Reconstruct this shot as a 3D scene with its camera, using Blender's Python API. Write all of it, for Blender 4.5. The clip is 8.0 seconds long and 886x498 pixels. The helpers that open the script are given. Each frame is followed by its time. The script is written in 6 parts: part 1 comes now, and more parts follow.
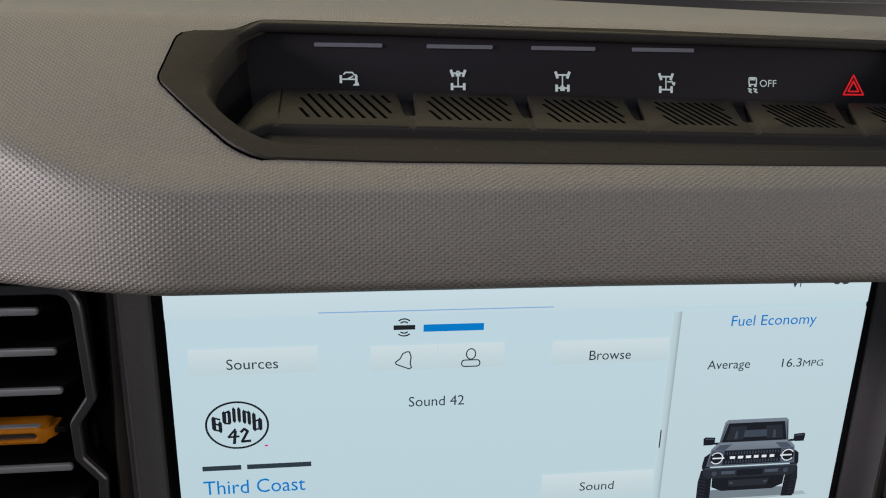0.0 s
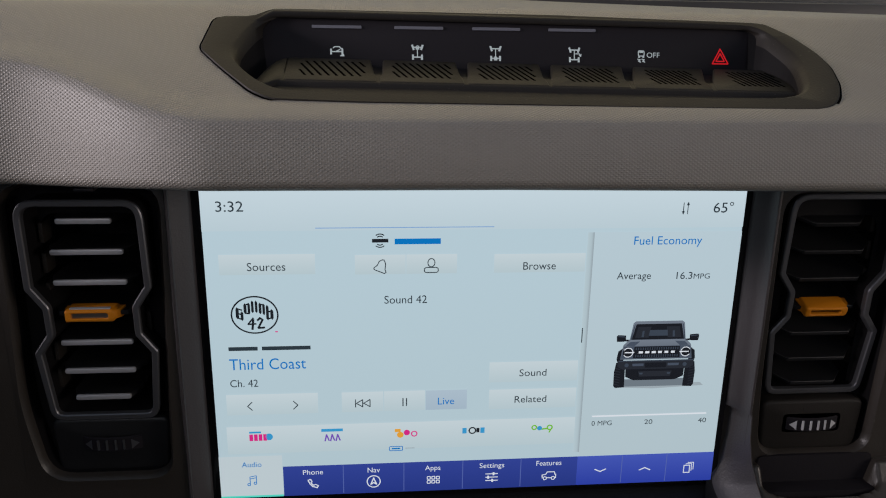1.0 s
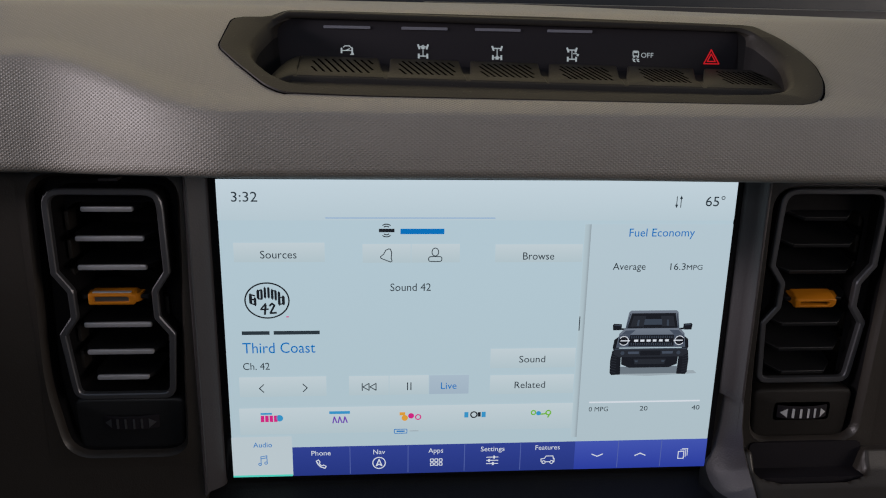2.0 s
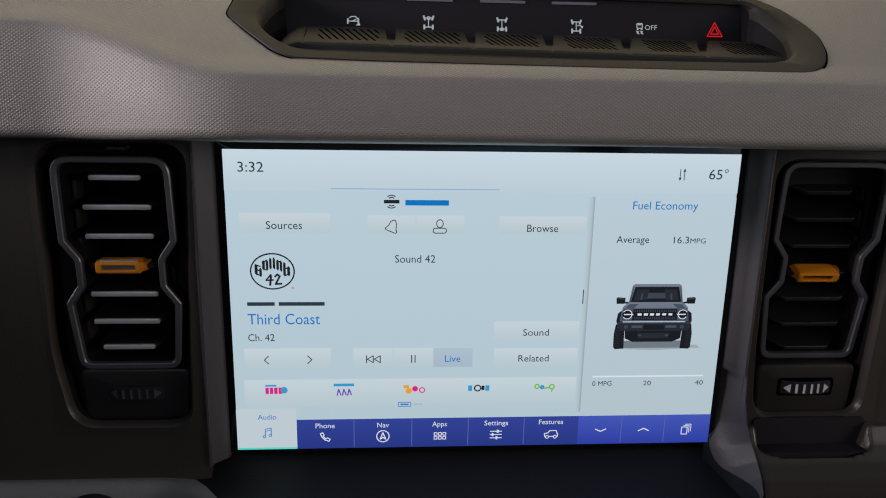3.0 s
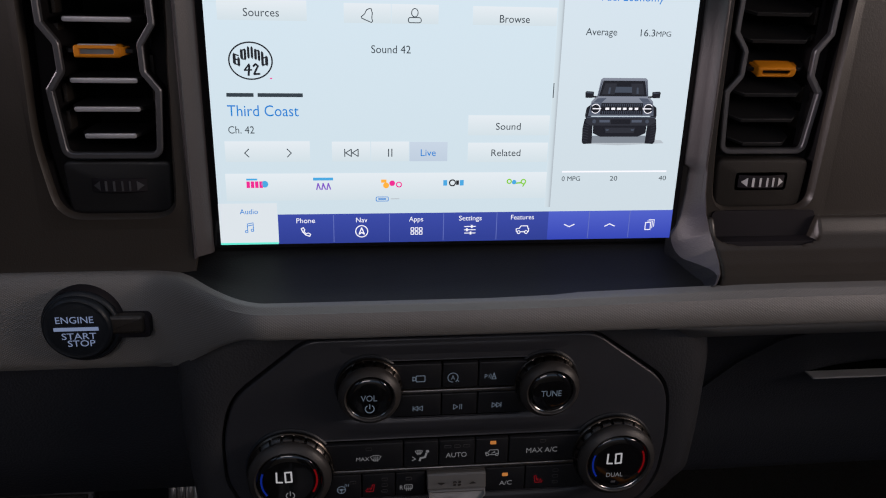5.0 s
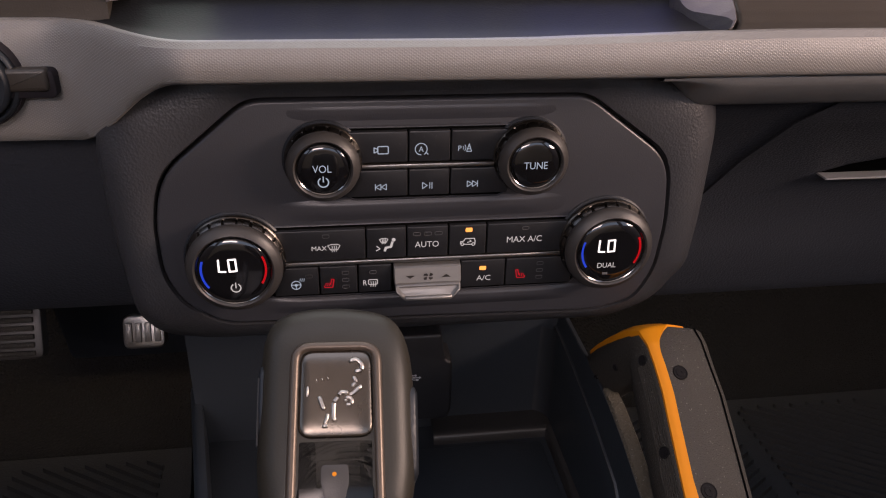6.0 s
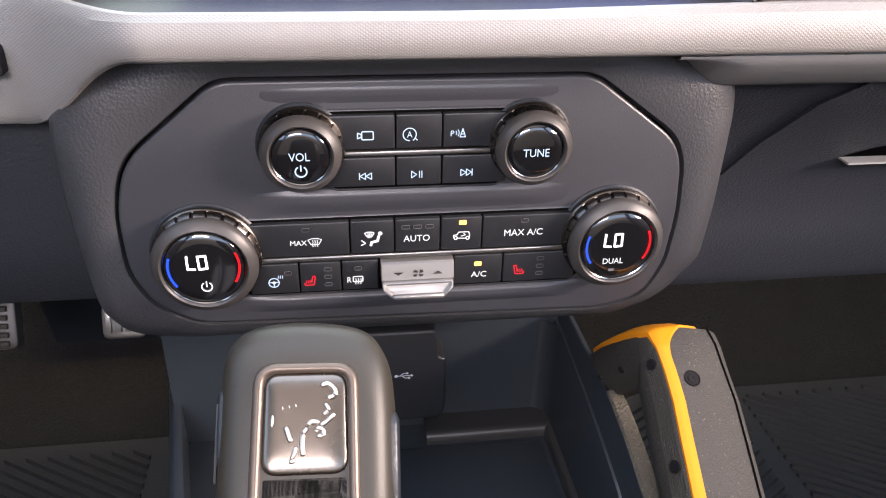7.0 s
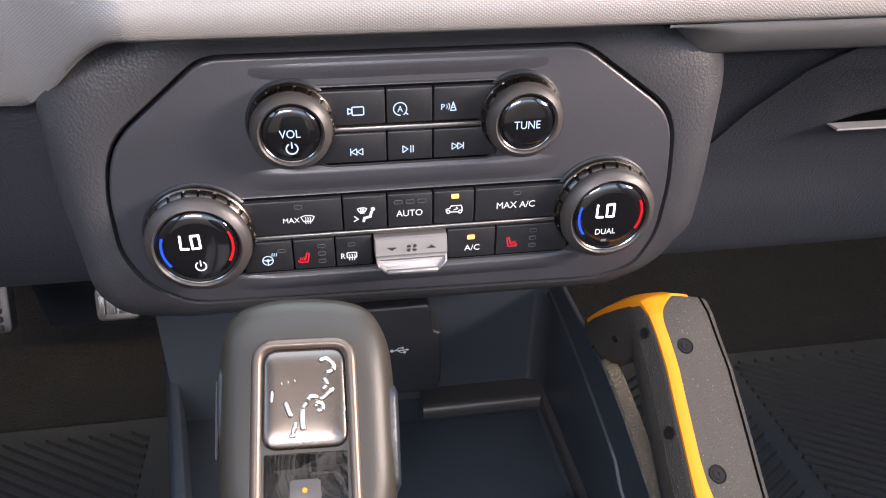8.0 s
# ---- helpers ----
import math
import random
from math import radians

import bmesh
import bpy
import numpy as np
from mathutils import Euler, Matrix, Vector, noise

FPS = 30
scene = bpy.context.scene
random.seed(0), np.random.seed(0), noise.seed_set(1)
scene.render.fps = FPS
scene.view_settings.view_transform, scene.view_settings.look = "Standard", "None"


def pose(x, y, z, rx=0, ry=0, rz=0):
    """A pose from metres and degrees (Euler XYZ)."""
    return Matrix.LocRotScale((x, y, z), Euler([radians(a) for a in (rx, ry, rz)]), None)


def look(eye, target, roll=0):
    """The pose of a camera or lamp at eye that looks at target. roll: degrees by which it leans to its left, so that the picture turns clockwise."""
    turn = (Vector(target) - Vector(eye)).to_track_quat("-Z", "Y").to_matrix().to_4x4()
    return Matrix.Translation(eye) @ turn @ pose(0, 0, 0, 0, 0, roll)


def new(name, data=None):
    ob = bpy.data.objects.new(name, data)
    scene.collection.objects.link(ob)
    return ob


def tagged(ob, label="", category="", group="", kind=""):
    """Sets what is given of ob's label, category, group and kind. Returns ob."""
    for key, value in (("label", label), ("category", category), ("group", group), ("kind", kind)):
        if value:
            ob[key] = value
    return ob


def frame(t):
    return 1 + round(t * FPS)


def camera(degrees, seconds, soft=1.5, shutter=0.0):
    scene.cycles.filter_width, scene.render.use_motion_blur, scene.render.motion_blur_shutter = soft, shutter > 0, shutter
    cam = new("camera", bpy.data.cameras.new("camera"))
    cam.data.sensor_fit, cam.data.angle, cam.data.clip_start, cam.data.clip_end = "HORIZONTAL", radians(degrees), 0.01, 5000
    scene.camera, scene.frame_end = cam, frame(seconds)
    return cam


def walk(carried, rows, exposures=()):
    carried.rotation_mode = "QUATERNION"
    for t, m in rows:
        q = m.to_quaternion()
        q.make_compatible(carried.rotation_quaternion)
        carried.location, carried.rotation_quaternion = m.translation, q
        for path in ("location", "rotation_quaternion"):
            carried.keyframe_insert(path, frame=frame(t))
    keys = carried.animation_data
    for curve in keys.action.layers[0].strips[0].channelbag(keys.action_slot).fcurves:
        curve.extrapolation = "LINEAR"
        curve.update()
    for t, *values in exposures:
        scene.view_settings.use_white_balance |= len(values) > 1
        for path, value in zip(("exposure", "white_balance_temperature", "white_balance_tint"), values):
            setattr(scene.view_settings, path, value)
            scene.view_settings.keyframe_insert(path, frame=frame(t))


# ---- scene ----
cam = camera(59.5, 8.0, 1.1)
PATH = [
    (0, (-0.068, -0.257, 1.049), (0.177, 1.634, 0.446), 1.3),
    (0.5, (-0.051, -0.322, 1.046), (0.147, 1.581, 0.465), 1.0),
    (1, (-0.051, -0.357, 1.039), (0.126, 1.554, 0.473), 0.9),
    (1.5, (-0.049, -0.375, 1.034), (0.105, 1.542, 0.486), 0.9),
    (2.8, (-0.049, -0.381, 1.035), (0.097, 1.542, 0.506), 1.2),
    (3, (-0.05, -0.385, 1.017), (0.092, 1.541, 0.497), 1.2),
    (3.5, (-0.057, -0.376, 0.962), (0.095, 1.562, 0.49), 1.3),
    (4, (-0.059, -0.371, 0.954), (0.105, 1.57, 0.497), 1.2),
    (4.2, (-0.058, -0.371, 0.952), (0.105, 1.571, 0.502), 1.1),
    (5.3, (-0.058, -0.435, 0.946), (0.195, 1.383, 0.152), 1.5),
    (5.5, (-0.057, -0.436, 0.918), (0.2, 1.358, 0.072), 1.4),
    (6, (-0.044, -0.391, 0.859), (0.221, 1.37, -0.051), 1.4),
    (6.5, (-0.037, -0.362, 0.85), (0.225, 1.38, -0.098), 1.4),
    (7, (-0.035, -0.357, 0.852), (0.227, 1.373, -0.117), 1.5),
    (7.5, (-0.036, -0.358, 0.851), (0.228, 1.366, -0.128), 1.6),
    (8, (-0.036, -0.358, 0.852), (0.244, 1.337, -0.172), 0.6),
]
EXPOSURES = [(0, -0.1, 6500, 8), (0.6, -0.2, 6500, 9), (1.5, -0.32, 6450, 10), (2.8, -0.28, 6450, 11), (3.2, -0.15, 6500, 12), (3.5, -0.05, 6550, 12), (4.2, -0.08, 6550, 13), (5.3, 0.4, 7200, 22), (5.5, 0.62, 7600, 26), (5.7, 1.15, 7900, 27), (5.9, 1.86, 7950, 27), (6.1, 2.46, 7450, 26), (6.5, 3.48, 7200, 22), (7.0, 3.76, 7000, 19), (8.0, 3.77, 6850, 17)]
walk(cam, [(t, look(eye, target, roll)) for t, eye, target, roll in PATH], EXPOSURES)

# ---- light ----
world = bpy.data.worlds.new("world")
scene.world = world
world.use_nodes = True
wn = world.node_tree.nodes
wn["Background"].inputs["Color"].default_value = (0.48, 0.70, 1.0, 1)
wn["Background"].inputs["Strength"].default_value = 0.36


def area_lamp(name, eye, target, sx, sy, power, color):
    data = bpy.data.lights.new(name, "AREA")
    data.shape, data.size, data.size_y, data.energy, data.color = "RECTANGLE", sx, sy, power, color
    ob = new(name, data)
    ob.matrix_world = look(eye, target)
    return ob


# area lamps added out of view for roof, windscreen, side-window and rear light
area_lamp("roof_opening_light", (0.0, -0.16, 1.60), (0.0, -0.14, 0.9), 1.1, 0.42, 0.22, (1.0, 0.92, 0.92))
area_lamp("windscreen_light", (0.0, 0.40, 1.50), (0.0, -0.05, 1.0), 1.1, 0.30, 2.3, (1.0, 0.79, 0.39))
area_lamp("driver_window_light", (-1.35, -0.24, 1.24), (-0.1, -0.02, 0.96), 0.40, 0.10, 17.5, (1.0, 0.90, 0.95))
area_lamp("passenger_window_light", (1.10, -0.58, 1.10), (0.15, 0.0, 0.85), 0.5, 0.20, 4.3, (1.0, 0.86, 0.76))
# added fill from behind; no source is seen there
area_lamp("rear_fill_light", (-0.30, -1.33, 1.38), (0.0, -0.05, 0.80), 0.60, 0.22, 1.35, (1.0, 0.93, 0.94))


# ---- materials ----
def lin(r, g, b):
    return tuple((c / 255 / 12.92 if c <= 10 else ((c / 255 + 0.055) / 1.055) ** 2.4) for c in (r, g, b))


def base_material(name):
    m = bpy.data.materials.new(name)
    m.use_nodes = True
    return m, m.node_tree.nodes, m.node_tree.links, m.node_tree.nodes["Principled BSDF"]


def math_node(n, l, op, a, b=None):
    q = n.new("ShaderNodeMath")
    q.operation = op
    for i, v in enumerate((a, b)):
        if v is None:
            continue
        if isinstance(v, (int, float)):
            q.inputs[i].default_value = v
        else:
            l.new(v, q.inputs[i])
    return q.outputs[0]


def surface(name, color, rough=0.5, metal=0.0, vary=0.12, grain=0.0, grain_size=0.0006, coat=0.0, spec=0.5, dust=0.0, smear=0.06):
    """A procedural surface: colour and roughness vary at two scales, with a fine moulded grain."""
    m, n, l, p = base_material(name)
    co = n.new("ShaderNodeTexCoord").outputs["Object"]
    big = n.new("ShaderNodeTexNoise")
    big.inputs["Scale"].default_value, big.inputs["Detail"].default_value = 22, 4
    l.new(co, big.inputs["Vector"])
    fine = n.new("ShaderNodeTexNoise")
    fine.inputs["Scale"].default_value, fine.inputs["Detail"].default_value = 0.45 / grain_size, 3
    l.new(co, fine.inputs["Vector"])
    mix = math_node(n, l, "ADD", math_node(n, l, "MULTIPLY", big.outputs["Fac"], 0.6), math_node(n, l, "MULTIPLY", fine.outputs["Fac"], 0.4))
    ramp = n.new("ShaderNodeMix")
    ramp.data_type = "RGBA"
    l.new(mix, ramp.inputs["Factor"])
    ramp.inputs["A"].default_value = (*[c * (1 - vary) for c in color], 1)
    ramp.inputs["B"].default_value = (*[c * (1 + vary) for c in color], 1)
    out = ramp.outputs["Result"]
    if dust:
        speck = n.new("ShaderNodeTexNoise")
        speck.inputs["Scale"].default_value, speck.inputs["Detail"].default_value = 900, 2
        l.new(co, speck.inputs["Vector"])
        hit = math_node(n, l, "MULTIPLY", math_node(n, l, "GREATER_THAN", speck.outputs["Fac"], 0.70), dust)
        dm = n.new("ShaderNodeMix")
        dm.data_type = "RGBA"
        l.new(hit, dm.inputs["Factor"])
        l.new(out, dm.inputs["A"])
        dm.inputs["B"].default_value = (0.35, 0.33, 0.30, 1)
        out = dm.outputs["Result"]
    l.new(out, p.inputs["Base Color"])
    l.new(math_node(n, l, "ADD", math_node(n, l, "MULTIPLY", big.outputs["Fac"], smear * 2), rough - smear), p.inputs["Roughness"])
    p.inputs["Metallic"].default_value = metal
    p.inputs["Specular IOR Level"].default_value = spec
    p.inputs["Coat Weight"].default_value = coat
    p.inputs["Coat Roughness"].default_value = 0.08
    if grain:
        bump = n.new("ShaderNodeBump")
        bump.inputs["Strength"].default_value, bump.inputs["Distance"].default_value = grain, grain_size
        vor = n.new("ShaderNodeTexVoronoi")
        vor.inputs["Scale"].default_value = 1 / (grain_size * 2.2)
        l.new(co, vor.inputs["Vector"])
        l.new(math_node(n, l, "ADD", vor.outputs["Distance"], fine.outputs["Fac"]), bump.inputs["Height"])
        l.new(bump.outputs["Normal"], p.inputs["Normal"])
    return m


def embossed(name, color, pitch, depth, rough=0.55, strength=0.6):
    """Soft vinyl with an embossed lattice of small diamonds, laid out along the surface in metres."""
    m, n, l, p = base_material(name)
    tc = n.new("ShaderNodeTexCoord")
    sep = n.new("ShaderNodeSeparateXYZ")
    l.new(tc.outputs["UV"], sep.inputs[0])
    u, v = sep.outputs["X"], sep.outputs["Y"]
    k = 2 * math.pi
    wob = n.new("ShaderNodeTexNoise")
    wob.inputs["Scale"].default_value, wob.inputs["Detail"].default_value = 26, 4
    l.new(tc.outputs["Object"], wob.inputs["Vector"])
    a = math_node(n, l, "COSINE", math_node(n, l, "MULTIPLY", u, k / pitch))
    b = math_node(n, l, "COSINE", math_node(n, l, "MULTIPLY", v, k / (pitch * 0.72)))
    h = math_node(n, l, "MAXIMUM", math_node(n, l, "MULTIPLY", a, b), 0.0)
    fine = n.new("ShaderNodeTexNoise")
    fine.inputs["Scale"].default_value, fine.inputs["Detail"].default_value = 1500, 3
    l.new(tc.outputs["Object"], fine.inputs["Vector"])
    bump = n.new("ShaderNodeBump")
    bump.inputs["Strength"].default_value, bump.inputs["Distance"].default_value = strength, depth
    l.new(math_node(n, l, "ADD", h, math_node(n, l, "MULTIPLY", fine.outputs["Fac"], 0.25)), bump.inputs["Height"])
    l.new(bump.outputs["Normal"], p.inputs["Normal"])
    mx = n.new("ShaderNodeMix")
    mx.data_type = "RGBA"
    l.new(math_node(n, l, "ADD", math_node(n, l, "MULTIPLY", wob.outputs["Fac"], 0.7), math_node(n, l, "MULTIPLY", h, 0.35)), mx.inputs["Factor"])
    mx.inputs["A"].default_value = (*[c * 0.86 for c in color], 1)
    mx.inputs["B"].default_value = (*[c * 1.14 for c in color], 1)
    l.new(mx.outputs["Result"], p.inputs["Base Color"])
    l.new(math_node(n, l, "ADD", math_node(n, l, "MULTIPLY", wob.outputs["Fac"], 0.12), rough - 0.06), p.inputs["Roughness"])
    return m


def glow(name, rgb, strength=1.0, top=None):
    """Lit display content; top: the colour at the upper edge of a shaded tile."""
    m, n, l, p = base_material(name)
    p.inputs["Base Color"].default_value = (0.01, 0.01, 0.012, 1)
    p.inputs["Roughness"].default_value = 0.32
    p.inputs["Specular IOR Level"].default_value = 0.25
    p.inputs["Emission Strength"].default_value = strength
    c = lin(*rgb)
    p.inputs["Emission Color"].default_value = (*c, 1)
    if top:
        sep = n.new("ShaderNodeSeparateXYZ")
        l.new(n.new("ShaderNodeTexCoord").outputs["UV"], sep.inputs[0])
        mx = n.new("ShaderNodeMix")
        mx.data_type = "RGBA"
        l.new(sep.outputs["Y"], mx.inputs["Factor"])
        mx.inputs["A"].default_value, mx.inputs["B"].default_value = (*c, 1), (*lin(*top), 1)
        l.new(mx.outputs["Result"], p.inputs["Emission Color"])
    return m


PAD = embossed("pad_vinyl", (0.258, 0.236, 0.205), 0.0021, 0.00030, 0.48, 0.7)
TRIM = embossed("trim_vinyl", (0.188, 0.180, 0.170), 0.0019, 0.00024, 0.48, 0.6)
DARK = surface("dark_plastic", (0.060, 0.053, 0.055), 0.44, grain=0.11, grain_size=0.0005, dust=0.04, spec=0.45)
GRAINED = surface("grained_plastic", (0.0325, 0.0335, 0.0372), 0.40, grain=0.24, grain_size=0.0006, dust=0.05)
BEZEL_GREY = surface("bezel_plastic", (0.036, 0.030, 0.025), 0.38, grain=0.12, grain_size=0.0004, dust=0.05)
BANKGREY = surface("bank_plastic", (0.0172, 0.0144, 0.0122), 0.58, grain=0.12, grain_size=0.0004, dust=0.06, spec=0.25)
UNDERPAD = surface("pad_underside_vinyl", (0.24, 0.23, 0.22), 0.5, grain=0.2, grain_size=0.0005)
LOWTRIM = surface("low_trim_plastic", (0.20, 0.20, 0.20), 0.46, grain=0.15, grain_size=0.0005)
ICONBLACK = surface("icon_panel_black", (0.0150, 0.0128, 0.0155), 0.62, grain=0.05, spec=0.2)
# black for recess walls, with the shade inside put into the colour
RECESS_SHADE = surface("recess_shade_black", (0.0060, 0.0054, 0.0060), 0.7, spec=0.15)
# lightless black: colour for the shade in gaps, grooves and hollows
GAP_SHADE = surface("gap_shade_black", (0.003, 0.003, 0.003), 0.9, spec=0.0)
PANEL = surface("panel_plastic", (0.0295, 0.0306, 0.0360), 0.36, grain=0.10, grain_size=0.0003, dust=0.04)
BUTTON = surface("button_plastic", (0.0125, 0.0132, 0.0155), 0.42, grain=0.1, grain_size=0.0003, dust=0.06)
BLACK = surface("black_plastic", (0.0120, 0.0150, 0.0195), 0.42, grain=0.12, grain_size=0.0005, spec=0.4)
BINBLACK = surface("bin_plastic", (0.0185, 0.0235, 0.0295), 0.40, grain=0.10, grain_size=0.0005, spec=0.4)
BRIGHTEDGE = surface("bright_edge_paint", (0.24, 0.24, 0.245), 0.35)
# black of the screen ledge, also painted as shade on the pillar's sweep
LEDGE_SHADE = surface("ledge_and_shade_black", (0.0042, 0.0042, 0.0046), 0.62, grain=0.15, grain_size=0.0005, spec=0.25)
PIANO = surface("piano_black", (0.006, 0.006, 0.007), 0.10, coat=0.5, smear=0.03)
FACE = surface("dial_glass", (0.005, 0.005, 0.006), 0.06, coat=1.0, smear=0.02)
RIM = surface("rim_chrome", (0.105, 0.095, 0.088), 0.27, 1.0, vary=0.05, smear=0.05)
CHROME = surface("chrome", (0.26, 0.255, 0.25), 0.16, 1.0, vary=0.05, smear=0.05)
POLISHED = surface("polished_metal", (0.135, 0.118, 0.102), 0.27, 1.0, vary=0.08, smear=0.08)
EMBLEM_METAL = surface("emblem_metal", (0.50, 0.46, 0.42), 0.30, 1.0, vary=0.05)
SATIN = surface("satin_metal", (0.34, 0.33, 0.32), 0.34, 1.0, vary=0.08, grain=0.1, grain_size=0.0003)
DIALGREY = surface("dial_grey", (0.041, 0.038, 0.0365), 0.42, 0.15, vary=0.08, grain=0.10, grain_size=0.0003)
SILVER = surface("silver_paint", (0.245, 0.237, 0.228), 0.40, 0.7, vary=0.06, dust=0.10)
ORANGE = surface("orange_plastic", (0.60, 0.200, 0.008), 0.50, spec=0.2, vary=0.06, grain=0.1, grain_size=0.0003)
RUBBER = surface("grip_rubber", (0.0245, 0.0210, 0.0165), 0.72, grain=0.6, grain_size=0.0005, dust=0.30)
FOAM = surface("worn_insert", (0.085, 0.072, 0.052), 0.85, grain=0.8, grain_size=0.0008, dust=0.4)
KNOB = surface("knob_leather", (0.0225, 0.0200, 0.0155), 0.46, spec=0.35, grain=0.05, grain_size=0.0004)
CARPET = surface("carpet", (0.0135, 0.0132, 0.0135), 0.95, vary=0.35, grain=1.0, grain_size=0.0016, dust=0.06, spec=0.1)
MAT = surface("rubber_mat", (0.0088, 0.0093, 0.0104), 0.70, grain=0.4, grain_size=0.001, dust=0.10)
HEADLINER = surface("headliner", (0.32, 0.31, 0.29), 0.9, grain=0.5, grain_size=0.001)
VANE = surface("vane_plastic", (0.011, 0.011, 0.012), 0.45, spec=0.4)
VANEEDGE = surface("vane_edge_paint", (0.42, 0.42, 0.435), 0.38, 0.3)
VENTFRAME = surface("vent_frame_plastic", (0.155, 0.155, 0.165), 0.40, 0.75)
BRONZE = surface("bronze_satin", (0.105, 0.082, 0.066), 0.40, 0.6, vary=0.06)
MARK = surface("white_print", (0.55, 0.55, 0.56), 0.5)
GREYMARK = surface("grey_print", (0.10, 0.10, 0.105), 0.4)
DIMBAR = surface("dim_bar", (0.16, 0.16, 0.19), 0.4)
W_DIM = glow("icon_soft_white", (190, 200, 205), 0.75)
RED = glow("icon_red", (235, 30, 40), 0.7)
HV_ICE = glow("control_ice_blue", (186, 214, 240), 0.13)
HV_WHITE = glow("control_white", (225, 232, 238), 0.135)
HV_DIGIT = glow("control_digit_white", (245, 250, 255), 0.35)
HV_RED = glow("control_red", (240, 28, 48), 0.13)
HV_WARM = glow("control_warm_red", (250, 20, 30), 0.11)
HV_BLUE = glow("control_blue", (25, 80, 250), 0.14)
HV_AMBER = glow("control_amber", (255, 165, 84), 0.36)
DISPLAY = surface("display_black", (0.006, 0.006, 0.006), 0.16, spec=0.3, smear=0.08)


# ---- building helpers ----
def smooth01(t):
    t = max(0.0, min(1.0, t))
    return t * t * (3 - 2 * t)


def inset(poly, d):
    """A closed outline moved inwards by d."""
    area = sum(a[0] * b[1] - b[0] * a[1] for a, b in zip(poly, poly[1:] + poly[:1]))
    s = 1 if area > 0 else -1
    out = []
    k = len(poly)
    for i in range(k):
        p, q, r = Vector(poly[i - 1]), Vector(poly[i]), Vector(poly[(i + 1) % k])
        e, f = (q - p).normalized(), (r - q).normalized()
        n1, n2 = Vector((-e.y, e.x)) * s, Vector((-f.y, f.x)) * s
        m = n1 + n2
        m = m / max(m.length_squared, 0.4) * 2 if m.length > 1e-6 else n1
        out.append(tuple(q + m * d))
    return out


def rounded(poly, radius, n=4):
    """A closed outline with its corners rounded, by one radius or one for each corner."""
    out = []
    k = len(poly)
    for i in range(k):
        r = radius[i] if isinstance(radius, (list, tuple)) else radius
        p, q, t = Vector(poly[i - 1]), Vector(poly[i]), Vector(poly[(i + 1) % k])
        a = q + (p - q).normalized() * min(r, (p - q).length * 0.48)
        b = q + (t - q).normalized() * min(r, (t - q).length * 0.48)
        for j in range(n + 1):
            u = j / n
            out.append(tuple(a * (1 - u) ** 2 + q * 2 * u * (1 - u) + b * u * u))
    return out


def rect(x0, x1, z0, z1, r=0.0, n=3):
    p = [(x0, z0), (x1, z0), (x1, z1), (x0, z1)]
    return rounded(p, r, n) if r else p


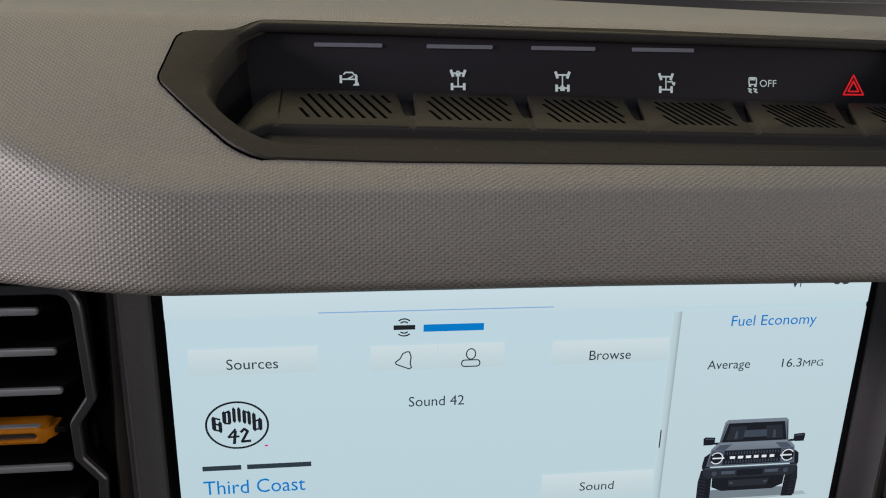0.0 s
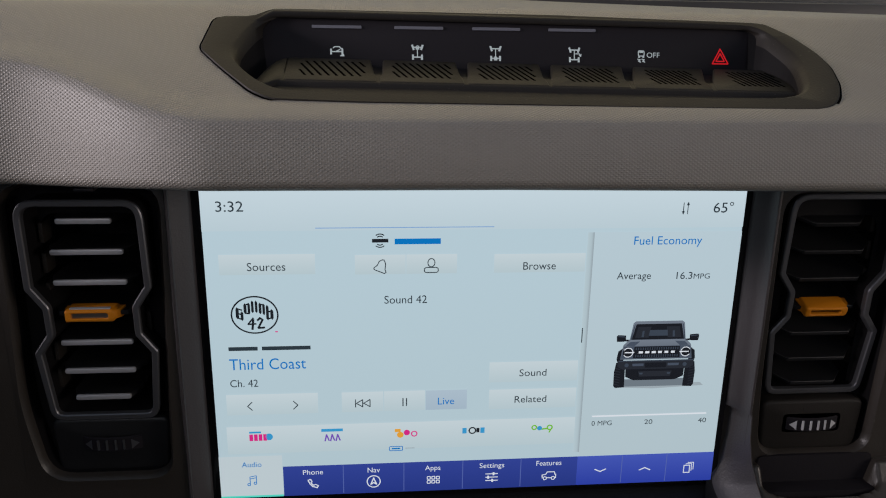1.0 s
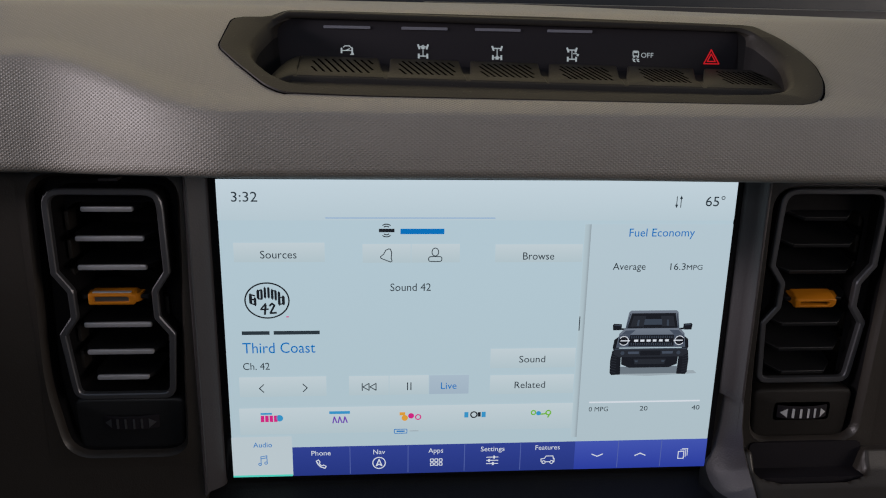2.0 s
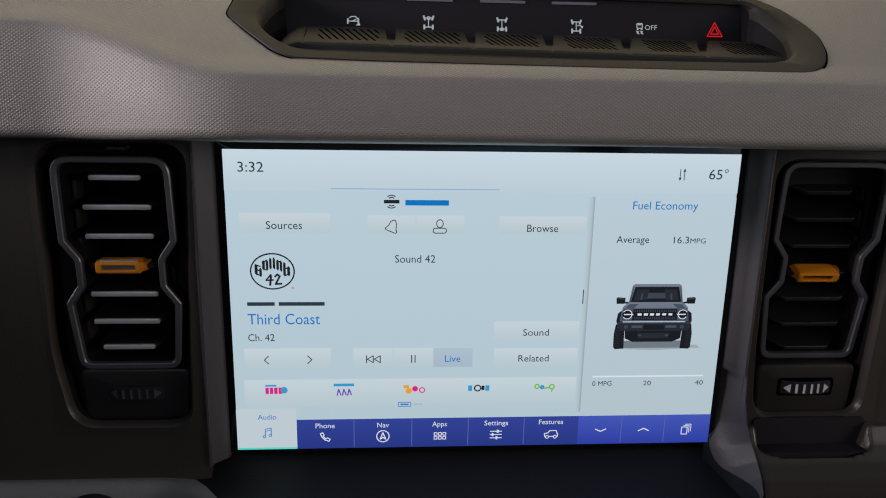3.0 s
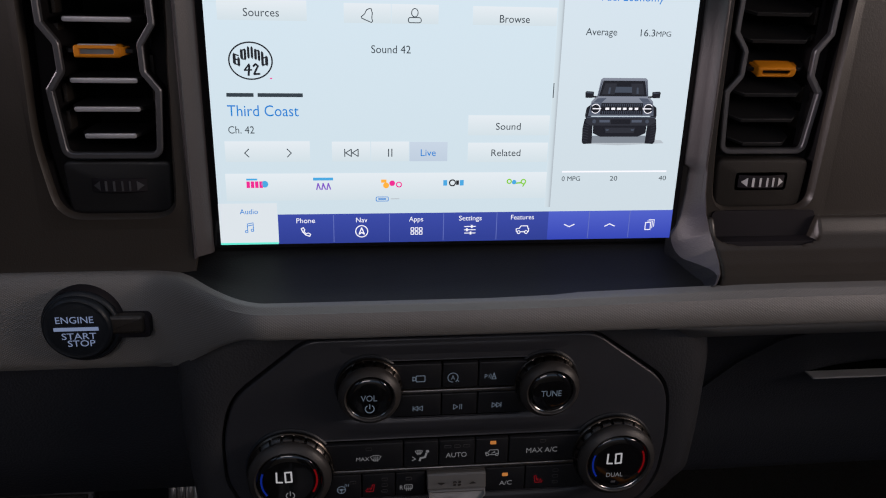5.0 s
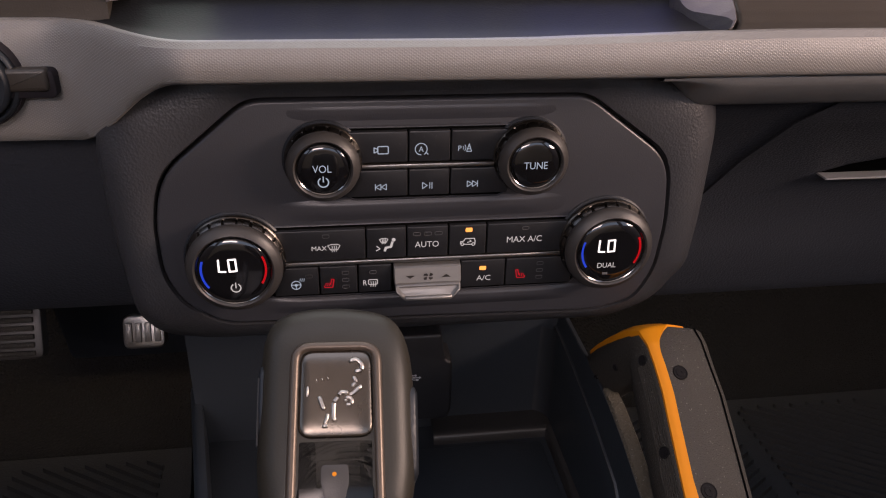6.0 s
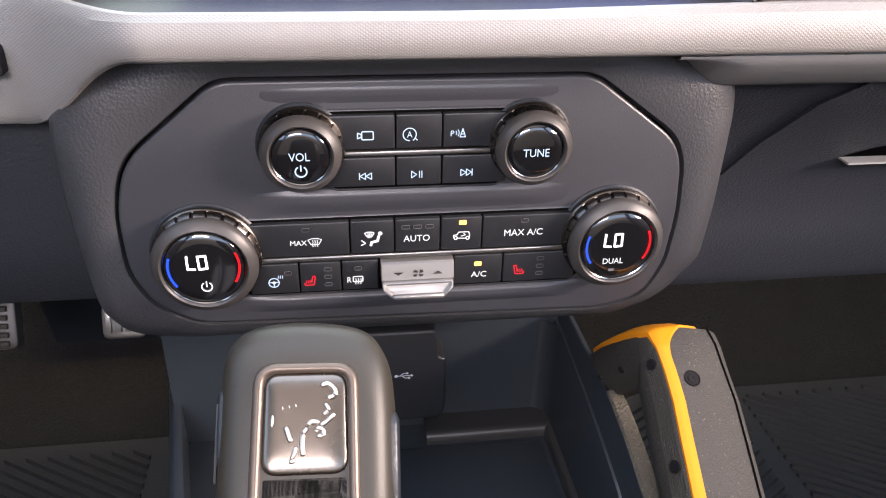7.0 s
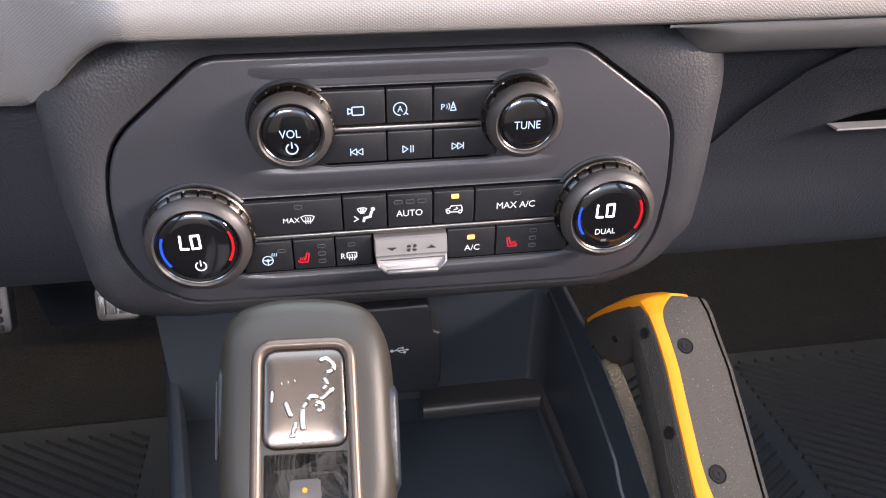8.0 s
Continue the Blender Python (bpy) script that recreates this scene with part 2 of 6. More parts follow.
class Build:
    """Collects faces of one mesh. Outlines lie in the x-z plane and face -y, placed by the matrix m."""

    def __init__(self, m=None):
        self.v, self.f, self.uv, self.m = [], [], [], m

    def add(self, pts, uv=None):
        i = len(self.v)
        for k, p in enumerate(pts):
            q = Vector(p)
            self.v.append(tuple(self.m @ q if self.m else q))
            self.uv.append(uv[k] if uv else (p[0], p[2]))
        return i

    def loft(self, rings, closed=True, cap0=False, cap1=False, uvs=None):
        k = len(rings[0])
        i = [self.add(r, uvs[j] if uvs else None) for j, r in enumerate(rings)]
        for a, b in zip(i, i[1:]):
            for j in range(k if closed else k - 1):
                self.f.append((a + j, a + (j + 1) % k, b + (j + 1) % k, b + j))
        if cap0:
            self.f.append(tuple(range(i[0], i[0] + k))[::-1])
        if cap1:
            self.f.append(tuple(range(i[-1], i[-1] + k)))
        return self

    def slab(self, poly, y0, y1, bev=0.0, steps=2, back=False):
        """A plate from y0 to its front at y1, with a rounded front edge."""
        rings = [[(x, y0, z) for x, z in poly]]
        if bev:
            d = 1 if y1 < y0 else -1
            for j in range(steps + 1):
                a = math.pi / 2 * j / steps
                rings.append([(x, y1 + d * bev * (1 - math.sin(a)), z) for x, z in inset(poly, bev * (1 - math.cos(a)))])
        else:
            rings.append([(x, y1, z) for x, z in poly])
        return self.loft(rings, cap1=True, cap0=back)

    def flat(self, poly, y, unit=False):
        if unit:
            xs, zs = [p[0] for p in poly], [p[1] for p in poly]
            w, h = max(xs) - min(xs) or 1, max(zs) - min(zs) or 1
            i = self.add([(x, y, z) for x, z in poly], [((x - min(xs)) / w, (z - min(zs)) / h) for x, z in poly])
        else:
            i = self.add([(x, y, z) for x, z in poly])
        self.f.append(tuple(range(i, i + len(poly))))
        return self

    def lathe(self, cx, cz, profile, n=64, shape=None, cap=True):
        """Turns (radius, y) points round an axis along y; shape(angle, index) scales the radius."""
        rings = []
        for j, (r, y) in enumerate(profile):
            rings.append([(cx + r * (shape(2 * math.pi * i / n, j) if shape else 1) * math.cos(2 * math.pi * i / n), y,
                           cz + r * (shape(2 * math.pi * i / n, j) if shape else 1) * math.sin(2 * math.pi * i / n)) for i in range(n)])
        return self.loft(rings, cap1=cap)

    def stroke(self, pts, w, y, closed=False):
        """A flat line of width w."""
        p = [Vector(q) for q in pts]
        if closed:
            p.append(p[0])
        for a, b in zip(p, p[1:]):
            d = (b - a)
            if d.length < 1e-7:
                continue
            d.normalize()
            o = Vector((-d.y, d.x)) * w / 2
            e = d * w * 0.25
            self.flat([tuple(a - e - o), tuple(b + e - o), tuple(b + e + o), tuple(a - e + o)], y)
        return self

    def arc(self, cx, cz, r, a0, a1, w, y, n=20, rz=None):
        pts = [(cx + r * math.cos(radians(a0 + (a1 - a0) * i / n)), cz + (rz or r) * math.sin(radians(a0 + (a1 - a0) * i / n))) for i in range(n + 1)]
        return self.stroke(pts, w, y)

    def disc(self, cx, cz, r, y, n=20, rz=None):
        return self.flat([(cx + r * math.cos(2 * math.pi * i / n), cz + (rz or r) * math.sin(2 * math.pi * i / n)) for i in range(n)], y)

    def tube(self, path, r, n=10, cap=True):
        rings = []
        pts = [Vector(p) for p in path]
        for i, p in enumerate(pts):
            d = (pts[min(i + 1, len(pts) - 1)] - pts[max(i - 1, 0)]).normalized()
            a = d.cross(Vector((0, 0, 1)) if abs(d.z) < 0.9 else Vector((1, 0, 0))).normalized()
            b = a.cross(d)
            rr = r[i] if isinstance(r, (list, tuple)) else r
            rings.append([tuple(p + (a * math.cos(t) + b * math.sin(t)) * rr) for t in [2 * math.pi * j / n for j in range(n)]])
        return self.loft(rings, cap0=cap, cap1=cap)

    def box(self, x0, x1, y0, y1, z0, z1, bev=0.0):
        return self.slab(rect(x0, x1, z0, z1), max(y0, y1), min(y0, y1), bev, back=True)


def thing(name, base, label, category, group="", kind=""):
    ob = new(name)
    ob.location = base
    ob.empty_display_size = 0.02
    return tagged(ob, label, category, group, kind)


def make(name, b, material, smooth=40):
    me = bpy.data.meshes.new(name)
    me.from_pydata(b.v, [], b.f)
    uv = me.uv_layers.new(name="UVMap")
    idx = np.empty(len(me.loops), dtype=np.int32)
    me.loops.foreach_get("vertex_index", idx)
    uv.data.foreach_set("uv", np.asarray(b.uv, dtype=np.float32)[idx].ravel())
    bm = bmesh.new()
    bm.from_mesh(me)
    bmesh.ops.recalc_face_normals(bm, faces=bm.faces)
    bm.to_mesh(me)
    bm.free()
    me.materials.append(material)
    if smooth:
        me.shade_smooth()
        me.set_sharp_from_angle(angle=radians(smooth))
    return new(name, me)


def part(name, b, material, parent, label="", smooth=40):
    ob = make(name, b, material, smooth)
    ob.parent = parent
    if parent.type == "EMPTY":
        ob.matrix_parent_inverse = Matrix.Translation(parent.location).inverted()
    if label:
        tagged(ob, label)
    return ob


def whole(name, b, material, label, category, kind="", smooth=40, group=""):
    return tagged(make(name, b, material, smooth), label, category, group, kind)


LETTERS = {}


def letters(body):
    """Outline faces of a word in the built-in font: points, faces, width and the height of a capital."""
    if body not in LETTERS:
        cu = bpy.data.curves.new("letters", "FONT")
        cu.body, cu.resolution_u = body, 3
        ob = new("letters", cu)
        me = bpy.data.meshes.new_from_object(ob.evaluated_get(bpy.context.evaluated_depsgraph_get()))
        pts = [(v.co.x, v.co.y) for v in me.vertices]
        LETTERS[body] = (pts, [tuple(q.vertices) for q in me.polygons])
        bpy.data.objects.remove(ob)
        bpy.data.curves.remove(cu)
        bpy.data.meshes.remove(me)
    return LETTERS[body]


def write(b, body, x0, x1, zb, h, y):
    """Lays a word between x0 and x1, on the baseline zb, with capitals of height h."""
    pts, faces = letters(body)
    cap = max(p[1] for p in letters("H")[0])
    lo, hi = min(p[0] for p in pts), max(p[0] for p in pts)
    i = b.add([(x0 + (p[0] - lo) / (hi - lo) * (x1 - x0), y, zb + p[1] / cap * h) for p in pts])
    b.f += [tuple(i + k for k in q) for q in faces]
    return b


def sweep_x(xs, profile):
    """A sheet along x. profile(x) gives its (y, z) points; texture runs along the surface in metres."""
    b = Build()
    rings, uvs = [], []
    for x in xs:
        pr = profile(x)
        s, row, uv = 0.0, [], []
        for j, (y, z) in enumerate(pr):
            if j:
                s += math.hypot(y - pr[j - 1][0], z - pr[j - 1][1])
            row.append((x, y, z))
            uv.append((x, s))
        rings.append(row)
        uvs.append(uv)
    b.loft(rings, closed=False, uvs=uvs)
    return b


def span(a, b, n):
    return [a + (b - a) * i / n for i in range(n + 1)]

# ---- the dashboard's large forms ----
SLOPE = 0.57


def pad_plane(y):
    return 1.0095 + SLOPE * (y + 0.047)


def lip(x):
    """How far the pad's front edge stands out at x."""
    return -0.026 - 0.0335 * smooth01((x + 0.202) / 0.092)


def pad_profile(x):
    y = lip(x)
    fold = pad_plane(y + 0.006)
    c = smooth01((x + 0.190) / 0.070)
    w = 0.9720 + 0.0040 * c - 0.008 * max(0.0, x) * c
    pr = [(0.012, 0.9706 - 0.0012 * c), (-0.006, 0.9710 - 0.0014 * c), (y * 0.5 - 0.006, 0.9712 + 0.0004 * c), (y - 0.0030, w - 0.0004), (y - 0.0046, w), (y - 0.0062, w + 0.0006), (y - 0.0075, w + 0.0018), (y - 0.0082, w + 0.0036)]
    lo = w + 0.0036
    for k in span(0.05, 1, 8):
        pr.append((y - 0.0082 - 0.0010 * math.sin(math.pi * k) + 0.0054 * k, lo + (fold - 0.004 - lo) * k))
    a = Vector(pr[-1])
    q = Vector((y - 0.0010, fold - 0.0020))
    e = Vector((y + 0.012, pad_plane(y + 0.012)))
    for k in (0.25, 0.5, 0.75, 1.0):
        pr.append(tuple(a * (1 - k) ** 2 + q * 2 * k * (1 - k) + e * k * k))
    y0 = y + 0.012
    for k in span(0, 1, 22)[1:]:
        yy = y0 + (0.010 - y0) * k
        pr.append((yy, pad_plane(yy)))
    # behind the switch bank the pad climbs to a crest that drops towards the passenger
    top = 1.0522 - 0.0250 * max(0.0, min(x, 0.26) - 0.03)
    for yy, h in ((0.0135, 0.10), (0.018, 0.22), (0.030, 0.40), (0.060, 0.62), (0.10, 0.84), (0.14, 0.98), (0.150, 1.0), (0.158, 0.86), (0.162, 0.40)):
        pr.append((yy, 1.0428 + (top - 1.0428) * h))
    pr.append((0.34, 1.035))
    return pr


BANK_OUT = [(-0.1222, -0.0182), (-0.1194, 0.0027), (-0.1149, 0.0043), (-0.1023, 0.0045), (-0.0945, 0.0104), (-0.0566, 0.0098), (0.032, 0.0088), (0.0893, 0.0066), (0.1304, 0.0050), (0.1400, -0.0047), (0.1461, -0.0161), (0.1484, -0.0255),
            (0.1468, -0.0370), (0.1425, -0.0460), (0.1370, -0.0513), (0.1300, -0.0534), (0.0515, -0.0524), (0.0127, -0.0517), (-0.0558, -0.0506), (-0.0906, -0.0490), (-0.0986, -0.0443), (-0.1120, -0.0301)]
BANK_IN = [(-0.1093, -0.0208), (-0.1018, -0.0018), (-0.0935, 0.0070), (-0.02, 0.0075), (0.1267, 0.0030), (0.1365, -0.0200), (0.1310, -0.0405), (0.1200, -0.0455),
           (0.0039, -0.0462), (-0.0878, -0.0432), (-0.1004, -0.0342)]


def inside(poly, x, y):
    hit = False
    for (a, b), (c, d) in zip(poly, poly[1:] + poly[:1]):
        if (b > y) != (d > y) and x < (c - a) * (y - b) / (d - b) + a:
            hit = not hit
    return hit


dash_pad = thing("dashboard_pad", (0, 0.05, 0.972), "grey-beige embossed soft vinyl dashboard pad over the screen", "dashboard")
PAD_XS = span(-0.80, -0.26, 12)[:-1] + span(-0.26, 0.20, 184)[:-1] + span(0.20, 0.80, 14)
pad = sweep_x(PAD_XS, lambda x: pad_profile(x)[4:])
hole = [(x, y + (0.0016 if y < -0.02 else 0.0)) for x, y in inset(BANK_OUT, 0.0012)]
pad.f = [f for f in pad.f if not (pad.v[f[0]][2] > 0.995 and inside(hole, sum(pad.v[i][0] for i in f) / 4, sum(pad.v[i][1] for i in f) / 4))]
part("pad_cover", pad, PAD, dash_pad, smooth=60)
part("pad_underside", sweep_x(PAD_XS, lambda x: pad_profile(x)[:5]), UNDERPAD, dash_pad, "smooth grey underside of the pad", smooth=60)


def trim_top(x):
    return -0.010 - 0.052 * smooth01((x + 0.173) / 0.072)


def trim_low(x):
    return 0.7312 + 0.0398 * smooth01((x + 0.168) / 0.062)


def trim_profile(x):
    c = smooth01((x + 0.173) / 0.072)
    y, zt, zb = trim_top(x), 0.7890 + 0.0030 * smooth01((x - 0.02) / 0.16), trim_low(x)
    h = zt - zb
    pr = [(y + 0.012, zt - 0.002), (y + 0.001, zt - 0.0003), (y - 0.0015, zt - 0.0004), (y - 0.0042, zt - 0.0026)]
    for k in span(0.12, 0.88, 8):
        pr.append((y - 0.0046 - 0.003 * math.sin(math.pi * k), zt - h * k))
    pr += [(y - 0.0040, zb + 0.0012), (y - 0.001, zb), (y + 0.004, zb + 0.0004), (y + 0.05, zb + 0.006)]
    return pr


whole("dash_trim", sweep_x(span(-0.80, -0.26, 10)[:-1] + span(-0.26, -0.06, 80)[:-1] + span(-0.06, 0.80, 24), trim_profile), TRIM,
      "light grey embossed vinyl trim strip across the dashboard", "trim", smooth=60)


def under_profile(x):
    k = smooth01((x - 0.1085) / 0.032)
    return [(-0.062, 0.7704), (-0.0615, 0.7692), (-0.058 + 0.002 * k, 0.768 - 0.004 * k), (-0.045, 0.7685 - 0.012 * k), (-0.034, 0.768 - 0.018 * k), (-0.030, 0.7685 - 0.0205 * k), (-0.022, 0.7690 - 0.0205 * k), (0.02, 0.769 - 0.014 * k)]


whole("lower_dash_trim", sweep_x(span(0.105, 0.16, 26)[:-1] + span(0.16, 0.80, 16), under_profile), LOWTRIM,
      "smooth grey plastic lower edge beneath the dash trim", "trim", smooth=60)


# the dark fascia that carries the vents and the screen
fascia = thing("dash_fascia", (0, 0.02, 0.79), "dark grained plastic dashboard fascia round screen and vents", "dashboard")
xc = [-0.80, -0.2200, -0.1440, -0.1355, 0.1355, 0.1410, 0.2170, 0.80]
zc = [0.7690, 0.7935, 0.8150, 0.9725, 0.9760, 1.0]


def fascia_piece(x0, x1, z0, z1, y=-0.0080):
    q = Build()
    q.slab(rect(x0, x1, z0, z1), 0.012, y)
    part("fascia_panel", q, BEZEL_GREY, fascia)


fascia_piece(xc[0], xc[1], zc[0], zc[5])
fascia_piece(xc[1], xc[2], zc[0], zc[2])
fascia_piece(xc[1], xc[2], zc[3], zc[5])
fascia_piece(xc[2], xc[3], zc[0], zc[5], 0.003)
fascia_piece(xc[3], xc[4], zc[3], zc[5], 0.004)
fascia_piece(xc[4], xc[5], zc[2], zc[5], 0.003)
fascia_piece(xc[5], xc[6], zc[3], zc[5])
fascia_piece(xc[6], xc[7], zc[2], zc[5])


CREST = [(-0.0100, 0.1440, 0.8450), (-0.0112, 0.1444, 0.8300), (-0.0135, 0.1456, 0.8180), (-0.0180, 0.1472, 0.8090), (-0.0250, 0.1480, 0.8020), (-0.0340, 0.1470, 0.7965), (-0.0430, 0.1440, 0.7930), (-0.0520, 0.1380, 0.7912), (-0.0590, 0.1300, 0.7905)]


def crest(y):
    """Where the lit edge between screen ledge and side shelf runs at the depth y."""
    y = max(min(y, CREST[0][0]), CREST[-1][0])
    for (a, xa, za), (c, xc_, zc_) in zip(CREST, CREST[1:]):
        if a >= y >= c:
            k = (a - y) / (a - c)
            return xa + (xc_ - xa) * k, za + (zc_ - za) * k


def floor_z(y):
    """The height of the screen ledge at the depth y."""
    k = max(0.0, min(1.0, (0.006 - y) / 0.0665))
    return 0.7970 - 0.0110 * math.sin(math.pi * 0.5 * min(1, k * 1.6)) + 0.0022 * k * k


def upright(s, low):
    """The broad grained upright between screen and vent, down to the height low."""
    rows = []
    for z in span(0.974, low, 24):
        e, i = 0.1440, 0.1352
        rows.append([(s * i, 0.006, z), (s * i, 0.0008, z), (s * (i + 0.0012), -0.0012, z), (s * (i + 0.0042), -0.0040, z), (s * (i + 0.0078), -0.0074, z),
                     (s * (e - 0.0010), -0.0096, z), (s * e, -0.0098, z), (s * (e + 0.0008), -0.0086, z), (s * (e + 0.0012), -0.0060, z), (s * (e + 0.0014), 0.006, z)])
    return rows


def scoop(inner):
    """The passenger's upright runs on as a hollow sweep down to the ledge: its outer, lit half, or the inner half whose
    shade is put into a black colour.
    """
    rows = [] if inner else upright(1, 0.8450)
    for k in span(0, 1, 60)[1:]:
        y = -0.0100 - 0.0448 * k ** 1.35
        x, z = crest(y)
        d = smooth01(k / 0.45)
        ix, iy, iz = 0.1352 - 0.010 * d, 0.006 * (1 - d) + (y + 0.014) * d, z * (1 - d) + (floor_z(y + 0.014) - 0.0004) * d
        # the black colour starts here, along the border of the sweep's shade
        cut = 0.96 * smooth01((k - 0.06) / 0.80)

        def at(u):
            bow = math.sin(math.pi * u ** 0.9) * 0.62
            return (ix + (x - ix) * u, iy + (y - iy) * u + 0.0055 * bow * (1 - 0.3 * d), iz + (z - iz) * u - 0.0065 * bow * d)

        if inner:
            rows.append([at(cut * u) for u in span(0, 1, 8)])
            continue
        row = [at(cut + (1 - cut) * u) for u in (0.0, 0.15, 0.35, 0.6, 0.82, 0.94, 1.0)]
        row += [(x + 0.0009, y + 0.0008, z - 0.0004), (x + 0.0013, y + 0.0022, z - 0.0012), (x + 0.0014, y + 0.0040, z - 0.0030)]
        rows.append(row)
    q = Build()
    q.loft(rows, closed=False)
    return q


q = Build()
q.loft(upright(-1, 0.7955), closed=False)
part("screen_pillar", q, DARK, fascia)
part("screen_pillar", scoop(False), DARK, fascia, "rounded dark grey pillar sweeping into the ledge", smooth=70)
part("sweep_shade", scoop(True), LEDGE_SHADE, fascia, "inner half of the sweep, its shade coloured black", smooth=80)


def shelf_profile(x):
    edge = trim_top(x) + 0.0015
    pts = []
    for k in span(0, 1, 12):
        y = 0.006 + (edge - 0.006) * k
        z = 0.7970 - 0.0110 * math.sin(math.pi * 0.5 * min(1, k * 1.6)) + 0.0022 * k * k
        pts.append((y, z))
    pts += [(edge - 0.0006, 0.7865), (edge - 0.0006, 0.778)]
    return pts


part("screen_ledge", sweep_x(span(-0.176, 0.154, 80), shelf_profile), LEDGE_SHADE, fascia, "black recessed ledge under the screen", smooth=60)


def hollow(x, y):
    """How deep the side shelf is scooped out under the vent."""
    return smooth01((x - 0.1500) / 0.005) * smooth01((0.2160 - x) / 0.005) * smooth01((y + 0.0235 - 0.004 * abs((x - 0.183) / 0.033) ** 4) / 0.004)


b = Build()
rows = []
for j in span(0, 1, 56):
    y = -0.0050 - 0.0570 * j
    e, z = crest(y)
    if y > -0.0135:
        z = 0.8180 - 0.0012 * (y + 0.0135) / 0.0085
    z -= 0.0016
    row = [(e + 0.0004, y + 0.0012, z - 0.012), (e + 0.0012, y, z - 0.0012), (e + 0.0026, y, z)]
    row += [(x, y, z - 0.016 * hollow(x, y)) for x in span(e + 0.004, 0.222, 60)]
    row += [(0.222 + (0.80 - 0.222) * k * k, y, z) for k in span(0, 1, 8)[1:]]
    rows.append(row)
b.loft(rows, closed=False)
part("side_ledge", b, BEZEL_GREY, fascia, "brown-grey plastic shelf beside the screen", smooth=60)
# black block and sheet set into the hollow in place of its shade
b = Build()
b.box(0.1530, 0.2130, 0.003, -0.0195, 0.7905, 0.8035)
b.slab(rounded([(0.1512, 0.795), (0.2150, 0.795), (0.2150, 0.8192), (0.1512, 0.8192)], 0.003, 4), 0.003, -0.0096)
part("hollow_shade", b, ICONBLACK, fascia, "black sheets for the shade in the hollow beneath the vent")

# ---- switch bank on top of the dashboard ----
bank = thing("switch_bank", (0.013, -0.03, 1.003), "dark plastic switch bank with six ribbed buttons on dashboard", "switch panel")


def ring_by_angle(poly, n, cx, cy):
    """The outline's points at n even angles, after stretching it to about a square."""
    out = []
    for i in range(n):
        a = 2 * math.pi * i / n
        d = Vector((math.cos(a) * 0.13, math.sin(a) * 0.029))
        best = None
        for p, q in zip(poly, poly[1:] + poly[:1]):
            e = Vector(q) - Vector(p)
            den = d.x * e.y - d.y * e.x
            if abs(den) < 1e-12:
                continue
            w = Vector(p) - Vector((cx, cy))
            t = (w.x * e.y - w.y * e.x) / den
            u = (w.x * d.y - w.y * d.x) / den
            if t > 0 and -1e-6 <= u <= 1 + 1e-6 and (best is None or t > best):
                best = t
        out.append((cx + d.x * best, cy + d.y * best))
    return out


NB = 160
o_ring = ring_by_angle(rounded(BANK_OUT, 0.003, 4), NB, 0.013, -0.02)
i_ring = ring_by_angle(rounded(BANK_IN, 0.008, 4), NB, 0.013, -0.02)


def on_pad(ring, up, f=0.0, other=None):
    pts = []
    for k, (x, y) in enumerate(ring):
        if other:
            x, y = x + (other[k][0] - x) * f, y + (other[k][1] - y) * f
        pts.append((x, y - up * 0.4, pad_plane(y) + up))
    return pts


def deep(f, d):
    """The hollow's wall at depth d; at the back it runs away behind the icon panel."""
    return [(0.013 + (x - 0.013) * f, -0.020 + (y + 0.020) * f + min(0.010, d * 2.5) * smooth01((y + 0.005) / 0.007), max(1.0035, pad_plane(y) - d)) for x, y in i_ring]


b = Build()
b.loft([on_pad(o_ring, -0.004), on_pad(o_ring, 0.0004), on_pad(o_ring, 0.0008, 0.03, i_ring), on_pad(o_ring, 0.0008, 0.12, i_ring), on_pad(o_ring, 0.0006, 0.84, i_ring),
        on_pad(o_ring, 0.0002, 0.92, i_ring), on_pad(i_ring, -0.0008), deep(0.992, 0.0024), deep(0.986, 0.0050)])
part("bezel", b, BANKGREY, bank, "dark brown-grey moulded bezel", smooth=28)
# lower part of the hollow's wall, coloured black for the shade inside
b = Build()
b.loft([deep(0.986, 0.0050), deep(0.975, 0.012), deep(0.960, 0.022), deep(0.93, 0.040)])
part("well", b, RECESS_SHADE, bank, "hollow round the buttons, its shade coloured black", smooth=60)
# flat black strip on the pad, drawn for the shade in the joint
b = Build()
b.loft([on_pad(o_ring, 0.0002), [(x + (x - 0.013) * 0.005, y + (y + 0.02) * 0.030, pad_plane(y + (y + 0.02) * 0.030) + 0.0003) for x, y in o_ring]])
part("shadow_gap", b, GAP_SHADE, bank)
b = Build()
b.box(-0.112, 0.146, 0.004, -0.047, 1.000, 1.0036)
part("recess_floor", b, ICONBLACK, bank)
tilt = math.degrees(math.atan2(0.008, 0.030))
PANEL_M = pose(0, -0.0015, 1.011, -tilt, 0, 0)
b = Build(PANEL_M)
b.slab(rounded([(-0.113, -0.006), (0.147, -0.006), (0.143, 0.016), (0.1295, 0.0275), (-0.0945, 0.0305), (-0.107, 0.020)], 0.004, 4), 0.006, 0.0, 0.0008)
part("icon_panel", b, ICONBLACK, bank, "black icon panel behind the buttons")
# the end is coloured darker than the panel, as if unlit
b = Build()
b.loft([[(0.1240, 0.0052, 1.0378), (0.1275, 0.0036, 1.0372), (0.1400, -0.0072, 1.0302), (0.1412, -0.0062, 1.0300)], [(0.1225, -0.0045, 1.008), (0.1264, -0.0058, 1.008), (0.1380, -0.0165, 1.008), (0.1392, -0.0155, 1.008)]], closed=False)
part("panel_end", b, RECESS_SHADE, bank, "slanted end of the icon panel, blackened for its shade", smooth=30)
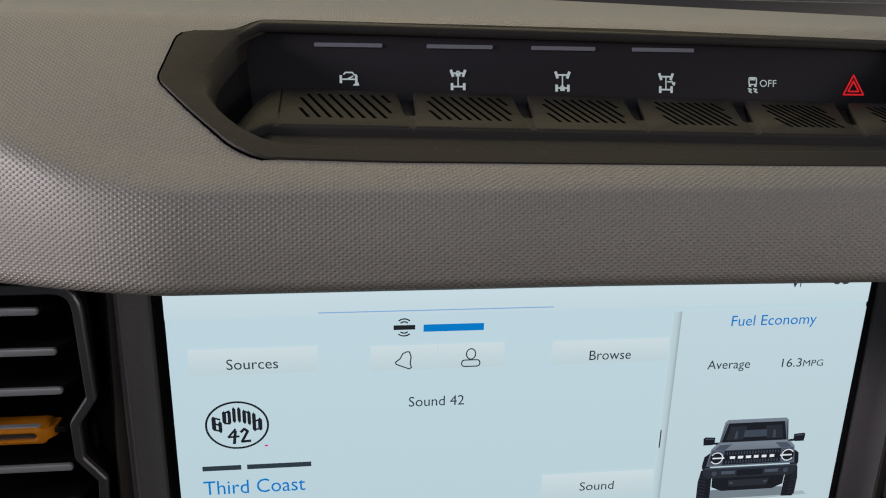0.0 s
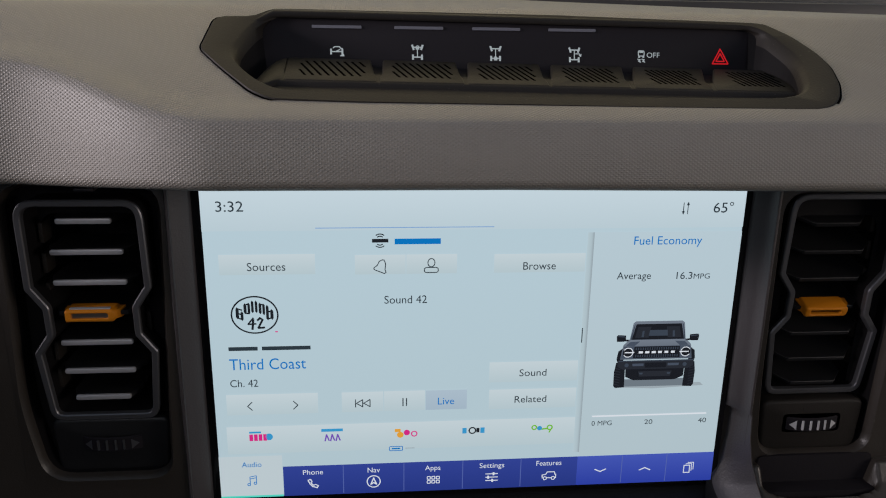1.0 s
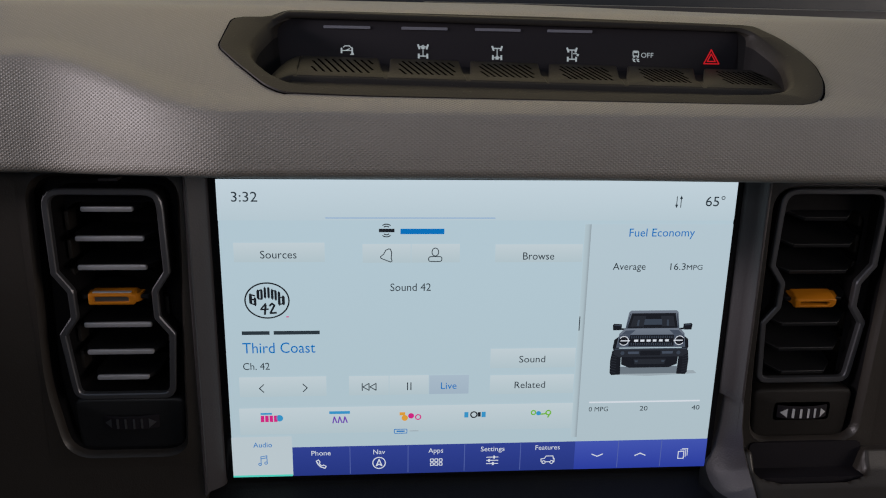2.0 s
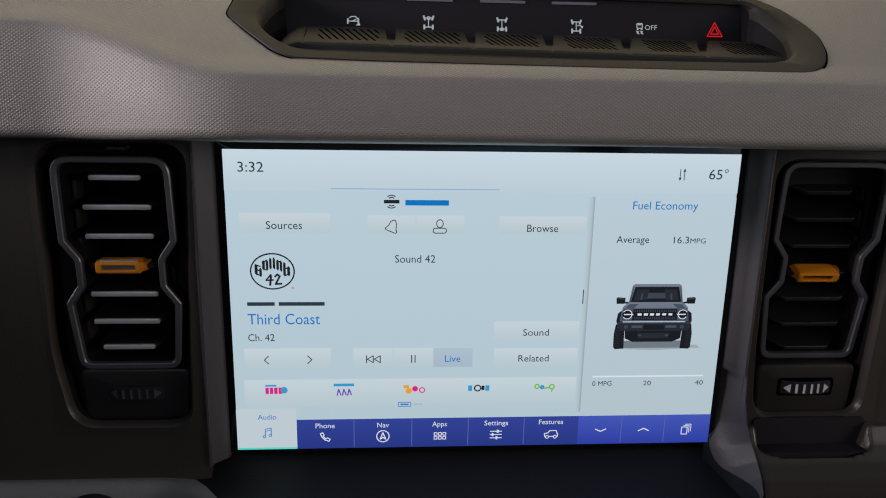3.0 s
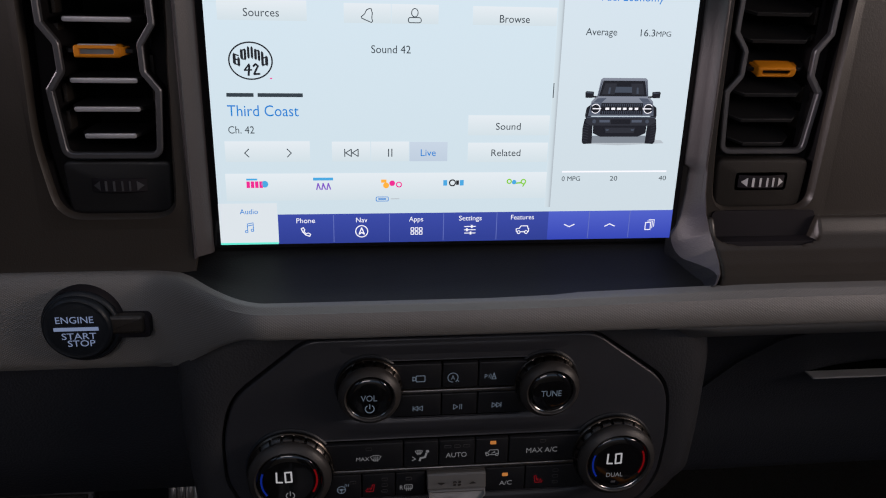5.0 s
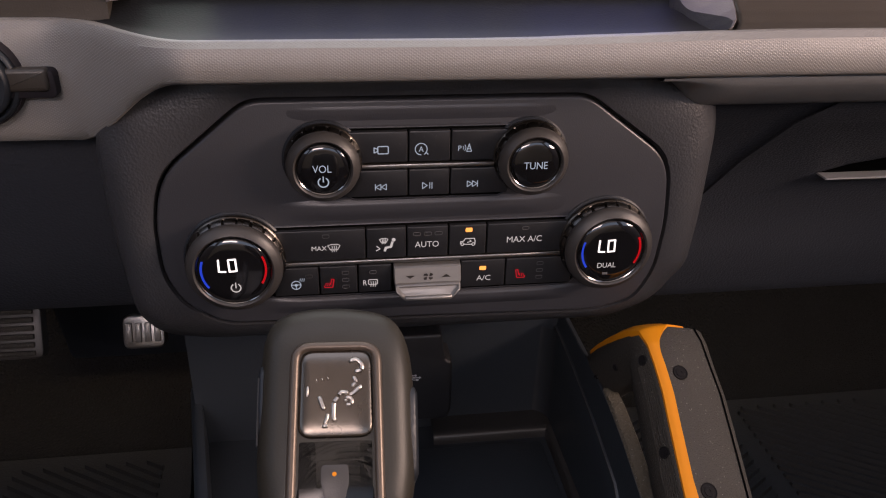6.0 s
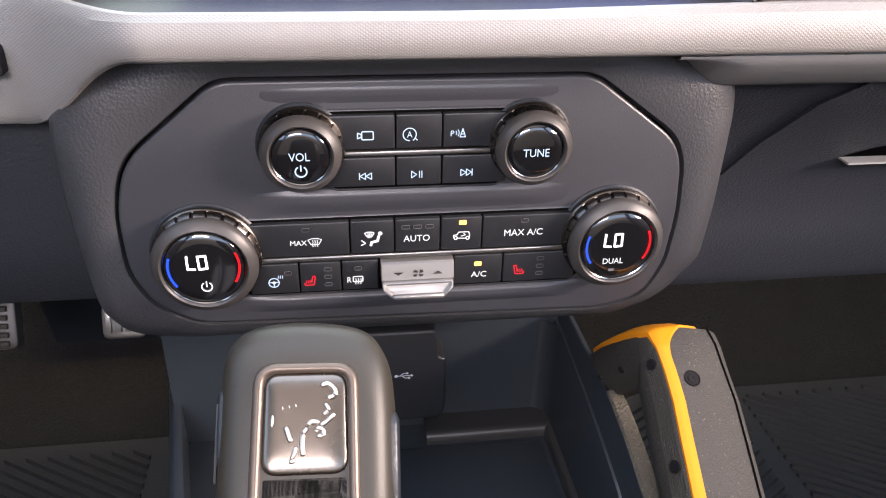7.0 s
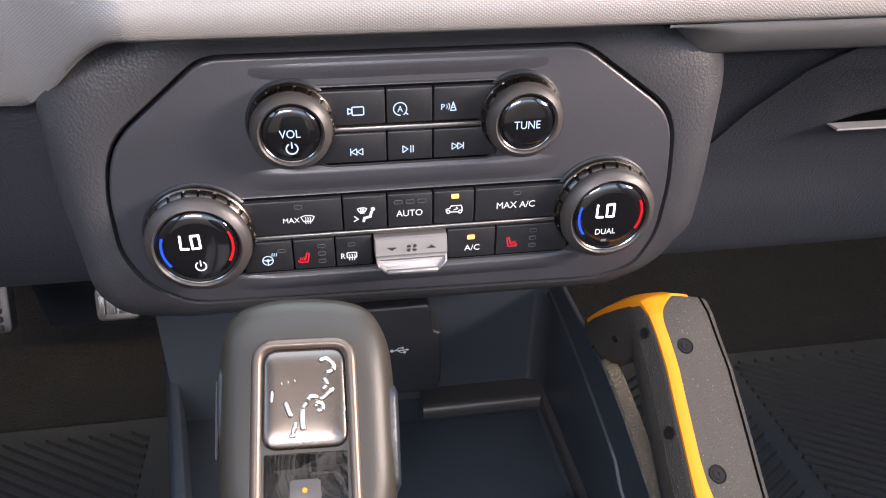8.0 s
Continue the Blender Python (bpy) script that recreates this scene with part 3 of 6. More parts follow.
b = Build()
hood = [(-0.113, -0.002, 1.0335), (-0.104, 0.004, 1.0365), (-0.094, 0.0075, 1.0415), (-0.06, 0.0080, 1.0412), (0.02, 0.0078, 1.0402), (0.10, 0.0074, 1.0392), (0.127, 0.0070, 1.0388), (0.137, 0.001, 1.0345), (0.144, -0.006, 1.0285)]
b.loft([[(x, y + dy, z + dz) for dy, dz in ((-0.0034, -0.0022), (-0.0040, -0.0008), (-0.0030, 0.0006), (0.0, 0.0012), (0.005, 0.0014))] for x, y, z in hood], closed=False)
part("hood_edge", b, BANKGREY, bank, smooth=60)


def lean(x):
    """The bank drops a little towards the passenger's side."""
    return -0.016 * (x - 0.010)


def top_z(x, y):
    return 1.0206 + (y + 0.0075) * 0.2977 + lean(x)


b = Build()
base = [(-0.004, 1.003), (-0.004, 1.0180), (-0.0075, 1.0174), (-0.0265, 1.0116), (-0.0265, 1.003)]
b.loft([[(x, y, z + (lean(x) if z > 1.01 else 0)) for y, z in base] for x in (-0.090, 0.136)], closed=False)
part("button_base", b, ICONBLACK, bank, smooth=30)
b = Build()
ramp = []
for k in span(0, 1, 10):
    x = -0.0876 - 0.0150 * k
    yb, yf = -0.0056 - 0.0235 * k ** 1.6, -0.0312 - 0.0040 * k
    dz = -0.0065 * k * k
    ramp.append([(x, yb + 0.001, 1.004)] + [(x, yb + (yf - yb) * j, top_z(x, yb + (yf - yb) * j) + dz - (0.0008 if j in (0, 1) else 0)) for j in (0, 0.05, 0.3, 0.6, 0.95, 1)] + [(x, yf + 0.0003, top_z(x, yf) + dz - 0.0024)])
b.loft(ramp, closed=False)
part("end_ramp", b, BANKGREY, bank, smooth=60)
b = Build()
RAIL = ((-0.0218, -0.0040), (-0.0222, -0.0009), (-0.0230, -0.0002), (-0.0306, -0.0002), (-0.0318, -0.0007), (-0.0326, -0.0022), (-0.0400, -0.0038), (-0.0436, -0.0050), (-0.0444, -0.0075))
rail = []
for x in span(-0.1010, -0.0880, 6)[:-1] + span(-0.0880, 0.1325, 12):
    k = max(0.0, (-0.0880 - x) / 0.0130)
    rail.append([(x, -0.0218 + (y + 0.0218) * (1 - 0.45 * k), top_z(x, y) + d * (1 - 0.3 * k) - 0.0050 * k * k) for y, d in RAIL])
b.loft(rail, closed=False)
part("button_rail", b, BANKGREY, bank, "dark front rail under the buttons", smooth=30)
NOTCH_BACK = [-0.0890, -0.0490, -0.0115, 0.0261, 0.0641, 0.1019, 0.1388]
NOTCH_FRONT = [-0.0876, -0.0485, -0.0121, 0.0239, 0.0600, 0.0961, 0.1345]
for i in range(6):
    xa, xb, fa, fb = NOTCH_BACK[i], NOTCH_BACK[i + 1], NOTCH_FRONT[i], NOTCH_FRONT[i + 1]
    ga, gb = (0.0026 if i else 0.0013), (0.0026 if i < 5 else 0.0010)
    outline = [(xa + ga, -0.0052), (xb - gb, -0.0052), (fb - gb * 0.6, -0.0215), (fb - 0.0004, -0.0245), (fb - 0.0002 - 0.0008 * (i > 2), -0.0312), (fa + 0.0002 - 0.0008 * (i > 2), -0.0312), (fa + 0.0004, -0.0245), (fa + ga * 0.6, -0.0215)]
    if i == 0:
        outline = outline[:5] + [(-0.0877, -0.0312)]
    if i == 5:
        outline = outline[:2] + [(0.1352, -0.0215), (0.1318, -0.0312)] + outline[5:]
    out_r = rounded(outline, 0.0009, 2)
    b = Build()
    b.loft([[(x, y, top_z(x, y) - 0.0024) for x, y in out_r], [(x, y, top_z(x, y) - 0.0009) for x, y in out_r], [(x, y, top_z(x, y) - 0.0003) for x, y in inset(out_r, 0.0003)], [(x, y, top_z(x, y)) for x, y in inset(out_r, 0.0009)]], cap1=True)
    btn = part("button", b, BANKGREY, bank, "dark ribbed push button", smooth=40)
    g = Build()
    g.loft([[(x, max(y, -0.0262), 1.003) for x, y in out_r], [(x, y, top_z(x, y) - 0.0024) for x, y in out_r]])
    part("button_skirt", g, ICONBLACK, btn)
    # slanted grooves over the button's sloping top, their shade laid on as black strips
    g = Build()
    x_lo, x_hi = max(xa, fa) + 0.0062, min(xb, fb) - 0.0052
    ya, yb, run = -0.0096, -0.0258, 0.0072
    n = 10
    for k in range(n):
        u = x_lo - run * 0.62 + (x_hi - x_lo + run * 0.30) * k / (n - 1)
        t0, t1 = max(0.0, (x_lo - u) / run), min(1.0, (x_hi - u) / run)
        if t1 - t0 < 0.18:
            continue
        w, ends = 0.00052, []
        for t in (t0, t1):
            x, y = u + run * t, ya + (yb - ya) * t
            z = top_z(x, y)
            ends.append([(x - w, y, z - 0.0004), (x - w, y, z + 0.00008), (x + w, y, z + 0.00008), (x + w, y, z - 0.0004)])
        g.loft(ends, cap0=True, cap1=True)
    tagged(part("groove_shade", g, GAP_SHADE, btn, "slanted grooves, their shade laid on as black strips"), kind="stuff")
for x in (-0.0666, -0.0300, 0.0052, 0.0402):
    b = Build(PANEL_M)
    b.slab(rect(x - 0.0110, x + 0.0110, 0.0247, 0.0260, 0.0004), 0.001, -0.0004)
    part("indicator_bar", b, DIMBAR, bank, "unlit grey indicator bar")
IC = -0.0004


def bank_icon(x, draw, mat=W_DIM, label="white drive-mode icon", size=0.78):
    q = Build(PANEL_M @ pose(x, 0, 0.0143 + lean(x) * 0.3) @ Matrix.Scale(size, 4))
    draw(q)
    part("icon", q, mat, bank, label)


def axle(q, top_lock=False, bottom_lock=False, arrow=False):
    w = 0.00055
    for s, lean in ((1, 0.0007), (-1, 0)):
        z = 0.0028 * s
        q.stroke([(-0.0022, z), (0.0022, z)], w * 1.3, IC)
        for e in (-1, 1):
            q.stroke([(e * 0.0026 - lean * e * 0.6, z - 0.0012), (e * 0.0026 + lean * e * 0.6, z + 0.0012)], w * 2.1, IC)
    q.stroke([(0, 0.0028), (0, -0.0028)], w, IC)
    for on, z in ((top_lock, 0.0025), (bottom_lock, -0.0030)):
        if on:
            q.flat(rect(-0.0010, 0.0010, z - 0.0010, z + 0.0004), IC - 0.00003)
            q.arc(0, z + 0.0004, 0.0008, 0, 180, w * 0.8, IC, 8)
    if arrow:
        q.stroke([(0.0008, 0.0006), (0.0030, 0.0006), (0.0038, -0.0006)], w, IC)
        q.stroke([(0.0030, -0.0002), (0.0038, -0.0008), (0.0041, 0.0003)], w, IC)


def trail(q):
    w = 0.0006
    q.stroke([(-0.0020, 0.0016), (-0.0012, 0.0024), (0.0016, 0.0024), (0.0024, 0.0014), (0.0032, 0.0014)], w, IC)
    q.stroke([(-0.0030, -0.0004), (0.0030, -0.0004)], w, IC)
    for e in (-1, 1):
        q.stroke([(e * 0.0032, -0.0018), (e * 0.0032, 0.0010)], w * 1.7, IC)
    q.stroke([(-0.0004, -0.0003), (0.0018, 0.0008)], w, IC)
    q.flat([(0.0016, -0.0030), (0.0044, -0.0030), (0.0040, -0.0016), (0.0028, -0.0020)], IC)


def traction(q):
    w = 0.0005
    q.stroke(rect(-0.0052, -0.0022, 0.0000, 0.0026, 0.0005), w, IC, True)
    q.flat(rect(-0.0047, -0.0027, 0.0016, 0.0024), IC)
    for e in (-0.0048, -0.0026):
        q.flat(rect(e - 0.0005, e + 0.0005, -0.0009, 0.0002), IC)
        q.stroke([(e - 0.0008, -0.0016), (e + 0.0006, -0.0019), (e - 0.0004, -0.0026), (e + 0.0008, -0.0031)], w, IC)
    write(q, "OFF", -0.0008, 0.0060, -0.0008, 0.0026, IC)


bank_icon(-0.0667, trail)
bank_icon(-0.0307, lambda q: axle(q, top_lock=True))
bank_icon(0.0048, lambda q: axle(q, bottom_lock=True))
bank_icon(0.0412, lambda q: axle(q, arrow=True))
bank_icon(0.0760, traction, size=0.9)
bank_icon(0.1104, lambda q: (q.stroke([(-0.0040, -0.0032), (0.0040, -0.0032), (0, 0.0040)], 0.0006, IC, True), q.stroke([(-0.0021, -0.0020), (0.0021, -0.0020), (0, 0.0018)], 0.0006, IC, True)), RED, "red hazard triangle", 0.95)

# ---- air vents ----


def vent(cx, turn, label, wide=1.0, back=0.0, lit=True):
    """A tall vent with a waisted frame, seven vanes, an orange tab and a thumbwheel.
    turn: how the vanes are tipped; wide: its breadth; back: how much deeper it sits; lit: whether the vanes have silver fronts."""
    v = thing("air_vent", (cx, 0.0, 0.82), label, "air vent", "air vents beside the screen")
    half = [(0.0250, 0.8510), (0.0280, 0.8872), (0.0214, 0.8965), (0.0214, 0.9092), (0.0280, 0.9190), (0.0276, 0.9612)]
    radii = [0.0065, 0.0008, 0.0008, 0.0008, 0.0008, 0.0095]
    outline = rounded([(cx + x * wide, z) for x, z in half] + [(cx - x * wide, z) for x, z in half[::-1]], radii + radii[::-1], 5)

    def slant(z, out=0.0):
        """The front of the frame leans back a little towards its foot."""
        return -0.0135 + back + 0.0058 * (0.9612 - z) / 0.110 - out

    q = Build()
    q.loft([[(x, slant(z, -0.0024), z) for x, z in outline], [(x, slant(z, -0.0005), z) for x, z in outline], [(x, slant(z), z) for x, z in inset(outline, 0.0006)],
            [(x, slant(z), z) for x, z in inset(outline, 0.0026)], [(x, slant(z, -0.0006), z) for x, z in inset(outline, 0.0031)], [(x, slant(z, -0.0030), z) for x, z in inset(outline, 0.0034)]])
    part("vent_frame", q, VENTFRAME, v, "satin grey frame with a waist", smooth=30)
    # frame sides and duct coloured near black, as deep shade
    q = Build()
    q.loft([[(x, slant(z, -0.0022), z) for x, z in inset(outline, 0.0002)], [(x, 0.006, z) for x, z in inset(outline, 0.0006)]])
    part("frame_side", q, RECESS_SHADE, v)
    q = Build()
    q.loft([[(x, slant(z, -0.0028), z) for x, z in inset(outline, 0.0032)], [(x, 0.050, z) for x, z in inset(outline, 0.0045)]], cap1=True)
    part("duct", q, RECESS_SHADE, v)
    # recess round the frame, with its rounded rim in the fascia
    if lit:
        pod = [(cx - 0.0310, 0.8190), (cx + 0.0290, 0.8190), (cx + 0.0300, 0.8400), (cx + 0.0345, 0.9670), (cx - 0.0352, 0.9670), (cx - 0.0378, 0.86)]
    else:
        pod = [(cx - 0.0300, 0.8190), (cx + 0.0310, 0.8190), (cx + 0.0320, 0.8400), (cx + 0.0360, 0.9625), (cx - 0.0343, 0.9625), (cx - 0.0330, 0.86)]
    pod = rounded(pod, 0.013, 6)
    hx, z0, z1 = 0.0405, 0.8125, 0.9750
    zm = (z0 + z1) / 2
    rim = []
    for x, z in pod:
        dx, dz = x - cx, z - zm
        f = min(hx / abs(dx) if abs(dx) > 1e-9 else 1e9, (z1 - zm) / abs(dz) if abs(dz) > 1e-9 else 1e9)
        xr = cx + dx * f
        if abs(xr) < abs(cx):
            xr = math.copysign(max(abs(xr), 0.1432), cx)
        rim.append((xr, zm + dz * f))
    q = Build()
    q.loft([[(x, -0.0082, z) for x, z in rim], [(x, -0.0086, z) for x, z in inset(pod, -0.0016)], [(x, -0.0088, z) for x, z in inset(pod, -0.0006)], [(x, -0.0080, z) for x, z in pod], [(x, -0.0064, z) for x, z in inset(pod, 0.0010)], [(x, -0.0040, z) for x, z in inset(pod, 0.0014)]])
    part("pod_rim", q, BEZEL_GREY, v, smooth=60)
    # wall and floor of the recess, darkened by colour for the shade there
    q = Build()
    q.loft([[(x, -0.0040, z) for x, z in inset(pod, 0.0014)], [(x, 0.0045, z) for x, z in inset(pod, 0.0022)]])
    part("pod_wall", q, RECESS_SHADE, v)
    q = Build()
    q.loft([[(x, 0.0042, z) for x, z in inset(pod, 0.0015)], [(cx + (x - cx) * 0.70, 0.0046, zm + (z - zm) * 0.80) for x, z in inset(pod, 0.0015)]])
    part("pod_floor", q, RECESS_SHADE, v)
    pivot = 0.0135 + back
    for i, (z, w) in enumerate(((0.9502, 0.0124), (0.9357, 0.0164), (0.9212, 0.0166), (0.9060, 0.0164), (0.8915, 0.0166), (0.8770, 0.0164), (0.8632, 0.0130))):
        m = Matrix.Translation((cx, pivot, z)) @ pose(0, 0, 0, turn, 0, 0) @ pose(0, -0.0140, 0)
        q = Build(m)
        side = 0.0028 if lit else 0.0058
        top = [(-w, -0.0055), (-w + 0.0010, -0.0066), (w - 0.0010, -0.0066), (w, -0.0055), (w + side, 0.0010), (w + side, 0.022), (-w - side, 0.022), (-w - side, 0.0010)]
        q.loft([[(x, y, -0.00055) for x, y in inset(top, 0.0003)], [(x, y, -0.00085) for x, y in top], [(x, y, 0.00085) for x, y in top], [(x, y, 0.00115) for x, y in inset(top, 0.0003)]], cap0=True, cap1=True)
        slat = part("vane", q, VANE, v, smooth=30)
        if i == 3:
            continue
        q = Build(m)
        if lit:
            q.slab(rect(-w + 0.0002, w - 0.0002, -0.0013, 0.0013, 0.0012, 4), -0.0060, -0.0074, 0.0005)
            part("vane_edge", q, VANEEDGE, slat, "satin front edge of the vane")
        else:
            # thin grey line painted in for the light along the vane's edge
            q.tube([(-w - side, 0.0008, 0.0009), (-w, -0.0058, 0.0009), (w, -0.0058, 0.0009)], 0.00022, 6)
            part("vane_edge", q, DIALGREY, slat, "light on the vane's edge, as a thin grey line")
    for e in (-1, 1):
        for z in (0.9430, 0.9285, 0.9140, 0.8990, 0.8845, 0.8700):
            q = Build()
            x = cx + e * 0.0222 * wide
            q.box(x - 0.0010, x + 0.0010, 0.010 + back, 0.0005 + back, z - 0.0050, z + 0.0045, 0.0003)
            part("link_bar", q, BANKGREY, v)
    # small clip over the frame
    q = Build()
    q.slab(rect(cx - 0.004, cx + 0.005, 0.9630, 0.9645, 0.0006, 3), 0.004, -0.004, 0.0005)
    part("frame_clip", q, DARK, v)
    # orange tab on the middle vane: a hollow sleeve with a slot in its front and clipped shoulders
    m = Matrix.Translation((cx - 0.0003, pivot, 0.9060)) @ pose(0, 0, 0, turn, 0, 0) @ pose(0, -0.0203, 0)
    q = Build(m)
    t_r = rounded([(-0.0116, -0.0030), (0.0100, -0.0030), (0.0112, -0.0012), (0.0112, 0.0018), (0.0100, 0.0030), (-0.0116, 0.0030)], 0.0012, 3)
    w_r = rounded([(-0.0088, -0.0013), (0.0070, -0.0013), (0.0078, -0.0006), (0.0078, 0.0006), (0.0070, 0.0013), (-0.0088, 0.0013)], 0.0005, 3)
    q.loft([[(x, 0.0050, z) for x, z in t_r], [(x, -0.0035, z) for x, z in t_r], [(x, -0.0041, z) for x, z in inset(t_r, 0.0004)], [(x, -0.0043, z) for x, z in inset(t_r, 0.0009)], [(x, -0.0043, z) for x, z in inset(w_r, -0.0003)], [(x, -0.0040, z) for x, z in w_r], [(x, -0.0022, z) for x, z in w_r]])
    for s in (-1, 1):
        q.loft([[(s * 0.0104, 0.005, z), (s * 0.0104, -0.0028, z), (s * 0.0128, 0.0004, z), (s * 0.0132, 0.005, z)] for z in (-0.0020, 0.0021)], cap0=True, cap1=True)
    tab_ob = part("adjuster_tab", q, ORANGE, v, "bright orange adjuster tab")
    q = Build(m)
    q.slab(w_r, 0.0, -0.0030 if lit else -0.0012)
    part("tab_insert", q, SATIN if lit else ICONBLACK, tab_ob, "silver-grey insert" if lit else "black slot")
    if lit:
        q = Build(m)
        q.slab(rect(-0.0095, 0.0086, 0.0029, 0.0035, 0.0002, 2), -0.0012, -0.0034, 0.0002)
        part("tab_lip", q, VANEEDGE, tab_ob, "silver lip over the tab")
    # lower plate and thumbwheel
    dz = -0.0022
    q = Build()
    plate = rounded([(cx - 0.0268, 0.8195), (cx + 0.0262, 0.8195), (cx + 0.0282, 0.8490), (cx - 0.0288, 0.8490)], 0.005, 4)
    q.slab(plate, 0.004, -0.0020 if lit else -0.0045, 0.0020, 3)
    part("lower_plate", q, VANE if lit else BANKGREY, v)
    yw = 0.0026 if lit else 0.0
    q = Build()
    q.slab(rect(cx - 0.0160, cx + 0.0160, 0.8325 + dz, 0.8432 + dz, 0.0024, 4), -0.0010, -0.0045 + yw)
    part("wheel_slot", q, ICONBLACK, v)
    q = Build()
    ring = []
    for i in range(25):
        a = radians(-62 + 124 * i / 24)
        ring.append((0.0142 * math.sin(a) / math.sin(radians(62)), yw - 0.0048 - 0.0045 * (math.cos(a) - math.cos(radians(62))) * 1.2))
    q.loft([[(cx + x, y + 0.0008, 0.8340 + dz) for x, y in ring], [(cx + x, y, 0.8346 + dz) for x, y in ring], [(cx + x, y, 0.8412 + dz) for x, y in ring], [(cx + x, y + 0.0008, 0.8418 + dz) for x, y in ring]], closed=False)
    wheel = part("thumbwheel", q, ICONBLACK, v, "black thumbwheel with grey marks")
    q = Build()
    for x, w in ((-0.0062, 0.0012), (-0.0020, 0.0011), (0.0022, 0.0010), (0.0060, 0.0010)):
        y = yw - 0.0053 - 0.0045 * (math.sqrt(1 - (x / 0.0162) ** 2) - 0.47) * 1.2
        q.slab(rect(cx + x - w * 0.48, cx + x + w * 0.48, 0.8352 + dz, 0.8406 + dz, 0.0002), y + 0.0006, y)
    for s in (-1, 1):
        y = yw - 0.0070
        q.loft([[(cx + s * 0.0094, y, 0.8352 + dz), (cx + s * 0.0094, y, 0.8406 + dz), (cx + s * 0.0130, y + 0.0012, 0.8379 + dz)]], cap0=True)
    tagged(part("wheel_marking", q, MARK if not lit else VENTFRAME, wheel, "light grey arrow marks"), kind="stuff")
    return v


vent(-0.1810, 0, "black air vent with silver-edged vanes and orange tab")
vent(0.1808, 19, "black air vent with downturned vanes and orange tab", 1.05, 0.0065, False)

# ---- touchscreen ----
screen = thing("touchscreen", (0, 0.006, 0.80), "lit car touchscreen showing audio and fuel economy pages", "touchscreen")
b = Build()
b.slab(rect(-0.1350, 0.1350, 0.7970, 0.9680, 0.003, 4), 0.008, 0.0012, 0.0006)
part("glass_border", b, PIANO, screen, "glossy black border")
U = {k: glow("ui_" + k, *v) for k, v in dict(
    page=((189, 211, 220), 1.0, (196, 219, 230)), head=((200, 219, 228), 1.0, (213, 230, 239)), tile=((194, 213, 220), 1.0, (210, 224, 230)), side=((190, 209, 217), 1.0, (197, 217, 227)),
    live=((176, 196, 212), 1.0, (184, 203, 218)), ink=((46, 58, 66), 1.0), blue=((0, 122, 202), 1.0), line=((132, 172, 222), 1.0), bar=((40, 58, 140), 1.0, (52, 70, 158)),
    bar2=((46, 66, 172), 1.0, (72, 92, 192)), white=((232, 238, 246), 1.0), teal=((90, 225, 205), 1.0), audio=((203, 217, 223), 1.0), black=((28, 32, 38), 1.0), shade=((168, 182, 190), 1.0),
    grey=((84, 94, 108), 1.0, (122, 132, 146)), steel=((74, 84, 100), 1.0), dark=((24, 27, 34), 1.0), glassy=((62, 72, 86), 1.0), black2=((40, 44, 52), 1.0), under=((118, 130, 140), 1.0), pink=((225, 40, 140), 1.0), cyan=((60, 160, 215), 1.0),
    orange=((240, 170, 60), 1.0), purple=((120, 80, 190), 1.0), green=((120, 195, 60), 1.0), divider=((92, 108, 178), 1.0), shadow=((158, 172, 180), 1.0, (194, 214, 222))).items()}
MM = 0.001


def ui(name, draw, mat, layer, label="", parent=None):
    """One flat piece of the picture on the display. Lengths in millimetres from the middle of its lower edge."""
    q = Build(Matrix.Translation((0, -0.00012 * layer, 0.80)) @ Matrix.Scale(MM, 4))
    draw(q)
    ob = part(name, q, U[mat], parent or display, label, smooth=0)
    return tagged(ob, kind="stuff") if name == "station_badge" else ob


q = Build()
q.flat(rect(-0.131, 0.131, 0.80, 0.9635), 0.0004, unit=True)
display = part("display", q, U["page"], screen, "pale blue-white lit display", smooth=0)
ui("status_bar", lambda q: q.flat(rect(-131, 131, 143, 163.5), 0, True), "head", 1)
ui("side_page", lambda q: q.flat(rect(56.3, 131, 17.6, 141), 0, True), "side", 1, "fuel economy page")
def edge_shadow(q):
    for x0, x1, v0, v1 in ((53.0, 55.0, 1.0, 0.75), (55.0, 56.3, 0.75, 0.0)):
        i = q.add([(x0, 0, 20), (x1, 0, 20), (x1, 0, 141), (x0, 0, 141)], [(0, v0), (0, v1), (0, v1), (0, v0)])
        q.f.append((i, i + 1, i + 2, i + 3))


ui("page_shadow", edge_shadow, "shadow", 2)
ui("page_grip", lambda q: q.flat(rect(53.2, 53.7, 83, 91), 0), "ink", 4)
for x0, x1, z0, z1 in ((-124.2, -79.2, 121.5, 131.6), (-60.3, -36, 121.0, 130.8), (-35.6, -11, 121.0, 130.8), (7.2, 52.5, 121.0, 130.5), (-125.1, -80, 47.5, 58.8), (-68.1, -47.2, 47.5, 58.6), (-46.8, -26, 47.5, 58.6),
                       (6.7, 52.5, 62, 73.2), (7, 52.5, 46.8, 57.9), (-126, 53, 25.5, 40.9)):
    ui("tile", lambda q: q.flat(rect(x0, x1, z0, z1), 0, True), "tile", 3, "pale raised tile")
ui("live_tile", lambda q: q.flat(rect(-25.6, -4.5, 47.5, 58.4), 0, True), "live", 3, "blue-grey selected tile")
ui("head_line", lambda q: q.flat(rect(-78.5, 6.6, 144.1, 144.5), 0), "line", 4)
ui("audio_tab", lambda q: q.flat(rect(-131, -99.2, 0, 24), 0), "audio", 3, "white selected audio tab")
ui("tab_line", lambda q: q.flat(rect(-131, -99.2, 0, 1.1), 0), "teal", 4, "teal underline")
ui("menu_bar", lambda q: q.flat(rect(-99.0, 55.8, 0, 17.4), 0, True), "bar", 3, "deep blue menu bar")
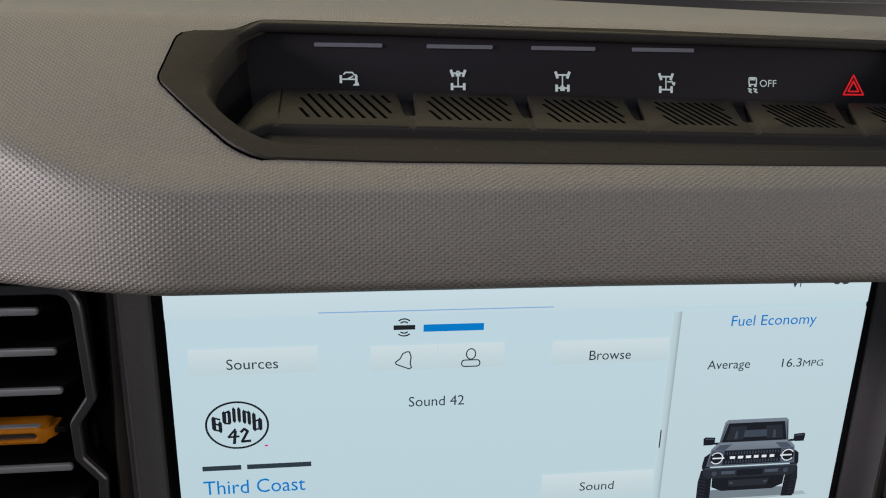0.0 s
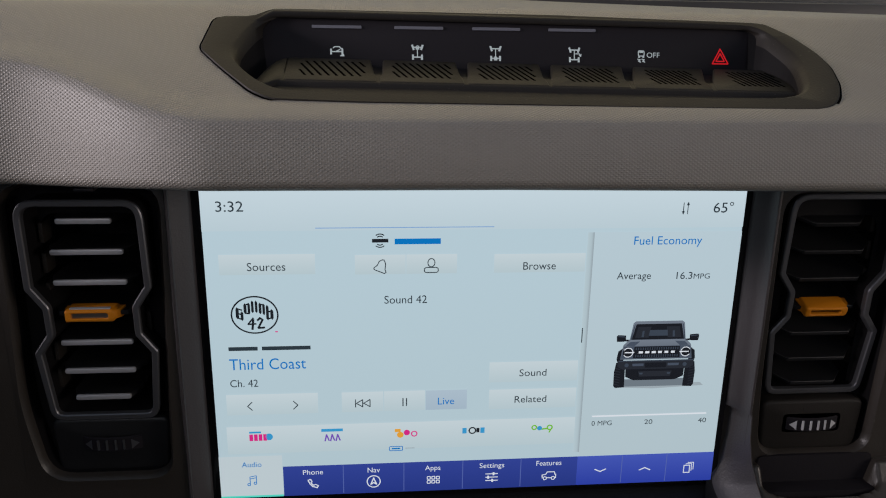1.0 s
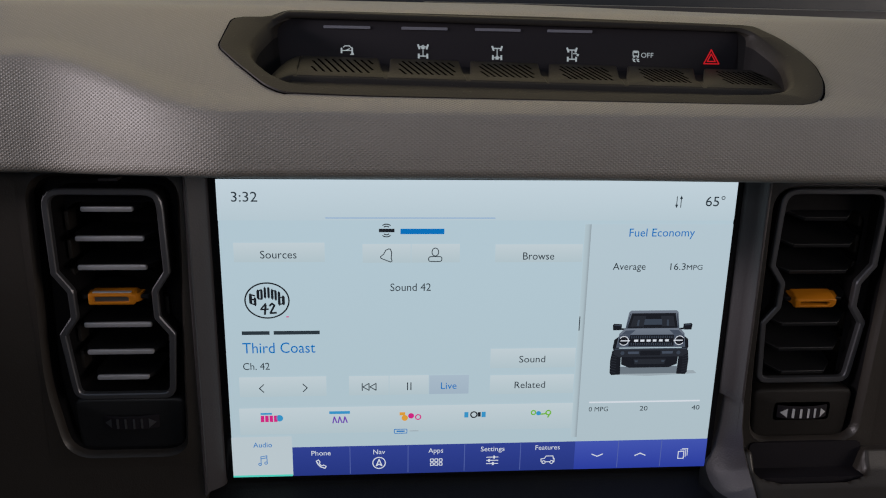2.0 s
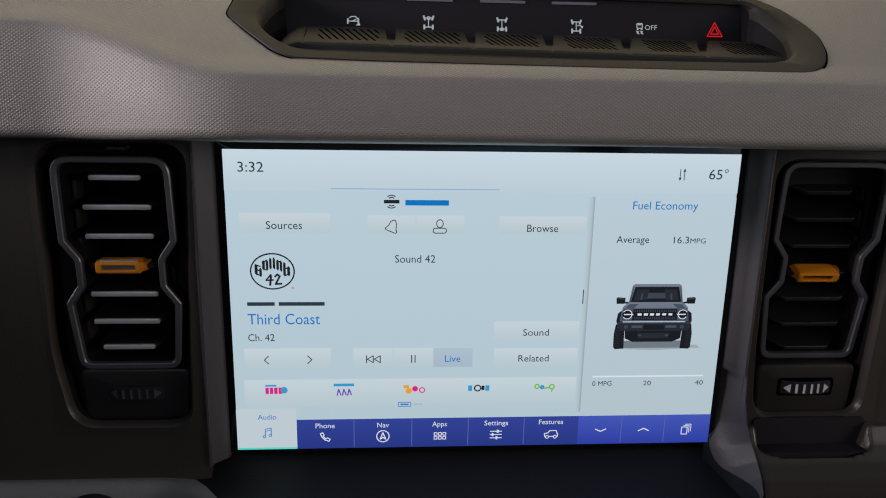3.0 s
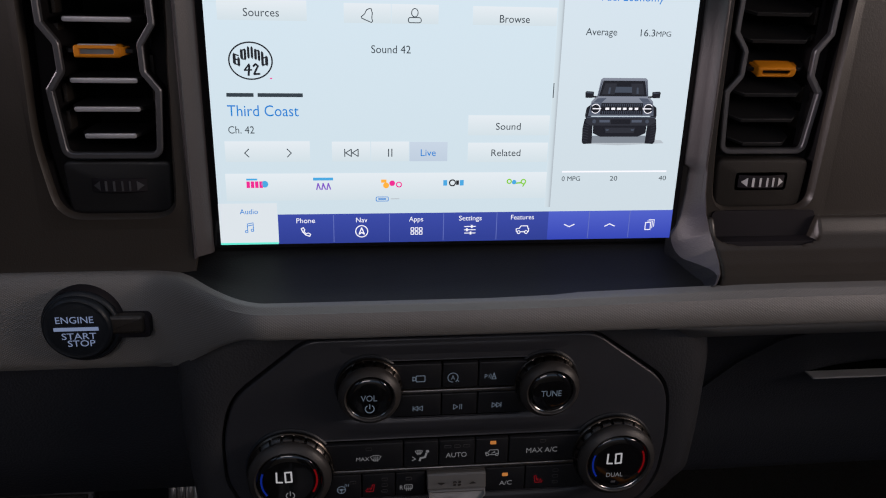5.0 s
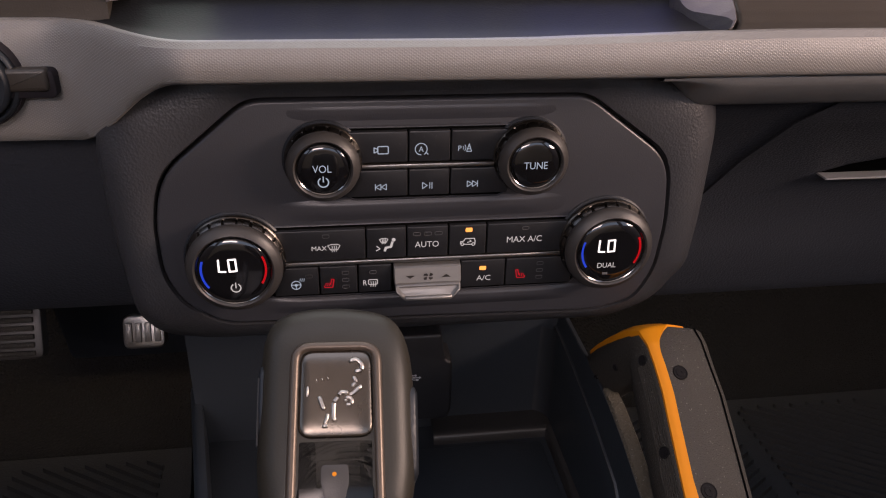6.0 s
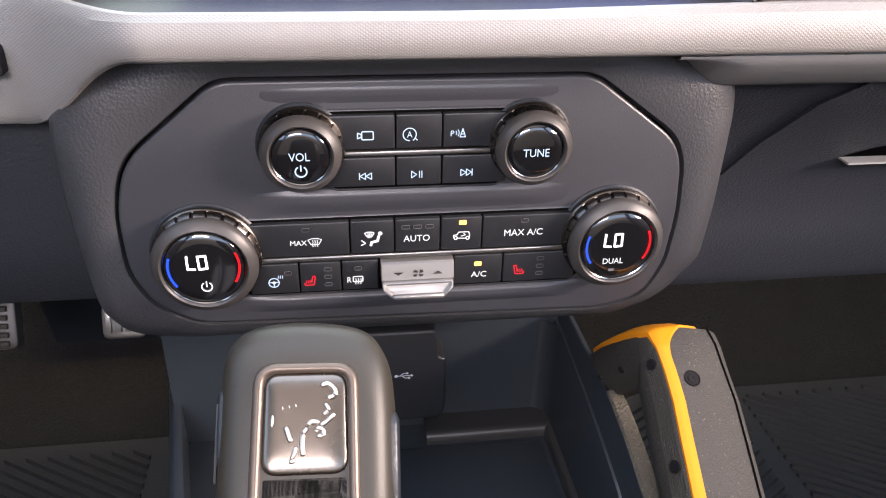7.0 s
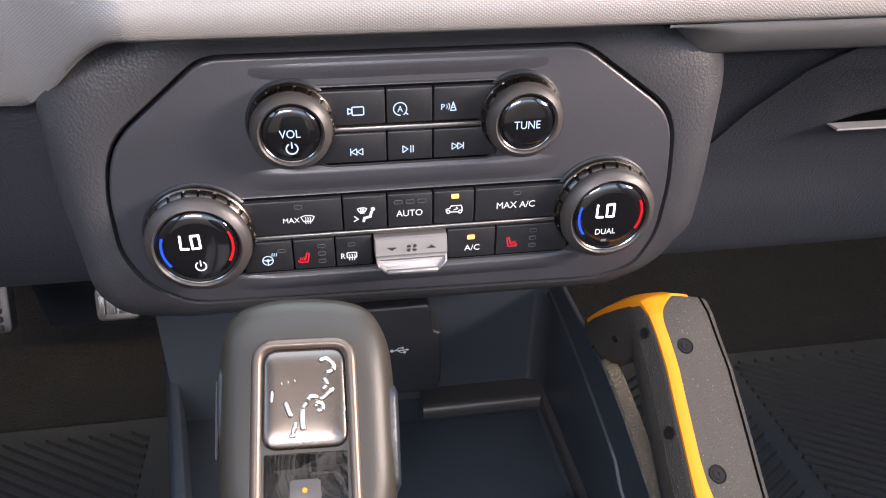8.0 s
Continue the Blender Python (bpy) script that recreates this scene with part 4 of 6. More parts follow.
ui("menu_bar", lambda q: q.flat(rect(55.8, 131, 0, 17.4), 0, True), "bar2", 3, "bright blue menu bar end")
for x in (-68.2, -36.7, -5.7, 25.3, 80.3, 104.9):
    ui("menu_divider", lambda q: q.flat(rect(x - 0.2, x + 0.2, 0.6, 17), 0), "divider", 4)


def ui_text(body, x0, x1, zb, h, mat="ink", layer=5):
    ui("text", lambda q: write(q, body, x0, x1, zb, h, 0), mat, layer)


for row in (("3:32", -123.9, -111.3, 152.5, 4.9), ("65\u00b0", 114.8, 124.9, 150.6, 5.0), ("Sources", -111.2, -93.2, 123.5, 4.0), ("Browse", 21.6, 37.8, 122.4, 3.9), ("Sound 42", -46.3, -25.5, 105.9, 4.0),
            ("Ch. 42", -122.6, -109.0, 63.1, 3.9), ("Sound", 22.2, 36.2, 65.2, 3.8), ("Related", 20.3, 36.9, 50.3, 3.8), ("Average", 69.0, 86.4, 116.7, 3.7), ("16.3", 99.6, 107.8, 116.5, 3.6), ("MPG", 108.5, 116.9, 116.5, 2.7),
            ("0 MPG", 61.9, 72.7, 35.6, 2.7), ("20", 90.4, 94.8, 35.6, 2.7), ("40", 119.7, 124.2, 35.6, 2.7)):
    ui_text(*row)
for row in (("Third Coast", -122.4, -85.2, 72.4, 5.8), ("Live", -19.4, -11.0, 50.5, 3.8), ("Fuel Economy", 76.3, 110.8, 134.6, 4.2), ("Audio", -119.6, -109.7, 17.9, 2.9)):
    ui_text(*row, mat="blue")
for row in (("Phone", -88.9, -78.6, 12.3, 2.8), ("Nav", -55.6, -49.2, 12.3, 2.8), ("Apps", -25.6, -17.5, 12.4, 2.8), ("Settings", 3.2, 16.4, 12.6, 2.8), ("Features", 33.6, 47.2, 12.8, 2.8)):
    ui_text(*row, mat="white")
# writing that is not spelled out: plain bars of its size
for a_, c_ in ((-122.3, -108.3), (-106.2, -82.7)):
    ui("name_bar", lambda q: q.flat(rect(a_, c_, 82.6, 84.6), 0), "ink", 5)
ui("name_bar", lambda q: q.flat(rect(-41.2, -19.1, 136.0, 138.8), 0), "blue", 5)
ui("station_mark", lambda q: (q.flat(rect(-52.0, -44.2, 137.0, 138.8), 0), [q.arc(-48.2, 138.2, r, 50, 130, 0.5, 0, 8) for r in (1.9, 3.0)], [q.arc(-48.2, 137.6, r, 230, 310, 0.5, 0, 8) for r in (1.9, 3.0)]), "black", 5)


def album(q):
    """An oval ring with an arch of heavy broken strokes and two smaller figures under it."""
    cx, cz = -108.8, 101.2
    q.arc(cx, cz, 11.0, 0, 360, 0.75, 0, 48, 9.4)
    for x, foot, head, w in ((-8.2, -1.6, 3.6, 1.5), (-6.0, -2.6, 1.6, 1.3), (-4.4, 1.0, 5.6, 1.4), (-2.6, 0.8, 5.9, 1.2), (-0.9, 1.4, 7.0, 1.2), (0.9, 1.4, 7.0, 1.2), (2.7, 0.8, 5.9, 1.3), (4.4, 0.2, 5.4, 1.2), (6.1, -2.4, 4.6, 1.3), (8.2, -2.2, 2.4, 1.5)):
        q.flat([(cx + x - w / 2, cz + foot + 0.5), (cx + x + w * 0.1, cz + foot - 0.5), (cx + x + w / 2, cz + foot + 0.4), (cx + x + w / 2, cz + head - 0.5), (cx + x - w * 0.1, cz + head + 0.5), (cx + x - w / 2, cz + head - 0.4)], 0)
    for a, c in (((-8.2, 3.4), (-6.0, 2.6)), ((-8.0, 1.0), (-6.0, 0.2)), ((-8.2, -1.4), (-6.0, -2.2)), ((-4.4, 1.0), (-2.6, 0.8)), ((-4.4, 5.2), (-2.6, 5.8)), ((2.7, 5.6), (4.4, 5.0)), ((6.1, 1.4), (8.2, 2.0)), ((6.1, -2.2), (8.2, -1.6))):
        q.stroke([(cx + a[0], cz + a[1]), (cx + c[0], cz + c[1])], 0.7, -0.02)
    q.stroke([(cx - 0.8, cz - 1.6), (cx - 3.4, cz - 4.8), (cx + 0.4, cz - 4.6)], 0.8, 0)
    q.stroke([(cx - 0.8, cz - 2.4), (cx - 1.4, cz - 7.4)], 1.1, -0.02)
    q.stroke([(cx + 1.2, cz - 2.8), (cx + 2.4, cz - 1.6), (cx + 3.6, cz - 2.6), (cx + 1.4, cz - 6.8), (cx + 4.4, cz - 6.6)], 1.0, 0)


ui("album_badge", album, "black", 5, "black oval album badge")
ui("badge_mark", lambda q: q.flat(rect(-99.4, -98.2, 92.0, 92.6), 0), "pink", 5)
ui("icon", lambda q: q.stroke([(-46.2, 128.2), (-47.2, 128.3), (-48.6, 127.6), (-49.6, 125.6), (-51.3, 124.2), (-51.0, 123.4), (-46.2, 121.4), (-45.4, 122.0), (-45.9, 123.4), (-45.6, 126.2)], 0.45, 0, True), "ink", 5, "bell icon")
ui("icon", lambda q: (q.arc(-23.5, 126.6, 1.7, 0, 360, 0.45, 0, 18, 2.1), q.stroke(rounded([(-26.9, 121.6), (-20.1, 121.6), (-20.1, 124.2), (-26.9, 124.2)], 1.4, 4), 0.45, 0, True)), "ink", 5, "person outline icon")
ui("icon", lambda q: (q.stroke([(-112.6, 54.6), (-114.8, 52.4), (-112.6, 50.2)], 0.5, 0), q.stroke([(-92.2, 54.6), (-90.0, 52.4), (-92.2, 50.2)], 0.5, 0)), "ink", 5, "arrow icons")
ui("icon", lambda q: (q.stroke([(-61.2, 54.5), (-61.2, 50.3)], 0.5, 0), q.stroke([(-57.6, 54.4), (-60.8, 52.4), (-57.6, 50.4)], 0.5, 0, True), q.stroke([(-53.9, 54.4), (-57.1, 52.4), (-53.9, 50.4)], 0.5, 0, True)), "ink", 5, "skip back icon")
ui("icon", lambda q: (q.stroke([(-37.2, 54.5), (-37.2, 50.3)], 0.55, 0), q.stroke([(-35.4, 54.5), (-35.4, 50.3)], 0.55, 0)), "ink", 5, "pause icon")
ui("icon", lambda q: (q.stroke([(99.6, 155.6), (99.6, 150.2)], 0.4, 0), q.flat([(98.8, 151.4), (100.4, 151.4), (99.6, 149.6)], 0), q.stroke([(101.8, 150.0), (101.8, 155.2)], 0.4, 0), q.flat([(101.0, 154.4), (102.6, 154.4), (101.8, 156.2)], 0)), "ink", 5, "data arrows icon")
ui("page_dots", lambda q: (q.stroke(rect(-44.2, -37.4, 24.7, 27.1, 0.5), 0.4, 0, True), q.flat(rect(-43.0, -38.6, 25.5, 26.3), 0)), "blue", 5)
ui("page_dots", lambda q: q.flat(rect(-36, -31.2, 25.7, 26.2), 0), "shade", 5)
ui("gauge_line", lambda q: q.flat(rect(61.8, 123.9, 40.6, 41.5), 0), "white", 5)
# station badges as coloured shapes
ui("station_badge", lambda q: [q.flat(rect(-114.9 + i * 2.3, -113.1 + i * 2.3, 32.9, 36.6), 0) for i in range(4)], "pink", 5)
ui("station_badge", lambda q: (q.disc(-105.1, 35.0, 1.9, 0), q.flat(rect(-114.9, -109.0, 37.2, 38.2), 0)), "cyan", 5)
ui("station_badge", lambda q: q.flat(rect(-78.8, -67.9, 36.9, 38.5), 0), "cyan", 5)
ui("station_badge", lambda q: [q.stroke([(-77 + i * 2.8, 31.6), (-76.2 + i * 2.8, 35.2), (-75 + i * 2.8, 31.8)], 0.7, 0) for i in range(3)], "purple", 5)
ui("station_badge", lambda q: (q.disc(-38.6, 33.8, 1.7, 0), q.flat(rect(-41.4, -38.4, 35.4, 37.2), 0)), "orange", 5)
ui("station_badge", lambda q: (q.disc(-35.2, 35.0, 1.6, 0), q.arc(-31.4, 34.2, 1.4, 0, 360, 0.6, 0, 14)), "pink", 5)
ui("station_badge", lambda q: (q.flat(rect(-6.4, -4.2, 33.4, 36.6), 0), q.flat(rect(3.0, 5.2, 33.4, 36.6), 0)), "cyan", 5)
ui("station_badge", lambda q: (q.arc(-1.2, 35.0, 1.7, 0, 360, 0.7, 0, 14), q.flat(rect(0.9, 2.5, 33.8, 36.4), 0)), "black", 5)
ui("station_badge", lambda q: (q.arc(31.4, 35.6, 1.2, 0, 360, 0.7, 0, 12), q.stroke([(33.6, 34.4), (38.4, 34.8)], 0.8, 0), q.arc(39.6, 35.4, 1.3, 0, 360, 0.7, 0, 12), q.stroke([(40.8, 35.2), (39.4, 32.6)], 0.7, 0)), "green", 5)
ui("station_badge", lambda q: q.disc(34.2, 35.2, 1.3, 0), "cyan", 6)


def note(q):
    q.stroke([(-115.9, 7.9), (-115.9, 12.2), (-112.7, 12.8), (-112.7, 8.6)], 0.4, 0)
    q.stroke([(-115.9, 11.0), (-112.7, 11.6)], 0.4, 0)
    for x, z in ((-116.5, 7.7), (-113.3, 8.4)):
        q.arc(x, z, 0.7, 0, 360, 0.4, 0, 12)


ui("icon", note, "blue", 5, "music note icon")
ui("icon", lambda q: (q.stroke([(-86.4, 8.9), (-85.6, 7.0), (-84.0, 5.2), (-81.8, 4.4)], 0.6, 0), q.stroke([(-86.4, 8.9), (-85.2, 9.6), (-84.4, 8.2), (-85.0, 7.4), (-83.6, 5.9), (-82.6, 6.4), (-81.2, 5.6), (-81.8, 4.4)], 0.5, 0)), "white", 5, "phone icon")
ui("icon", lambda q: (q.arc(-52.5, 6.9, 3.4, 0, 360, 0.55, 0, 28), q.stroke([(-54.0, 5.2), (-52.5, 9.0), (-51.0, 5.2), (-52.5, 6.2)], 0.6, 0, True)), "white", 5, "navigation icon")
ui("icon", lambda q: [q.stroke(rect(-24.4 + i * 2.4, -22.8 + i * 2.4, 4.6 + j * 2.4, 6.2 + j * 2.4, 0.3), 0.45, 0, True) for i in range(3) for j in range(2)], "white", 5, "apps icon")
ui("icon", lambda q: [(q.stroke([(6.6, 4.9 + j * 2.0), (13.0, 4.9 + j * 2.0)], 0.5, 0), q.flat(rect(x - 0.5, x + 0.5, 4.0 + j * 2.0, 5.8 + j * 2.0), -0.02)) for j, x in enumerate((10.2, 8.0, 10.8))], "white", 5, "sliders icon")
ui("icon", lambda q: (q.stroke([(37.2, 5.2), (37.0, 7.0), (39.0, 7.4), (39.8, 8.8), (43.6, 8.8), (44.0, 7.2), (44.4, 7.2), (44.4, 5.2), (43.8, 5.2)], 0.5, 0), q.stroke([(39.8, 5.2), (42.2, 5.2)], 0.5, 0), q.arc(38.6, 5.0, 0.9, 0, 360, 0.45, 0, 12), q.arc(43.0, 5.0, 0.9, 0, 360, 0.45, 0, 12)), "white", 5, "vehicle icon")
ui("icon", lambda q: (q.stroke([(65.6, 9.3), (68.6, 7.9), (71.6, 9.3)], 0.6, 0), q.stroke([(90.1, 7.9), (93.1, 9.3), (96.1, 7.9)], 0.6, 0)), "white", 5, "chevron icons")
ui("icon", lambda q: (q.stroke(rect(115.0, 118.2, 5.4, 9.8), 0.5, 0, True), q.stroke([(116.0, 10.7), (119.2, 10.7), (119.2, 6.4)], 0.4, 0), q.stroke([(117.0, 11.5), (120.2, 11.5), (120.2, 7.2)], 0.4, 0)), "white", 5, "stacked pages icon")


# the vehicle picture
def car_pic():
    cx, z0 = 93.2, 56.9

    def piece(name, mat, layer, *polys):
        for p in polys:
            for s in ((1, -1) if p[0][0] > 0.001 else (1,)):
                ui(name, lambda q: q.flat([(cx + s * x, z0 + z) for x, z in p], 0, True), mat, layer, parent=display)

    piece("picture_shadow", "shade", 4, [(-20, 0.4), (0, -0.6), (27, 0.6), (25, 2.4), (-18, 2.4)])
    piece("picture_shadow", "under", 4.5, [(-16.4, 0.8), (16.4, 0.8), (15.6, 5.0), (-15.6, 5.0)])
    piece("picture_roof", "grey", 5, [(-12.2, 37.2), (12.2, 37.2), (13.4, 36.2), (15.0, 25), (-15.0, 25), (-13.4, 36.2)])
    piece("picture_windscreen", "dark", 6, [(-11.9, 35.7), (11.9, 35.7), (13.8, 27.2), (-13.8, 27.2)])
    piece("picture_glass", "black2", 6.5, [(4.0, 34.2), (10.8, 34.2), (12.2, 28.2), (5.0, 28.2)])
    piece("picture_glass", "glassy", 7, [(-4.6, 32.4), (4.6, 32.4), (5.0, 29.2), (-5.0, 29.2)], [(7.4, 32.0), (8.4, 32.0), (8.8, 28.6), (7.6, 28.6)])
    piece("picture_mirror", "dark", 6, [(16.8, 29.6), (21.0, 29.9), (21.7, 29.2), (21.4, 26.2), (17.6, 26.2), (16.8, 27.0)], [(14.6, 27.2), (17.4, 27.4), (17.4, 26.4), (14.6, 26.2)])
    piece("picture_mirror", "glassy", 6.5, [(17.4, 29.2), (20.8, 29.4), (21.0, 28.9), (17.4, 28.6)])
    piece("picture_hood", "grey", 6, [(-15.2, 27.0), (15.2, 27.0), (17.8, 24.2), (19.0, 16.2), (-19.0, 16.2), (-17.8, 24.2)])
    piece("picture_hood", "steel", 6.6, [(9.2, 26.2), (14.4, 26.0), (16.6, 23.8), (12.0, 23.6)])
    piece("picture_hood", "steel", 7, [(-17.4, 23.6), (17.4, 23.6), (18.6, 17.0), (-18.6, 17.0)])
    piece("picture_arch", "dark", 5.5, [(17.8, 22.6), (20.2, 20.8), (20.8, 16.4), (20.0, 14.0), (17.0, 14.0)])
    piece("picture_tyre", "dark", 5, [(15.6, 0.5), (20.4, 0.2), (21.4, 1.4), (21.6, 9.0), (20.8, 14.5), (16.0, 14.5)])
    for s in (-1, 1):
        for i in range(7):
            ui("picture_tread", lambda q: q.flat([(cx + s * 18.2, z0 + 1.4 + i * 1.5), (cx + s * 21.2, z0 + 2.2 + i * 1.5), (cx + s * 21.2, z0 + 2.7 + i * 1.5), (cx + s * 18.2, z0 + 1.9 + i * 1.5)], 0), "black2", 6)
    piece("picture_underbody", "dark", 5.2, [(-15.8, 14.0), (15.8, 14.0), (15.4, 6.4), (11.0, 4.4), (-11.0, 4.4), (-15.4, 6.4)])
    piece("picture_grille", "dark", 8, [(-12.0, 23.4), (12.0, 23.4), (12.4, 17.0), (-12.4, 17.0)])
    piece("picture_bumper", "black2", 8, [(-20.2, 15.6), (20.2, 15.6), (20.2, 12.4), (17.4, 10.8), (-17.4, 10.8), (-20.2, 12.4)])
    piece("picture_bumper_trim", "glassy", 8.5, [(-19.8, 15.8), (19.8, 15.8), (19.6, 15.2), (-19.6, 15.2)])
    piece("picture_skid", "dark", 8.5, [(-5.6, 14.4), (5.6, 14.4), (5.6, 11.6), (-5.6, 11.6)])
    piece("picture_skid", "black2", 8.5, [(-9.0, 9.6), (9.0, 9.6), (8.2, 6.6), (-8.2, 6.6)])
    piece("picture_skid", "glassy", 8.8, [(6.4, 8.8), (8.4, 8.8), (8.0, 7.8), (6.6, 7.8)])
    piece("picture_rail", "glassy", 7, [(12.4, 35.6), (12.8, 35.6), (14.5, 27.4), (13.9, 27.4)])
    grid = ui("picture_grille_mesh", lambda q: [q.disc(cx - 11.0 + i * 1.22, z0 + z, 0.36, 0, 6) for i in range(19) for z in (22.6, 21.9, 18.6, 17.9)], "glassy", 9)
    tagged(grid, "grey grille holes in the picture", kind="stuff")
    piece("picture_plate", "steel", 9, [(6.4, 14.0), (12.4, 14.0), (12.2, 12.6), (6.4, 12.6)])
    piece("picture_light_bar", "white", 10, [(12.0, 20.6), (17.0, 20.6), (17.0, 20.0), (12.0, 20.0)], *[[(-9.6 + i * 3.4, 20.9), (-7.6 + i * 3.4, 20.9), (-7.6 + i * 3.4, 19.7), (-9.6 + i * 3.4, 19.7)] for i in range(6)])
    for s in (-1, 1):
        ui("picture_headlight", lambda q: q.disc(cx + s * 15.2, z0 + 20.3, 2.7, 0.001), "dark", 9)
        ui("picture_headlight", lambda q: q.arc(cx + s * 15.2, z0 + 20.3, 2.5, 35, 325, 0.42, 0, 22) if s > 0 else q.arc(cx + s * 15.2, z0 + 20.3, 2.5, -145, 145, 0.42, 0, 22), "white", 10)
        ui("picture_fog_lamp", lambda q: q.disc(cx + s * 15.4, z0 + 13.2, 1.1, 0), "glassy", 10)


car_pic()

# ---- start button ----
START_ICE = glow("start_ice_blue", (165, 190, 235), 0.36)
start = thing("start_button", (-0.2, -0.012, 0.745), "round black engine start stop button with side tab", "start button")
SX, SZ, SY = -0.2044, 0.7635, -0.0215
# solid black ring put in for the shade round the collar
b = Build()
b.lathe(SX + 0.0010, SZ - 0.0006, [(0.0212, -0.010), (0.0212, -0.0222), (0.0208, -0.0228), (0.0203, -0.0226)], 56, cap=False)
part("shadow_ring", b, ICONBLACK, start, "black ring for the shade round the collar")
b = Build()
b.lathe(SX + 0.0008, SZ - 0.0005, [(0.0204, -0.012), (0.0204, -0.0236), (0.0198, -0.0248), (0.0186, -0.0252), (0.0178, -0.0240)], 56, cap=False)
part("bezel_ring", b, BLACK, start, "black collar round the button", smooth=60)
b = Build()
b.lathe(SX, SZ, [(0.0180, SY + 0.006), (0.0180, SY - 0.0058), (0.0174, SY - 0.0071), (0.0164, SY - 0.0077), (0.0150, SY - 0.0074), (0.0142, SY - 0.0076), (0.008, SY - 0.0079), (0.002, SY - 0.0080)], 56)
push = part("push_button", b, BLACK, start, "black push button")
b = Build()
yy = SY - 0.0083
write(b, "ENGINE", SX - 0.0096, SX + 0.0096, SZ + 0.0042, 0.0037, yy)
b.flat(rect(SX - 0.0112, SX + 0.0116, SZ - 0.0003, SZ + 0.0018), yy)
write(b, "START", SX - 0.0076, SX + 0.0100, SZ - 0.0052, 0.0036, yy)
write(b, "STOP", SX - 0.0050, SX + 0.0090, SZ - 0.0094, 0.0036, yy)
part("lettering", b, START_ICE, push, "pale blue lit lettering", smooth=0)
b = Build()
b.slab(rounded([(SX + 0.0135, 0.7556), (SX + 0.0366, 0.7556), (SX + 0.0366, 0.7684), (SX + 0.0135, 0.7684)], 0.003, 4), -0.010, -0.0245, 0.0008)
slot = part("side_tab", b, ICONBLACK, start, "black tab beside the button")
b = Build()
b.slab(rounded([(SX + 0.0135, 0.7588), (SX + 0.0342, 0.7588), (SX + 0.0342, 0.7696), (SX + 0.0135, 0.7696)], 0.0025, 4), -0.022, -0.0268, 0.0022, 4)
part("tab_ridge", b, BEZEL_GREY, slot, "dark rounded ridge", smooth=60)

# ---- climate panel ----
clim = thing("climate_panel", (0, 0.0, 0.62), "dark octagonal climate and audio control panel with four dials", "control panel")
OCT = [(-0.0845, 0.7560), (0.0800, 0.7560), (0.1222, 0.7250), (0.1284, 0.7130), (0.1308, 0.6850), (0.1285, 0.6560), (0.1190, 0.6375), (0.0980, 0.6310), (-0.1040, 0.6350), (-0.1240, 0.6475), (-0.1328, 0.6660), (-0.1332, 0.6950), (-0.1292, 0.7130), (-0.1232, 0.7235)]
oct_r = rounded(OCT, 0.008, 4)
HOUSE = [(-0.095, 0.7830), (0.095, 0.7830), (0.150, 0.7700), (0.1568, 0.7350), (0.1563, 0.6880), (0.1535, 0.6520), (0.1455, 0.6285), (0.1180, 0.6170), (-0.1220, 0.6160), (-0.1430, 0.6195), (-0.1530, 0.6390), (-0.1575, 0.6900), (-0.1580, 0.7350), (-0.1470, 0.7700)]
house_r = rounded(HOUSE, 0.008, 4)
b = Build()


def mid_ring(f, y):
    """A ring between face plate and outer edge; below the plate the housing turns under."""
    out = []
    for a, c in zip(oct_r, house_r):
        under = smooth01((0.664 - a[1]) / 0.028)
        out.append((a[0] + (c[0] - a[0]) * f, y + 0.020 * under * f, a[1] + (c[1] - a[1]) * f - 0.007 * under * f))
    return out


b.loft([mid_ring(0, -0.0290), mid_ring(0.03, -0.0335), mid_ring(0.16, -0.0345), mid_ring(0.5, -0.0335), mid_ring(0.8, -0.0290), mid_ring(0.95, -0.0220), mid_ring(1.03, -0.010), mid_ring(1.05, 0.06)])
part("housing", b, GRAINED, clim, "leather-grained dark housing", smooth=60)
b = Build()
b.slab(inset(oct_r, 0.0010), 0.0, -0.0338, 0.0014, 3)
part("face_plate", b, PANEL, clim, "satin charcoal face plate")
# soft swellings of the face plate over and under the two rows of buttons
for z0, z1, x0, x1, h in ((0.7425, 0.7525, -0.078, 0.076, 0.0007), (0.6905, 0.7048, -0.080, 0.080, 0.0019), (0.6382, 0.6505, -0.094, 0.094, 0.0026)):
    b = Build()
    b.loft([[(x, -0.0336 - h * math.sin(math.pi * min(1.0, kz * (1.9 if kz < 0.26 else 1.0) + (0.0 if kz < 0.26 else 0.12))) ** 1.3 * smooth01(min(x - x0, x1 - x) / 0.034), z1 + (z0 - z1) * kz) for kz in span(0, 1, 14)] for x in span(x0, x1, 40)], closed=False)
    part("moulded_ridge", b, PANEL, clim, smooth=80)
for half, cx, z0, z1, cut in ((0.0480, 0.0010, 0.7048, 0.7412, 0.0050), (0.0890, 0.0, 0.6506, 0.6905, 0.0045)):
    poly = rounded([(cx - half, z1), (cx + half, z1), (cx + half, z0 + 0.010), (cx + half - 0.006 - cut, z0), (cx - half + 0.006 + cut, z0), (cx - half, z0 + 0.010)], 0.002, 3)
    b = Build()
    b.slab(poly, -0.030, -0.0341)
    well = part("button_well", b, GAP_SHADE, clim)
    b = Build()
    b.loft([[(x, y, z) for x, z in inset(poly, d)] for d, y in ((-0.0013, -0.0334), (-0.0009, -0.0344), (-0.0003, -0.0346), (0.0001, -0.0338))])
    part("well_lip", b, PANEL, well, smooth=60)
